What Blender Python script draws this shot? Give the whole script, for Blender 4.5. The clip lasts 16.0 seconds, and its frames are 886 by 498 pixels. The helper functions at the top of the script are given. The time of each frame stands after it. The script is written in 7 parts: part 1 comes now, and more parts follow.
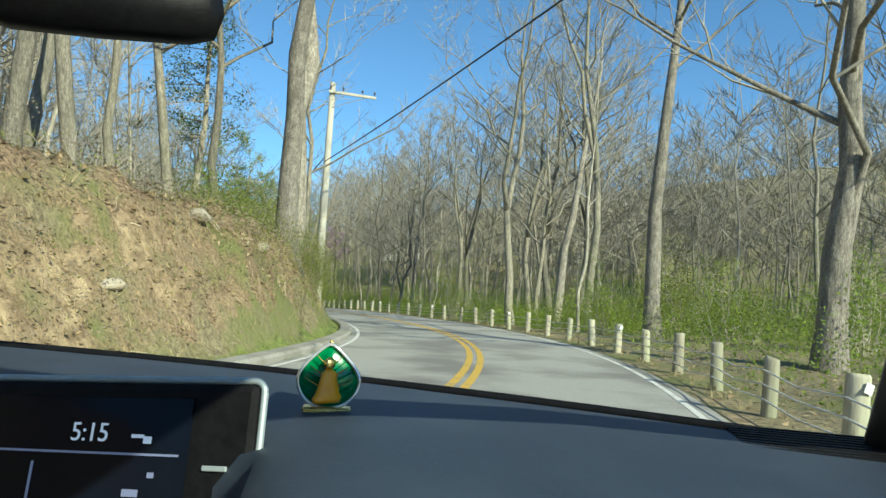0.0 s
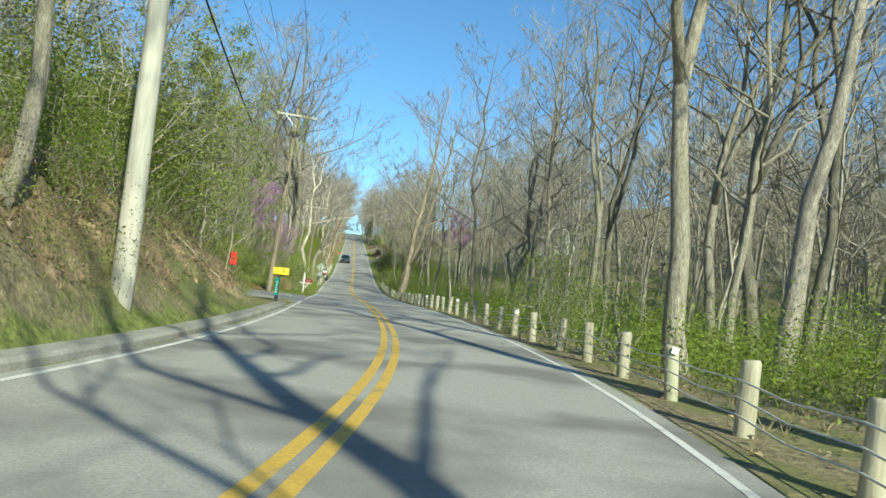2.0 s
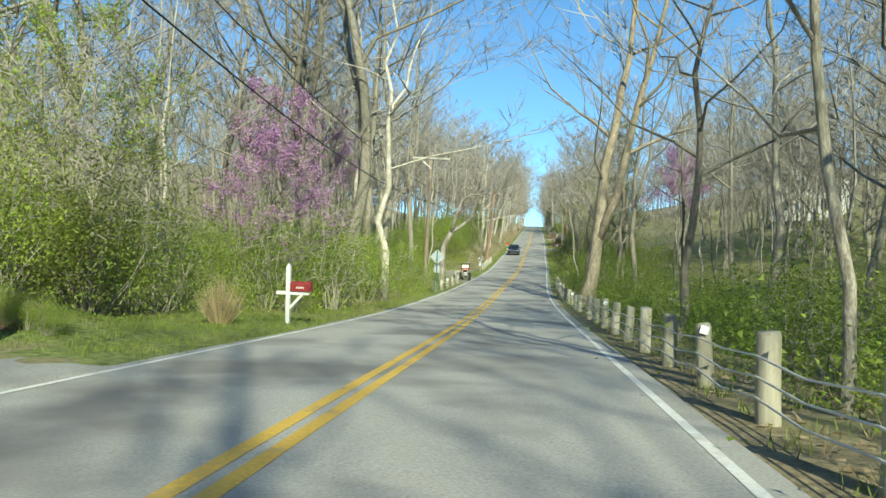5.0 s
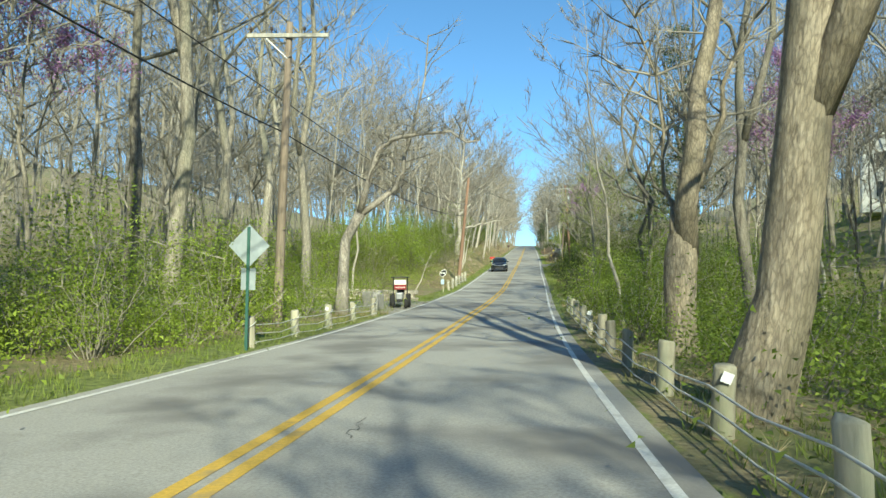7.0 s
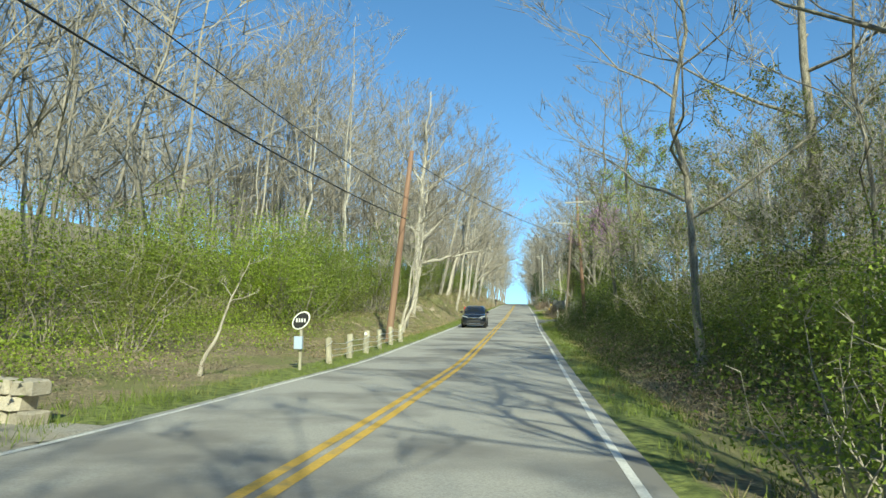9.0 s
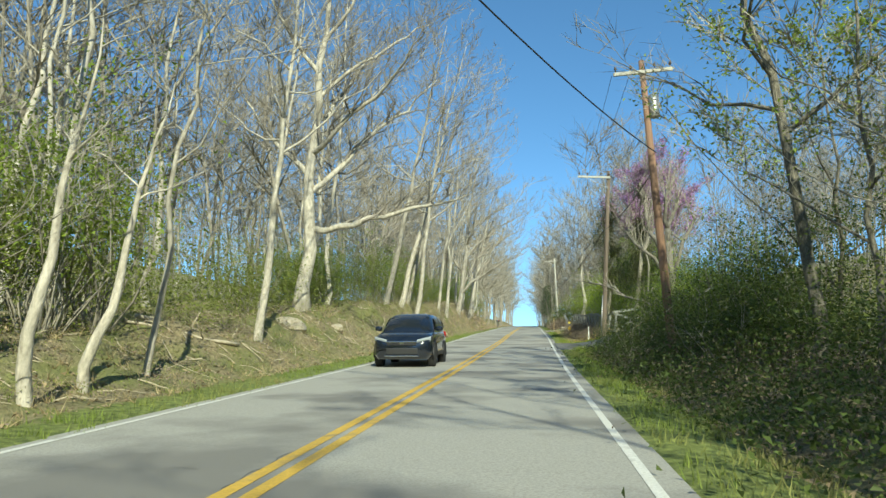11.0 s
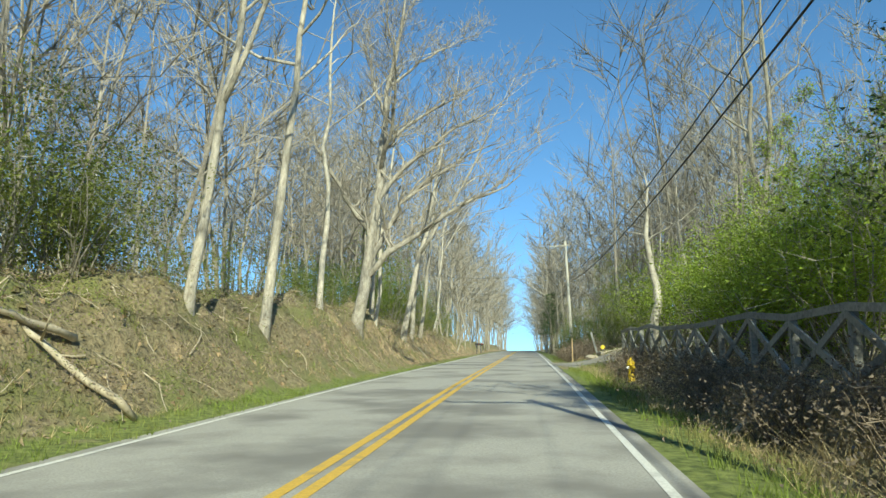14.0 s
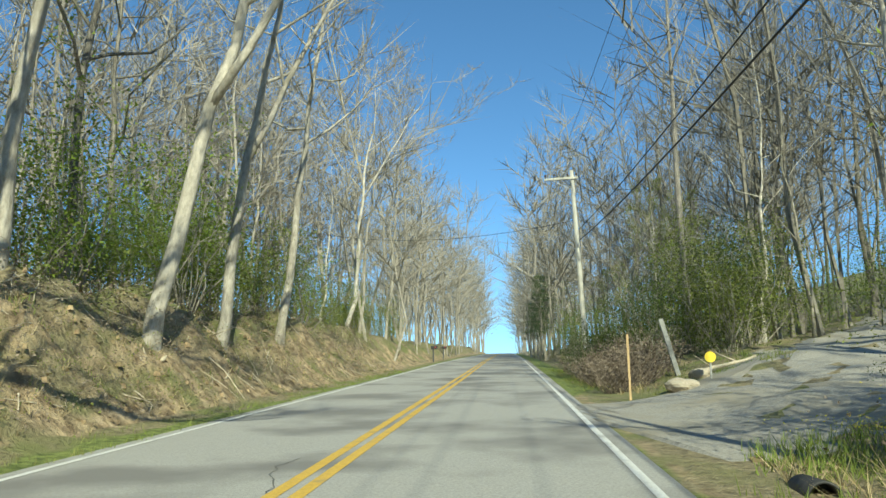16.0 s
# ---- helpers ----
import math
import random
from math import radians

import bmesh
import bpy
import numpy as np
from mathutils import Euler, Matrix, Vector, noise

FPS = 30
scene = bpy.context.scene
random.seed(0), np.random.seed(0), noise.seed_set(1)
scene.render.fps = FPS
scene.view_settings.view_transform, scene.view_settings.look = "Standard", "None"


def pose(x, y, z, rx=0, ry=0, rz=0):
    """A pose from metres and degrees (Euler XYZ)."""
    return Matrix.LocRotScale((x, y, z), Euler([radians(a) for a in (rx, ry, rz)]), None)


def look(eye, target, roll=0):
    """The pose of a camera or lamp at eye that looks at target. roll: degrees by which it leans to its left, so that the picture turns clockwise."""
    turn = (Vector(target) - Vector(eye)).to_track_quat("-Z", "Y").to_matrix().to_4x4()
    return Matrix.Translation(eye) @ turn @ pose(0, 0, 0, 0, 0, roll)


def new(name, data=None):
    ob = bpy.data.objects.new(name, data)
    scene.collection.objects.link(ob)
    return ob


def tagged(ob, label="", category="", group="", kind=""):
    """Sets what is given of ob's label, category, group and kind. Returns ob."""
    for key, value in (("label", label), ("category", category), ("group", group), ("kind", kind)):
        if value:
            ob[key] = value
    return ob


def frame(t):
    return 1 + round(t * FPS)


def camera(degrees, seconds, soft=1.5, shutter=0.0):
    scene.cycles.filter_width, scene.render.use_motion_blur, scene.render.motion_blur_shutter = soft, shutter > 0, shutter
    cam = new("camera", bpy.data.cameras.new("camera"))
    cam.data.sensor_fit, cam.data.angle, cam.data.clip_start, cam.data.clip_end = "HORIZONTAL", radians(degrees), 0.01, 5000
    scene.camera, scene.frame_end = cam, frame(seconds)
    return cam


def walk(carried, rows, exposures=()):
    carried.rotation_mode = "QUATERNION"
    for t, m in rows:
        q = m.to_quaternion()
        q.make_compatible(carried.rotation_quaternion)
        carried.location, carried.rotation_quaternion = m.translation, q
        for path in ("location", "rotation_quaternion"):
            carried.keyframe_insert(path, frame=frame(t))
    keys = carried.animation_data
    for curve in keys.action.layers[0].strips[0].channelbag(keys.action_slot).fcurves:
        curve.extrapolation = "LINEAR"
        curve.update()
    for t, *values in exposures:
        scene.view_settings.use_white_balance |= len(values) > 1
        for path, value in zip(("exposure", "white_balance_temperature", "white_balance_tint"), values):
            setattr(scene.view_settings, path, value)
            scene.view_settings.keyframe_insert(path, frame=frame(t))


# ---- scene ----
cam = camera(62.6, 16.0)
PATH = [
    (0, (0.446, -0.506, 2.561), (1.114, 1.378, 2.633), 3.00),
    (0.5, (3.526, 4.558, 2.395), (4.147, 6.458, 2.474), 3.70),
    (1, (6.085, 9.496, 2.226), (6.606, 11.426, 2.295), 4.61),
    (1.5, (8.231, 14.486, 2.063), (8.613, 16.448, 2.117), 5.54),
    (2, (9.851, 19.726, 1.904), (10.086, 21.711, 1.942), 5.91),
    (2.5, (11.109, 25.196, 1.687), (11.192, 27.194, 1.717), 6.12),
    (3, (11.979, 30.808, 1.544), (11.926, 32.807, 1.564), 5.77),
    (3.5, (12.492, 36.655, 1.384), (12.338, 38.649, 1.390), 4.87),
    (4, (12.807, 42.959, 1.168), (12.573, 44.945, 1.160), 3.65),
    (6.5, (12.231, 77.415, -0.230), (11.977, 79.399, -0.206), -0.12),
    (7, (12.308, 84.768, -0.483), (12.053, 86.751, -0.415), 0.03),
    (7.5, (12.132, 92.149, -0.703), (11.892, 94.131, -0.590), 0.43),
    (8, (11.932, 99.763, -0.806), (11.709, 101.744, -0.654), 0.75),
    (10.5, (11.965, 140.956, -0.295), (11.701, 142.916, 0.003), 0.97),
    (11, (12.036, 148.897, -0.010), (11.781, 150.858, 0.290), 0.01),
    (11.5, (12.058, 156.656, 0.403), (11.819, 158.619, 0.698), -0.43),
    (12, (12.024, 164.155, 0.713), (11.791, 166.118, 1.013), -0.42),
    (12.5, (11.918, 171.681, 1.057), (11.681, 173.644, 1.359), -0.21),
    (13, (11.730, 178.849, 1.428), (11.486, 180.809, 1.739), 0.16),
    (13.5, (11.662, 185.811, 1.782), (11.415, 187.768, 2.114), 0.20),
    (14, (11.662, 192.644, 2.182), (11.418, 194.595, 2.546), -0.03),
    (14.5, (11.554, 199.785, 2.587), (11.326, 201.734, 2.973), -0.24),
    (15, (11.493, 207.149, 3.026), (11.280, 209.099, 3.419), -0.34),
    (15.5, (11.394, 214.010, 3.423), (11.194, 215.963, 3.804), -0.33),
    (16, (11.376, 221.343, 3.817), (11.186, 223.299, 4.186), -0.64),
]
walk(cam, [(t, look(eye, target, roll)) for t, eye, target, roll in PATH], [(0.0, 0.62, 6420, -12), (2.0, 0.66, 6420, -12), (3.5, 0.76, 6420, -12), (6.5, 0.76, 6440, -12), (8.0, 0.7, 6450, -12), (10.5, 0.62, 6450, -12), (12.5, 0.58, 6480, -12), (14.0, 0.62, 6460, -12), (16.0, 0.58, 6400, -12)])

# ---------------------------------------------------------------- light
world = bpy.data.worlds.new("world")
scene.world = world
world.use_nodes = True
wn = world.node_tree.nodes
sky = wn.new("ShaderNodeTexSky")
sky.sky_type = "NISHITA"
sky.sun_disc = False
SUN_AZ, SUN_EL = 161.0, 32.0          # degrees clockwise from +y, and above the horizon
sky.sun_elevation, sky.sun_rotation = radians(SUN_EL), radians(SUN_AZ)
sky.air_density, sky.dust_density, sky.ozone_density, sky.altitude = 1.0, 0.1, 2.2, 3000
wn["Background"].inputs["Strength"].default_value = 0.15
way = wn.new("ShaderNodeTexCoord")
lift = wn.new("ShaderNodeVectorMath")
lift.inputs[1].default_value = (0, 0, 0.075)
unit = wn.new("ShaderNodeVectorMath")
unit.operation = "NORMALIZE"
world.node_tree.links.new(way.outputs["Generated"], lift.inputs[0])
world.node_tree.links.new(lift.outputs[0], unit.inputs[0])
world.node_tree.links.new(unit.outputs[0], sky.inputs["Vector"])
tone = wn.new("ShaderNodeHueSaturation")
tone.inputs["Saturation"].default_value = 1.12
world.node_tree.links.new(sky.outputs[0], tone.inputs["Color"])
world.node_tree.links.new(tone.outputs[0], wn["Background"].inputs["Color"])

to_sun = Vector((math.sin(radians(SUN_AZ)) * math.cos(radians(SUN_EL)),
                 math.cos(radians(SUN_AZ)) * math.cos(radians(SUN_EL)), math.sin(radians(SUN_EL))))
sun_data = bpy.data.lights.new("sun", "SUN")
sun_data.energy, sun_data.angle, sun_data.color = 4.4, radians(0.6), (1.0, 0.9, 0.74)
sun = new("sun", sun_data)
sun.matrix_world = look(to_sun * 200, (0, 0, 0))


# ---------------------------------------------------------------- materials
def material(name, dark, light, scale=6.0, rough=0.9, bump=0.3, patch=None, patch_scale=0.4, patch_at=(0.45, 0.65),
             stretch=(1, 1, 1), metal=0.0, vary=0.0, island=False, world_space=False, distance=0.02, translucent=0.0,
             spread=(0.3, 0.7), furrow=0.0):
    m = bpy.data.materials.new(name)
    m.use_nodes = True
    t = m.node_tree
    n, l = t.nodes, t.links
    bsdf = n["Principled BSDF"]
    bsdf.inputs["Roughness"].default_value = rough
    bsdf.inputs["Metallic"].default_value = metal
    mapping = n.new("ShaderNodeMapping")
    mapping.inputs["Scale"].default_value = stretch
    if world_space:
        l.new(n.new("ShaderNodeNewGeometry").outputs["Position"], mapping.inputs[0])
    else:
        l.new(n.new("ShaderNodeTexCoord").outputs["Object"], mapping.inputs[0])
    grain = n.new("ShaderNodeTexNoise")
    grain.inputs["Scale"].default_value, grain.inputs["Detail"].default_value = scale, 8
    grain.inputs["Roughness"].default_value = 0.65
    l.new(mapping.outputs[0], grain.inputs["Vector"])
    ramp = n.new("ShaderNodeValToRGB")
    ramp.color_ramp.elements[0].position, ramp.color_ramp.elements[1].position = spread
    ramp.color_ramp.elements[0].color, ramp.color_ramp.elements[1].color = (*dark, 1), (*light, 1)
    l.new(grain.outputs[0], ramp.inputs[0])
    out = ramp.outputs[0]
    if patch:
        big = n.new("ShaderNodeTexNoise")
        big.inputs["Scale"].default_value, big.inputs["Detail"].default_value = patch_scale, 5
        l.new(mapping.outputs[0], big.inputs["Vector"])
        r2 = n.new("ShaderNodeMapRange")
        r2.inputs[1].default_value, r2.inputs[2].default_value = patch_at
        l.new(big.outputs[0], r2.inputs[0])
        mix = n.new("ShaderNodeMix")
        mix.data_type = "RGBA"
        l.new(r2.outputs[0], mix.inputs[0])
        l.new(out, mix.inputs[6])
        mix.inputs[7].default_value = (*patch, 1)
        out = mix.outputs[2]
    if furrow:
        cell = n.new("ShaderNodeTexVoronoi")
        cell.feature = "DISTANCE_TO_EDGE"
        cell.inputs["Scale"].default_value = furrow
        warp = n.new("ShaderNodeVectorMath")
        warp.operation = "MULTIPLY_ADD"
        warp.inputs[1].default_value = (0.12, 0.12, 0.12)
        l.new(grain.outputs[1], warp.inputs[0])
        l.new(mapping.outputs[0], warp.inputs[2])
        l.new(warp.outputs[0], cell.inputs["Vector"])
        edge = n.new("ShaderNodeMapRange")
        edge.inputs[2].default_value, edge.inputs[3].default_value = 0.2, 0.6
        l.new(cell.outputs["Distance"], edge.inputs[0])
        dim = n.new("ShaderNodeMix")
        dim.data_type, dim.blend_type = "RGBA", "MULTIPLY"
        dim.inputs[0].default_value = 1.0
        l.new(out, dim.inputs[6])
        l.new(edge.outputs[0], dim.inputs[7])
        out = dim.outputs[2]
    if vary or island:
        hsv = n.new("ShaderNodeHueSaturation")
        rnd = n.new("ShaderNodeNewGeometry").outputs["Random Per Island"] if island else n.new("ShaderNodeObjectInfo").outputs["Random"]
        r3 = n.new("ShaderNodeMapRange")
        r3.inputs[3].default_value, r3.inputs[4].default_value = 1 - vary, 1 + vary
        l.new(rnd, r3.inputs[0])
        l.new(r3.outputs[0], hsv.inputs["Value"])
        l.new(out, hsv.inputs["Color"])
        out = hsv.outputs[0]
    l.new(out, bsdf.inputs["Base Color"])
    if bump:
        b = n.new("ShaderNodeBump")
        b.inputs["Strength"].default_value, b.inputs["Distance"].default_value = bump, distance
        l.new(grain.outputs[0], b.inputs["Height"])
        l.new(b.outputs[0], bsdf.inputs["Normal"])
    if translucent:
        tr = n.new("ShaderNodeBsdfTranslucent")
        l.new(out, tr.inputs["Color"])
        ms = n.new("ShaderNodeMixShader")
        ms.inputs[0].default_value = translucent
        l.new(bsdf.outputs[0], ms.inputs[1])
        l.new(tr.outputs[0], ms.inputs[2])
        l.new(ms.outputs[0], n["Material Output"].inputs[0])
    return m


M = {}
M["asphalt"] = material("asphalt", (0.27, 0.26, 0.235), (0.47, 0.455, 0.415), 38, 0.85, 0.5, (0.21, 0.2, 0.185), 0.4, (0.46, 0.62), world_space=True, distance=0.01)
M["drive"] = material("drive_asphalt", (0.24, 0.232, 0.212), (0.42, 0.41, 0.375), 25, 0.9, 0.5, (0.22, 0.215, 0.2), 0.5, world_space=True)
M["gate_drive"] = material("dark_drive_asphalt", (0.13, 0.127, 0.12), (0.28, 0.275, 0.26), 25, 0.9, 0.5, (0.11, 0.108, 0.1), 0.7, world_space=True)
M["gravel"] = material("gravel", (0.22, 0.205, 0.175), (0.45, 0.425, 0.37), 22, 0.95, 0.8, (0.3, 0.27, 0.21), 0.6, world_space=True)
M["white_line"] = material("white_line", (0.55, 0.54, 0.5), (0.82, 0.81, 0.77), 30, 0.7, 0.2, (0.42, 0.41, 0.38), 3.0, (0.55, 0.75), world_space=True)
M["yellow_line"] = material("yellow_line", (0.5, 0.32, 0.06), (0.72, 0.47, 0.08), 25, 0.7, 0.2, (0.33, 0.26, 0.14), 2.5, (0.55, 0.75), world_space=True)
M["crack"] = material("crack_sealer", (0.08, 0.078, 0.072), (0.15, 0.147, 0.137), 20, 0.6, 0.2)
M["kerb"] = material("kerb_concrete", (0.25, 0.24, 0.21), (0.42, 0.4, 0.36), 18, 0.9, 0.4, (0.25, 0.24, 0.2), 1.2, world_space=True)
M["bark"] = material("bark", (0.155, 0.138, 0.11), (0.49, 0.445, 0.36), 11, 0.92, 1.0, (0.24, 0.23, 0.17), 1.3, (0.45, 0.65), stretch=(1, 1, 0.22), vary=0.35, distance=0.05, furrow=26)
M["pale_bark"] = material("pale_bark", (0.25, 0.225, 0.18), (0.64, 0.59, 0.5), 8, 0.9, 0.9, (0.25, 0.23, 0.185), 1.6, (0.52, 0.68), stretch=(1, 1, 0.4), vary=0.25, distance=0.04)
M["grey_bark"] = material("grey_bark", (0.16, 0.14, 0.12), (0.5, 0.455, 0.385), 10, 0.92, 1.0, (0.2, 0.185, 0.15), 1.4, (0.48, 0.66), stretch=(1, 1, 0.3), vary=0.25, distance=0.05, furrow=22)
M["tan_bark"] = material("tan_bark", (0.2, 0.165, 0.115), (0.53, 0.455, 0.34), 9, 0.92, 1.0, (0.27, 0.235, 0.165), 1.7, (0.46, 0.66), stretch=(1, 1, 0.3), vary=0.15, distance=0.05, furrow=16)
M["ivy_leaf"] = material("ivy_leaf", (0.05, 0.06, 0.02), (0.12, 0.13, 0.05), 1.5, 0.6, 0.0, vary=0.4, island=True, translucent=0.2)
M["twig"] = material("twig", (0.2, 0.182, 0.148), (0.42, 0.385, 0.32), 3, 0.95, 0.0, vary=0.3)
M["pale_twig"] = material("pale_twig", (0.17, 0.152, 0.125), (0.36, 0.325, 0.27), 3, 0.95, 0.0, vary=0.25)
M["bramble"] = material("bramble_stem", (0.12, 0.095, 0.072), (0.28, 0.225, 0.17), 3, 0.95, 0.0, vary=0.3)
M["leaf"] = material("leaf", (0.14, 0.2, 0.028), (0.31, 0.4, 0.07), 1.2, 0.65, 0.0, vary=0.3, island=True, translucent=0.5)
M["olive_leaf"] = material("olive_leaf", (0.16, 0.19, 0.04), (0.33, 0.37, 0.09), 0.7, 0.7, 0.0, vary=0.3, island=True, translucent=0.5)
M["dark_leaf"] = material("dark_leaf", (0.055, 0.085, 0.02), (0.15, 0.195, 0.05), 1.2, 0.6, 0.0, vary=0.4, island=True, translucent=0.5)
M["lime_leaf"] = material("lime_leaf", (0.24, 0.33, 0.035), (0.44, 0.54, 0.09), 1.2, 0.65, 0.0, vary=0.35, island=True, translucent=0.5)
M["redbud"] = material("redbud_flower", (0.38, 0.17, 0.4), (0.6, 0.35, 0.6), 1.2, 0.8, 0.0, vary=0.3, island=True, translucent=0.3)
M["needle"] = material("needle", (0.05, 0.085, 0.03), (0.12, 0.17, 0.06), 1.5, 0.7, 0.0, vary=0.3, island=True, translucent=0.1)
M["grass"] = material("grass", (0.12, 0.17, 0.028), (0.26, 0.32, 0.065), 0.8, 0.8, 0.0, (0.3, 0.25, 0.12), 0.25, (0.5, 0.7), vary=0.35, island=True, translucent=0.3, world_space=True)
M["dry_leaf"] = material("dry_leaf", (0.15, 0.1, 0.055), (0.5, 0.39, 0.24), 2, 0.9, 0.0, vary=0.45, island=True, translucent=0.15, world_space=True)
M["post_wood"] = material("weathered_post", (0.27, 0.25, 0.18), (0.55, 0.51, 0.4), 10, 0.9, 0.7, (0.36, 0.37, 0.25), 2.5, stretch=(1, 1, 0.15), vary=0.22)
M["pole_wood"] = material("pole_wood", (0.13, 0.1, 0.075), (0.34, 0.275, 0.21), 14, 0.9, 0.6, (0.3, 0.26, 0.2), 0.7, stretch=(1, 1, 0.06), vary=0.15)
M["brown_pole_wood"] = material("brown_pole_wood", (0.075, 0.058, 0.044), (0.2, 0.155, 0.12), 14, 0.9, 0.6, (0.16, 0.13, 0.1), 0.7, stretch=(1, 1, 0.06), vary=0.15)
M["red_pole_wood"] = material("red_pole_wood", (0.16, 0.09, 0.06), (0.34, 0.21, 0.14), 14, 0.9, 0.6, (0.3, 0.2, 0.14), 0.7, stretch=(1, 1, 0.06))
M["grey_pole_wood"] = material("grey_pole_wood", (0.38, 0.36, 0.31), (0.62, 0.6, 0.53), 14, 0.9, 0.5, (0.45, 0.43, 0.37), 0.8, stretch=(1, 1, 0.08))
M["steel"] = material("galvanised_steel", (0.32, 0.33, 0.34), (0.5, 0.51, 0.52), 20, 0.45, 0.1, metal=0.8)
M["cable"] = material("pale_cable", (0.55, 0.55, 0.53), (0.75, 0.75, 0.72), 20, 0.5, 0.1, metal=0.2)
M["wire"] = material("black_wire", (0.015, 0.015, 0.015), (0.03, 0.03, 0.03), 10, 0.6, 0.0)
M["ceramic"] = material("brown_ceramic", (0.06, 0.04, 0.03), (0.1, 0.07, 0.05), 10, 0.3, 0.0)
M["log"] = material("log", (0.36, 0.3, 0.21), (0.62, 0.55, 0.42), 7, 0.95, 0.6, stretch=(1, 1, 0.3))


# ---------------------------------------------------------------- mesh helpers
class Buf:
    def __init__(self):
        self.v, self.f = [], []

    def tube(self, pts, radii, sides, cap=True, squash=1.0):
        pts = [Vector(p) for p in pts]
        base = len(self.v)
        side = None
        for i, p in enumerate(pts):
            d = (pts[min(i + 1, len(pts) - 1)] - pts[max(i - 1, 0)])
            d = d.normalized() if d.length > 1e-9 else Vector((0, 0, 1))
            if side is None:
                side = d.orthogonal().normalized()
            side = (side - d * side.dot(d)).normalized()
            up = d.cross(side)
            for k in range(sides):
                a = 2 * math.pi * k / sides
                self.v.append(p + (side * math.cos(a) + up * math.sin(a) * squash) * radii[i])
        for i in range(len(pts) - 1):
            for k in range(sides):
                a, b = base + i * sides + k, base + i * sides + (k + 1) % sides
                self.f.append((a, b, b + sides, a + sides))
        if cap:
            self.f.append(tuple(base + k for k in reversed(range(sides))))
            self.f.append(tuple(base + (len(pts) - 1) * sides + k for k in range(sides)))

    def spike(self, a, b, r):
        a, b = Vector(a), Vector(b)
        d = (b - a).normalized()
        s = d.orthogonal().normalized()
        u = d.cross(s)
        i = len(self.v)
        self.v += [a + s * r, a - s * r * 0.5 + u * r * 0.87, a - s * r * 0.5 - u * r * 0.87, b]
        self.f += [(i, i + 1, i + 3), (i + 1, i + 2, i + 3), (i + 2, i, i + 3)]

    def blade(self, a, b, r, rng):
        """A thin twig as one sliver."""
        d = b - a
        s = d.cross(Vector((rng.gauss(0, 1), rng.gauss(0, 1), rng.gauss(0, 1)))).normalized() * r
        i = len(self.v)
        self.v += [a - s, a + s, b]
        self.f.append((i, i + 1, i + 2))

    def box(self, centre, size, m=None):
        c, s = Vector(centre), Vector(size) / 2
        i = len(self.v)
        for z in (-1, 1):
            for x, y in ((-1, -1), (1, -1), (1, 1), (-1, 1)):
                p = Vector((x * s.x, y * s.y, z * s.z))
                self.v.append(c + (m @ p if m else p))
        for q in ((3, 2, 1, 0), (4, 5, 6, 7), (0, 1, 5, 4), (1, 2, 6, 5), (2, 3, 7, 6), (3, 0, 4, 7)):
            self.f.append(tuple(i + k for k in q))

    def leaf(self, p, size, rng, flat=False):
        p = Vector(p)
        d = Vector((rng.gauss(0, 1), rng.gauss(0, 1), rng.gauss(0, 0.25 if flat else 0.7))).normalized()
        s = d.cross(Vector((rng.gauss(0, 0.4 if flat else 1), rng.gauss(0, 0.4 if flat else 1), 1))).normalized()
        i = len(self.v)
        self.v += [p - d * size * 0.5 - s * size * 0.22, p + s * size * 0.42, p + d * size * 0.6]
        self.f += [(i, i + 1, i + 2)]

    def mesh(self, name, mat, smooth=True):
        me = bpy.data.meshes.new(name)
        me.from_pydata([tuple(v) for v in self.v], [], self.f)
        me.materials.append(mat)
        if smooth:
            me.polygons.foreach_set("use_smooth", [True] * len(me.polygons))
        me.update()
        return me


def part(name, buf, mat, parent, label="", smooth=False, bevel=0.0):
    """One mesh under a thing or a part."""
    data = buf if isinstance(buf, bpy.types.Mesh) else buf.mesh(name, mat, smooth)
    ob = new(name, data)
    ob.parent = parent
    if bevel:
        b = ob.modifiers.new("edge", "BEVEL")
        b.width, b.segments, b.limit_method = bevel, 2, "ANGLE"
    return tagged(ob, label)


def thing(name, label, category, m=None, group="", kind=""):
    ob = new(name)
    ob.empty_display_size = 0.2
    if m is not None:
        ob.matrix_world = m
    return tagged(ob, label, category, group, kind)


# ---------------------------------------------------------------- the road's line
# knots: y, x of the double line, z of the surface
KNOTS = [(-60, -35, 3), (-30, -17.6, 2.2), (-12, -7.65, 1.63), (0, -1.14, 1.23), (6, 2.42, 1.03), (12, 5.69, 0.84),
         (18, 8.06, 0.65), (24, 9.55, 0.47), (30, 10.44, 0.28), (36, 10.84, 0.10), (43, 10.96, -0.13), (50, 10.88, -0.37),
         (58, 10.76, -0.66), (66, 10.60, -1.03), (74, 10.44, -1.40), (82, 10.23, -1.72), (90, 10.01, -1.96), (98, 9.83, -2.11),
         (106, 9.74, -2.17), (115, 9.71, -2.13), (125, 9.73, -2.06), (140, 9.80, -1.71), (155, 9.73, -1.02), (170, 9.61, -0.33),
         (185, 9.57, 0.44), (200, 9.55, 1.29), (215, 9.42, 2.18), (230, 9.30, 2.98), (250, 9.16, 4.04), (280, 8.87, 5.63),
         (320, 8.41, 7.60), (380, 7.69, 10.37), (450, 6.85, 13.51), (490, 6.40, 13.71), (600, 5.2, 9.5)]
_ky = np.array([k[0] for k in KNOTS])
_kx = np.array([k[1] for k in KNOTS])
_kz = np.array([k[2] for k in KNOTS])
_fy = np.arange(-60, 600.01, 0.5)


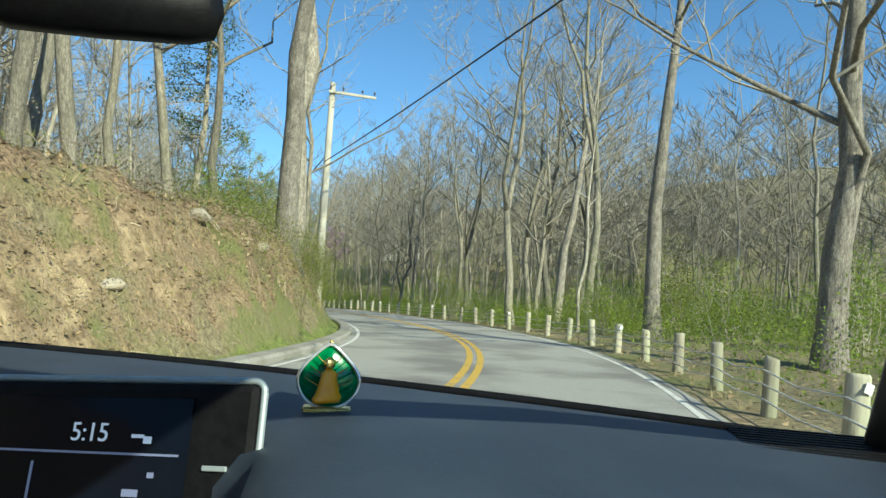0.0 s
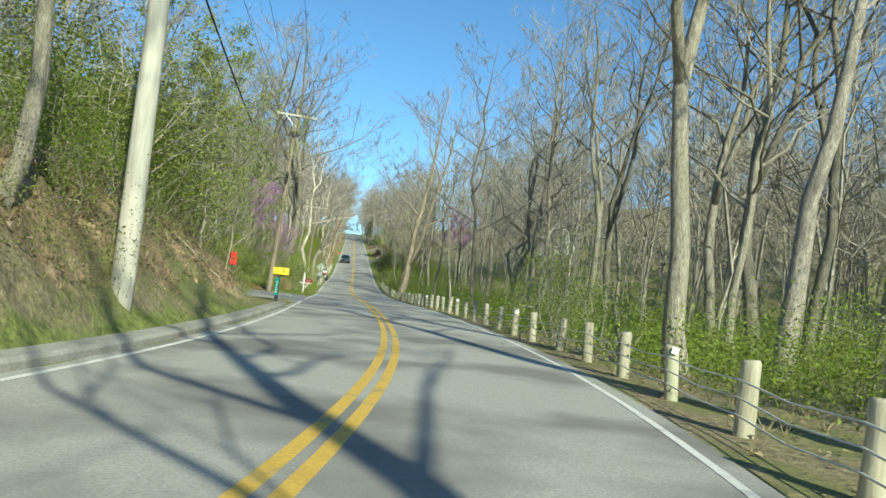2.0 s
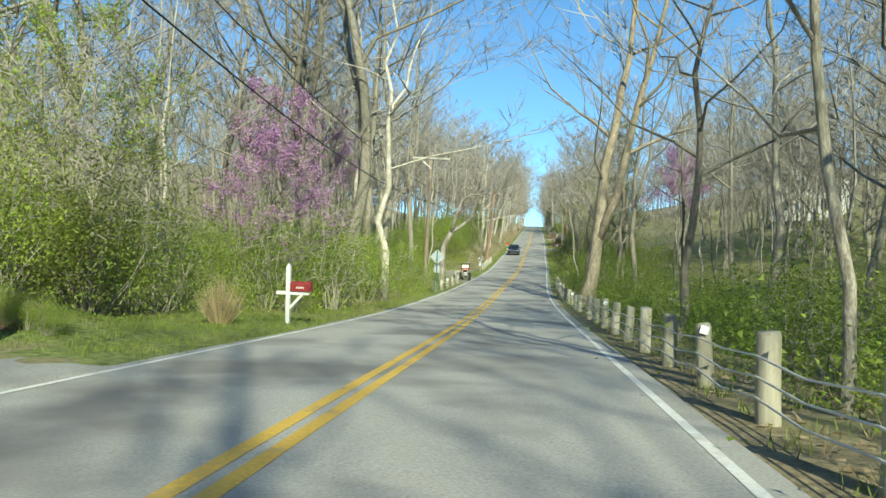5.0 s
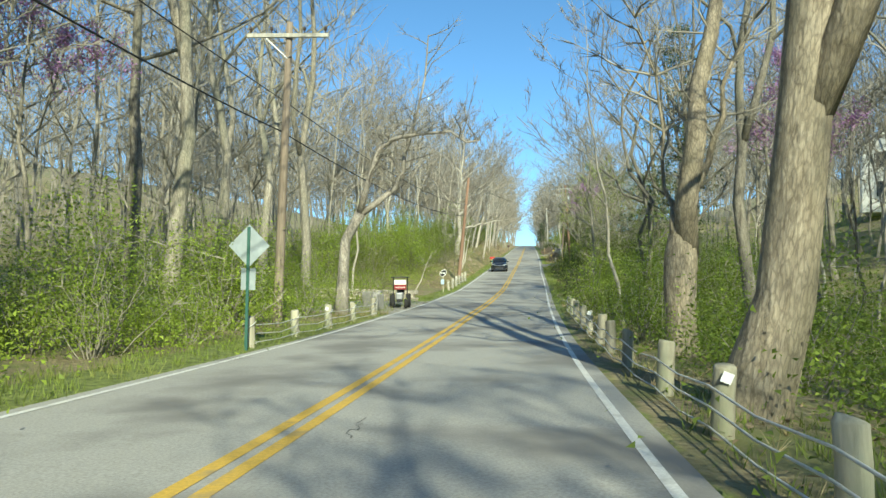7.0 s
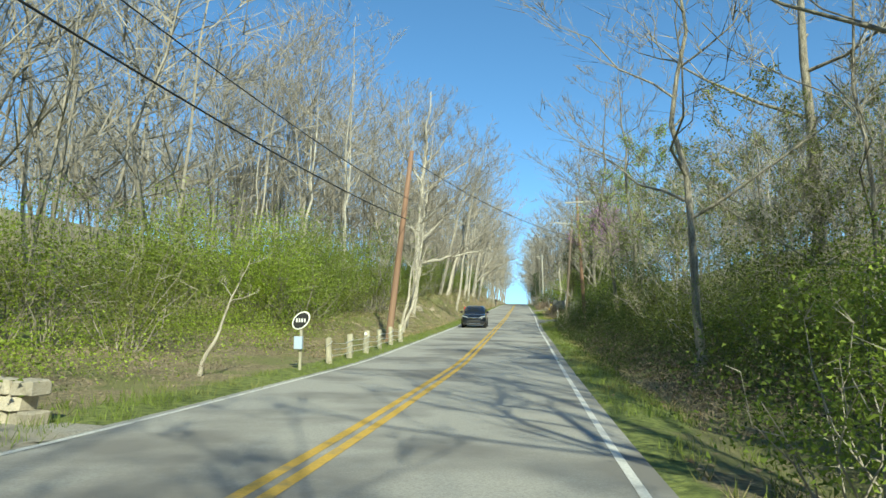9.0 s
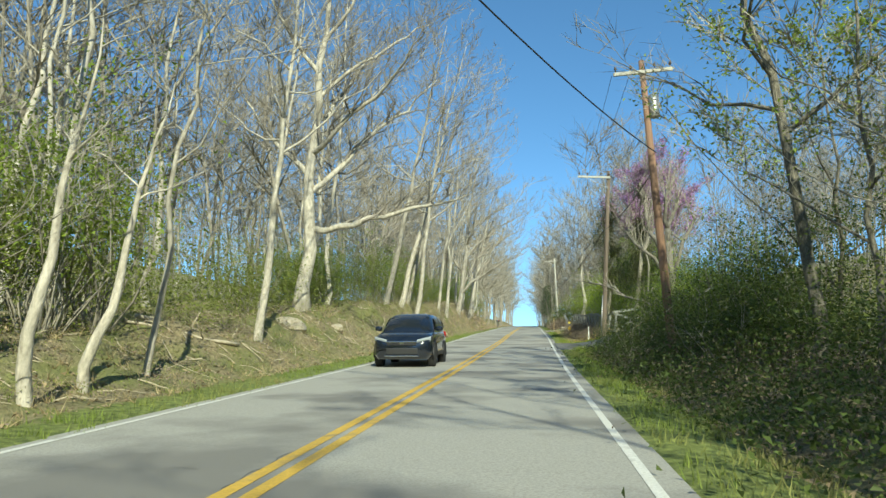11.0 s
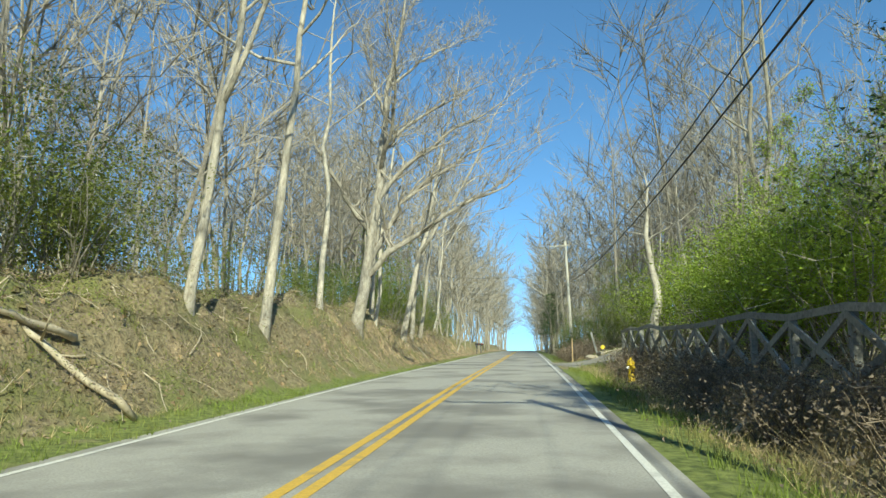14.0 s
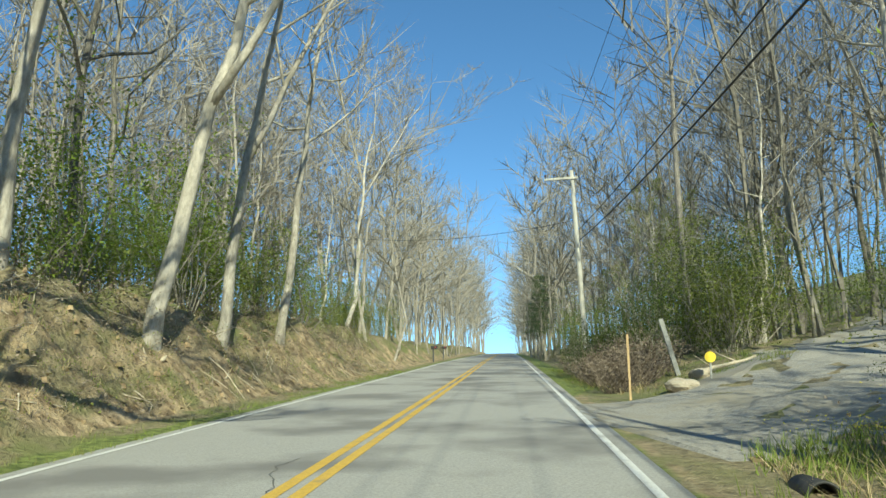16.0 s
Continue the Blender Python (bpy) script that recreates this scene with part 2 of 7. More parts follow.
def _smooth(v):
    f = np.interp(_fy, _ky, v)
    k = np.hanning(25)
    k /= k.sum()
    return np.convolve(np.pad(f, 12, "edge"), k, "valid")


CX, CZ = _smooth(_kx), _smooth(_kz)
CX[:8], CX[-14:] = np.interp(_fy[:8], _ky, _kx), np.interp(_fy[-14:], _ky, _kx)
TX = np.gradient(CX, _fy)
TL = np.hypot(TX, 1.0)
NX, NY = 1.0 / TL, -TX / TL           # to the right of the road


def road_at(y, d, dz=0.0):
    """The place d metres right of the double line, where that line is at y."""
    return Vector((np.interp(y, _fy, CX) + d * np.interp(y, _fy, NX), y + d * np.interp(y, _fy, NY), np.interp(y, _fy, CZ) + dz))


def road_coords(x, y):
    """Of places: the line's y nearest by, and the distance right of it."""
    yy = y.copy()
    for _ in range(6):
        yc = np.clip(yy, -60, 600)
        cx, tx = np.interp(yc, _fy, CX), np.interp(yc, _fy, TX)
        along = ((x - cx) * tx + (y - yc)) / (1 + tx * tx)
        yy = np.clip(yc + np.clip(along, -30, 30) * 0.8, -60, 600)
    cx, nx, ny = np.interp(yy, _fy, CX), np.interp(yy, _fy, NX), np.interp(yy, _fy, NY)
    return yy, (x - cx) * nx + (y - yy) * ny


LEFT_EDGE = 3.19


def right_edge(y):
    return np.interp(y, [-60, 20, 60, 165, 200, 600], [3.2, 3.25, 3.2, 3.2, 3.25, 3.25])


def table(y, *rows):
    ys = [r[0] for r in rows]
    return [np.interp(y, ys, [r[k] for r in rows]) for k in range(1, len(rows[0]))]


def wavy(x, y, k, seed):
    return (np.sin(x * k + seed) * np.cos(y * k * 1.13 + seed * 2.1) + 0.6 * np.sin(x * k * 2.3 - y * k * 1.7 + seed * 3.3)
            + 0.4 * np.sin(x * k * 4.1 + y * k * 3.7 + seed))


def ground_z(x, y):
    """Height of the ground, for arrays of places."""
    x, y = np.asarray(x, float), np.asarray(y, float)
    yy, d = road_coords(x, y)
    zr = np.interp(yy, _fy, CZ)
    u = -d - LEFT_EDGE
    u0, u1, h, far = table(yy, (-60, 1.6, 4.2, 3.2, 0.05), (6, 1.5, 3.8, 3.1, 0.05), (13, 0.9, 2.3, 2.7, 0.05), (17, 0.8, 2.4, 2.7, 0.05), (27, 0.75, 2.4, 2.6, 0.05), (35, 0.62, 3.0, 2.5, 0.04), (42, 0.65, 3.4, 2.1, 0.03),
                           (46.5, 1.0, 4.0, 1.1, 0.03), (50, 2, 6, 0.3, 0.02), (76, 2, 6, 0.1, 0.01), (124, 2, 6, 0.0, 0.01),
                           (145, 1.6, 5.0, 0.7, 0.04), (171, 1.3, 4.2, 1.3, 0.06), (190, 1.2, 3.4, 2.1, 0.05), (207, 1.0, 2.9, 2.3, 0.05),
                           (225, 1.0, 3.0, 2.7, 0.05), (240, 1.0, 3.2, 2.2, 0.05), (255, 1.2, 3.4, 2.1, 0.04), (300, 1.5, 5, 1.6, 0.03), (600, 1.5, 5, 1.5, 0.02))
    f = np.clip((u - u0) / (u1 - u0), 0, 1)
    left = h * (f * f * (3 - 2 * f) * 0.6 + f * 0.4) + np.clip(u - u1, 0, 60) * far + 0.06 * np.clip(u, 0, 1)
    steep = np.clip(h / 2.0, 0, 1) * np.clip((u - u0) / 1.0, 0, 1)
    left = left + steep * (0.12 * wavy(x, y, 0.55, 2.9) + 0.2 * wavy(x, y, 1.1, 1.3) + 0.15 * wavy(x, y, 2.7, 4.0) + 0.085 * wavy(x, y, 4.6, 7.0)) * np.where(u < u1 + 3, 1, 0.6)
    v = d - right_edge(yy)
    drop, ditch, farr = table(yy, (-60, 0.3, 0.0, 0.0), (20, 0.2, 0.0, 0.0), (40, -0.5, 0.0, 0.0), (110, -0.8, 0.0, 0.0), (128, -0.4, 0.25, 0.01),
                              (150, 0.2, 0.35, 0.03), (182, 0.4, 0.3, 0.02), (186, 0.9, 0.0, 0.01), (193, 1.0, 0.0, 0.01), (198, 0.6, 0.3, 0.02),
                              (215, 0.7, 0.35, 0.03), (224, 0.95, 0.3, 0.05), (228.6, 0.9, 0.1, 0.06), (230.6, 0.45, 0.0, 0.08), (235, 0.55, 0.0, 0.1), (239.5, 1.0, 0.0, 0.12), (250, 0.9, 0.2, 0.12), (280, 0.5, 0.2, 0.05), (600, 0.6, 0.2, 0.03))
    g = np.clip((v - 1.0) / 5.0, 0, 1)
    right = drop * g * g * (3 - 2 * g) - ditch * np.exp(-((v - 2.2) / 0.8) ** 2) + np.clip(v - 6, 0, 60) * farr
    right = right + np.clip((v - 1.2) / 2, 0, 1) * 0.07 * wavy(x, y, 1.3, 2.2)
    off = np.where(d < 0, left * (u > 0), right * (v > 0))
    inside = (u < 0.12) & (v < 0.12)
    mound = 0.9 * np.exp(-(((x + 1.6) / 5.5) ** 2 + ((y - 68.7 - 0.28 * (2 - x)) / 1.8) ** 2))
    off = off + np.where(u > 1.5, mound, 0)
    far_out = np.clip((np.abs(d) - 42) / 60, 0, 1)
    z = zr + off - 0.05 * inside
    slope = np.interp(yy, [60, 105, 140, 165, 185, 230, 280], [0.0, 0.25, 1.0, 1.0, 0.15, 0.3, 0.6])
    z = z + slope * np.clip((d - 15) / 8, 0, 1) * np.clip(d - 15, 0, 45) * 0.24
    rise = np.interp(yy, [50, 75, 125, 165], [0.0, 1.0, 1.0, 0.0])
    z = z + rise * np.clip((-d - 16) / 8, 0, 1) * np.clip(-d - 16, 0, 60) * 0.13
    return z + far_out * (36.0 * np.clip((np.abs(d) - 42) / 190, 0, 1.8) * np.interp(yy, [0, 60], [0.8, 1.0]) + 1.2 * wavy(x, y, 0.02, 5.0))


def gz(x, y):
    return float(ground_z(np.array([x]), np.array([y]))[0])


def ground_material():
    """Leaf litter, with verge grass, bare earth and bark mulch where the ground's own layers say so."""
    m = material("leaf_litter", (0.11, 0.088, 0.048), (0.41, 0.345, 0.2), 9, 0.95, 1.0, (0.2, 0.205, 0.075), 0.6, (0.44, 0.6), world_space=True, distance=0.08)
    n, l = m.node_tree.nodes, m.node_tree.links
    bsdf = n["Principled BSDF"]
    out = bsdf.inputs["Base Color"].links[0].from_socket
    geo = n.new("ShaderNodeNewGeometry")
    for layer, dark, light, scale in (("leaves", (0.1, 0.065, 0.04), (0.4, 0.28, 0.17), 16.0), ("earth", (0.19, 0.135, 0.075), (0.56, 0.43, 0.26), 3.6), ("grass", (0.1, 0.13, 0.03), (0.26, 0.3, 0.08), 7.0), ("mulch", (0.09, 0.045, 0.025), (0.24, 0.13, 0.08), 25.0)):
        at = n.new("ShaderNodeAttribute")
        at.attribute_name = layer
        nz = n.new("ShaderNodeTexNoise")
        nz.inputs["Scale"].default_value, nz.inputs["Detail"].default_value = scale, 6
        l.new(geo.outputs["Position"], nz.inputs["Vector"])
        ramp = n.new("ShaderNodeValToRGB")
        ramp.color_ramp.elements[0].position, ramp.color_ramp.elements[1].position = 0.35, 0.65
        ramp.color_ramp.elements[0].color, ramp.color_ramp.elements[1].color = (*dark, 1), (*light, 1)
        l.new(nz.outputs[0], ramp.inputs[0])
        nz2 = n.new("ShaderNodeTexNoise")
        nz2.inputs["Scale"].default_value, nz2.inputs["Detail"].default_value = 1.1, 6
        l.new(geo.outputs["Position"], nz2.inputs["Vector"])
        add = n.new("ShaderNodeMath")
        add.operation = "ADD"
        l.new(at.outputs["Fac"], add.inputs[0])
        l.new(nz2.outputs[0], add.inputs[1])
        r = n.new("ShaderNodeMapRange")
        r.inputs[1].default_value, r.inputs[2].default_value = 0.92, 1.12
        l.new(add.outputs[0], r.inputs[0])
        mix = n.new("ShaderNodeMix")
        mix.data_type = "RGBA"
        l.new(r.outputs[0], mix.inputs[0])
        l.new(out, mix.inputs[6])
        l.new(ramp.outputs[0], mix.inputs[7])
        out = mix.outputs[2]
    l.new(out, bsdf.inputs["Base Color"])
    return m


def ground_layers(x, y):
    yy, d = road_coords(x, y)
    u, v = -d - LEFT_EDGE, d - right_edge(yy)
    lw = np.interp(yy, [-60, 10, 40, 48, 52, 64, 67, 78, 82, 118, 200, 240], [1.3, 1.1, 1.1, 0.9, 0.3, 0.3, 4.0, 5.0, 1.6, 1.4, 1.3, 0.6])
    rw = np.interp(yy, [-60, 100, 124, 130, 184, 186, 194, 196, 226, 228, 240, 244, 600], [0.3, 0.4, 0.8, 2.0, 1.8, 0.3, 0.3, 1.9, 2.2, 0.4, 0.3, 1.6, 1.8])
    ramp = lambda w, q: np.clip((w - q) / 0.5 + 0.5, 0, 1)
    grass = np.where(d < 0, ramp(lw, u) * (u > 0), ramp(rw, v) * (v > 0)) * 0.75
    green = 0.33 * ((d > 5) & (d < 30) & (yy < 190)) + 0.33 * ((d < -5) & (d > -30) & (yy > 66) & (yy < 126)) + 0.33 * ((d < -5.5) & (d > -30) & (yy > 135) & (yy < 215)) + 0.2 * (np.abs(d) >= 30)
    h = np.interp(yy, [-60, 6, 14, 44, 50, 160, 195, 222, 235], [0.5, 0.52, 0.42, 0.42, 0.0, 0.1, 0.42, 0.44, 0.56])
    earth = np.where(d < 0, h * np.clip((u - lw) / 0.4, 0, 1) * np.clip((3.6 - u) / 1.2, 0, 1), 0.5 * np.clip((v - 0.1) / 0.2, 0, 1) * np.clip((0.9 - v) / 0.3, 0, 1))
    mulch = np.where((x > -16) & (x < 4.6) & (y > 64.2 + 0.28 * (5.5 - x)) & (y < 69.7 + 0.3 * (5.5 - x)), 1.0, 0.0)
    leaves = 0.56 * ((u > lw + 0.3) & (yy < 50)) + 0.34 * ((u > lw + 1.5) & (yy > 185))
    return {"leaves": leaves, "grass": np.maximum(grass, green), "earth": earth, "mulch": mulch}


# ---------------------------------------------------------------- ground and road
def build_ground():
    xs = np.concatenate([[-1800, -1200, -800, -500, -320, -210, -150, -110, -85, -66, -52, -42], np.arange(-34, -8, 1.2), np.arange(-8, 8, 0.36), np.arange(8, 13, 0.8), np.arange(13, 24, 0.42),
                         np.arange(24, 46, 1.2), [48, 56, 68, 84, 105, 140, 190, 270, 400, 600, 900, 1400, 2000]])
    ys = np.concatenate([[-1500, -900, -500, -300, -180, -120, -90, -70, -55], np.arange(-45, -6, 2.5), np.arange(-6, 50, 0.4), np.arange(50, 140, 0.9), np.arange(140, 262, 0.5), np.arange(262, 290, 1.0),
                         np.arange(292, 440, 5), [450, 470, 495, 525, 560, 600, 680, 800, 1000, 1400, 2000, 3000]])
    gx, gy = np.meshgrid(xs, ys)
    z = ground_z(gx.ravel(), gy.ravel())
    v = np.column_stack([gx.ravel(), gy.ravel(), z])
    nx, ny = len(xs), len(ys)
    i = (np.arange(ny - 1)[:, None] * nx + np.arange(nx - 1)[None, :]).ravel()
    f = np.column_stack([i, i + 1, i + nx + 1, i + nx])
    me = bpy.data.meshes.new("ground")
    me.from_pydata(v.tolist(), [], f.tolist())
    me.polygons.foreach_set("use_smooth", [True] * len(me.polygons))
    for key, val in ground_layers(gx.ravel(), gy.ravel()).items():
        me.attributes.new(key, "FLOAT", "POINT").data.foreach_set("value", val.astype(np.float32))
    me.materials.append(ground_material())
    return tagged(new("ground", me), "woodland ground of brown leaf litter, earth and thin grass", "ground", kind="structure")


def ribbon(name, mat, ys, d0, d1, dz, label, category, parent=None, thick=0.0, crown=0.0):
    """A strip along the road between two distances from its middle line."""
    b = Buf()
    n = 9 if crown else 2
    for y in ys:
        a, c = (d0(y) if callable(d0) else d0), (d1(y) if callable(d1) else d1)
        for k in range(n):
            d = a + (c - a) * k / (n - 1)
            b.v.append(road_at(y, d, dz - crown * (d / 3.2) ** 2))
    for i in range(len(ys) - 1):
        for k in range(n - 1):
            q = i * n + k
            b.f.append((q, q + 1, q + n + 1, q + n))
    ob = new(name, b.mesh(name, mat))
    if parent:
        ob.parent = parent
        return tagged(ob, label)
    return tagged(ob, label, category, kind="structure")


build_ground()
RY = list(np.arange(-58, 260, 1.0)) + list(np.arange(260, 600, 5.0))
road = ribbon("road", M["asphalt"], RY, lambda y: -LEFT_EDGE - 0.25, lambda y: right_edge(y) + 0.28, 0.012, "worn grey asphalt two-lane country road", "road", crown=0.0)
ribbon("edge_line", M["white_line"], RY, -LEFT_EDGE - 0.05, -LEFT_EDGE + 0.05, 0.017, "white painted edge line", "", road)
ribbon("edge_line", M["white_line"], RY, lambda y: right_edge(y) - 0.05, lambda y: right_edge(y) + 0.05, 0.017, "white painted edge line", "", road)
ribbon("centre_line", M["yellow_line"], RY, -0.19, -0.05, 0.017, "yellow painted centre line", "", road)
ribbon("centre_line", M["yellow_line"], RY, 0.05, 0.19, 0.017, "yellow painted centre line", "", road)


# ---------------------------------------------------------------- trees
def bend(a, b, n, wob, rng, sag=0.0):
    """Points of a slightly crooked line from a to b."""
    a, b = Vector(a), Vector(b)
    ln = (b - a).length
    off = Vector((0, 0, 0))
    pts = []
    for i in range(n + 1):
        t = i / n
        if 0 < i < n:
            off = off * 0.6 + Vector((rng.gauss(0, 1), rng.gauss(0, 1), rng.gauss(0, 0.5))) * wob * ln
        pts.append(a.lerp(b, t) + off * (1 if i < n else 0.4) + Vector((0, 0, 1)) * sag * ln * t * t)
    return pts


def tree_meshes(seed, height, radius, first=0.45, limbs=11, lean=(0.0, 0.0), fork=0.0, spread=0.5, bark="bark", twig="twig", buds=None, twigs=5, tidy=0.009):
    """Meshes of one leafless tree: trunk with its big limbs, and the crown of branches and twigs."""
    rng = random.Random(seed)
    trunk, crown, bud = Buf(), Buf(), Buf()
    top = Vector((lean[0] * height, lean[1] * height, height))
    axes = []
    n = 12
    pts = bend((0, 0, -0.7), top, n, tidy, rng)
    rad = [radius * (1 - 0.93 * (i / n) ** 0.9) for i in range(n + 1)]
    rad[0] = radius * 1.55
    rad.insert(1, radius * 1.12)
    pts.insert(1, pts[0].lerp(pts[1], 0.5))
    trunk.tube(pts, rad, 10)
    axes.append((pts, rad))
    if fork:
        k = max(2, int(fork * (n + 1)))
        p0 = pts[k]
        a = rng.uniform(0, 6.28)
        tip = top + Vector((math.cos(a), math.sin(a), -0.12)) * height * 0.2
        p2 = bend(p0, tip, 8, tidy * 1.4, rng)
        r2 = [rad[k] * 0.85 * (1 - 0.92 * i / 8) for i in range(9)]
        trunk.tube(p2, r2, 8)
        axes.append((p2, r2))

    def along(axis, t):
        q = t * (len(axis[0]) - 1)
        i = min(int(q), len(axis[0]) - 2)
        return axis[0][i].lerp(axis[0][i + 1], q - i), axis[1][i] + (axis[1][i + 1] - axis[1][i]) * (q - i)

    for j in range(limbs):
        ax = axes[j % len(axes)]
        lo = first if ax is axes[0] else 0.15
        t = lo + (0.97 - lo) * ((j + rng.random()) / limbs)
        p, r = along(ax, t)
        a = j * 2.4 + rng.uniform(-0.5, 0.5)
        up = rng.uniform(0.35, 1.0)
        ln = height * (0.12 + spread * (1 - t) * rng.uniform(0.55, 1.0))
        q = p + Vector((math.cos(a), math.sin(a), up)).normalized() * ln
        lp = bend(p, q, 5, 0.05, rng, 0.12)
        lr = [max(0.012, min(r * 0.58, 0.0095 * ln + 0.02) * (1 - 0.88 * i / 5)) for i in range(6)]
        trunk.tube(lp, lr, 5, cap=False)
        limb = (lp, lr)
        for s in range(5):
            ts = 0.25 + 0.75 * (s + rng.random()) / 5
            sp, sr = along(limb, min(ts, 0.99))
            d = (lp[-1] - lp[0]).normalized() * 0.8 + Vector((rng.gauss(0, 0.6), rng.gauss(0, 0.6), rng.uniform(0.1, 0.8)))
            sl = ln * (0.22 + 0.3 * (1 - ts)) * rng.uniform(0.8, 1.3)
            bp = bend(sp, sp + d.normalized() * sl, 3, 0.08, rng, 0.1)
            br = [max(0.007, sr * 0.6 * (1 - 0.8 * i / 3)) for i in range(4)]
            crown.tube(bp, br, 3, cap=False)
            for w in range(twigs):
                wp, _ = along((bp, br), rng.uniform(0.2, 1.0))
                wd = d.normalized() * 0.7 + Vector((rng.gauss(0, 0.55), rng.gauss(0, 0.55), rng.uniform(0.0, 0.8)))
                wl = sl * rng.uniform(0.25, 0.6)
                we = wp + wd.normalized() * wl
                crown.blade(wp, we, 0.014, rng)
                for _ in range(4):
                    xp = wp.lerp(we, rng.uniform(0.15, 1.0))
                    crown.blade(xp, xp + (wd.normalized() + Vector((rng.gauss(0, 0.6), rng.gauss(0, 0.6), rng.gauss(0.2, 0.4)))).normalized() * wl * rng.uniform(0.45, 1.0), 0.0105, rng)
                if buds:
                    for _ in range(16 if buds == "redbud" else 8):
                        bud.leaf(wp.lerp(we, rng.uniform(0.1, 1.2)) + Vector((rng.gauss(0, 0.14), rng.gauss(0, 0.14), rng.gauss(0, 0.14))), 0.1, rng)
    out = [trunk.mesh("trunk", M[bark]), crown.mesh("crown", M[twig])]
    if buds:
        out.append(bud.mesh("blossom" if buds == "redbud" else "foliage", M[buds], False))
    return out


KINDS = {}


def tree_kind(key, label, name="tree", **kw):
    KINDS[key] = (name, label, tree_meshes(**kw), [None])


tree_kind("tall_a", "tall leafless woodland tree with grey-brown bark", seed=1, height=19, radius=0.2, first=0.45)
tree_kind("tall_b", "tall leafless woodland tree with grey-brown bark", seed=2, height=17, radius=0.16, first=0.35, lean=(0.03, 0.02), limbs=13)
tree_kind("tall_c", "tall leafless tree with a forked grey trunk", seed=3, height=20, radius=0.26, first=0.5, fork=0.4, limbs=14)
tree_kind("slim_a", "slim leafless young tree with smooth pale bark", seed=4, height=13, radius=0.085, first=0.4, limbs=9, lean=(0.05, 0), bark="pale_bark", twig="pale_twig")
tree_kind("slim_b", "slim leafless young tree with brown bark", seed=5, height=11, radius=0.07, first=0.3, limbs=10, lean=(-0.04, 0.03))
tree_kind("pale_a", "leafless tree with a pale sunlit trunk on the bank", seed=6, height=18, radius=0.14, first=0.42, limbs=12, bark="pale_bark", twig="pale_twig", fork=0.55)
tree_kind("pale_b", "leafless tree with a pale leaning trunk on the bank", seed=7, height=19, radius=0.125, first=0.5, limbs=11, bark="pale_bark", twig="pale_twig", tidy=0.006)
tree_kind("stout_a", "leafless tree with a stout pale leaning trunk on the bank", seed=26, height=19, radius=0.2, first=0.45, limbs=13, bark="pale_bark", twig="pale_twig", tidy=0.0035)
tree_kind("stout_b", "leafless tree with a stout pale forked trunk on the bank", seed=27, height=18, radius=0.19, first=0.5, limbs=14, bark="pale_bark", twig="pale_twig", fork=0.42, tidy=0.0045)
tree_kind("big_a", "large old leafless tree with a thick grey trunk", seed=8, height=22, radius=0.42, first=0.35, limbs=15, fork=0.3, spread=0.6, bark="tan_bark", twig="twig", tidy=0.006)
tree_kind("big_b", "large old leafless tree with wide crooked limbs", seed=9, height=18, radius=0.36, first=0.28, limbs=15, fork=0.25, spread=0.75, tidy=0.02)
tree_kind("redbud_a", "redbud tree in purple-pink blossom", name="redbud_tree", seed=10, height=7.5, radius=0.09, first=0.2, limbs=13, spread=0.7, buds="redbud", twigs=6)
tree_kind("redbud_tall", "tall redbud tree with purple-pink blossom high in its crown", name="redbud_tree", seed=16, height=10.5, radius=0.1, first=0.5, limbs=14, spread=0.5, buds="redbud", twigs=6)
tree_kind("budding_a", "young tree with fresh light green leaf buds", name="budding_tree", seed=11, height=9, radius=0.07, first=0.25, limbs=11, spread=0.6, buds="lime_leaf", twigs=7)

tree_kind("budding_b", "slender tree hazy with small olive-green leaves", name="budding_tree", seed=21, height=9.5, radius=0.08, first=0.15, limbs=13, spread=0.6, bark="pale_bark", buds="olive_leaf", twigs=6)
tree_kind("mast", "tall straight tree with a thick grey trunk", seed=12, height=22, radius=0.34, first=0.5, limbs=12, tidy=0.006, bark="grey_bark")
tree_kind("old_a", "large old tree with a thick straight brown-grey trunk", seed=31, height=20, radius=0.37, first=0.24, limbs=15, tidy=0.006, spread=0.6, bark="grey_bark")
tree_kind("crooked", "leafless tree with a crooked leaning trunk and hooked limbs", seed=13, height=13, radius=0.2, first=0.3, fork=0.3, limbs=11, tidy=0.035, spread=0.6)
tree_kind("snag", "dead broken pale tree trunk", seed=14, height=7, radius=0.15, first=0.6, limbs=4, bark="pale_bark", twigs=2, spread=0.35)


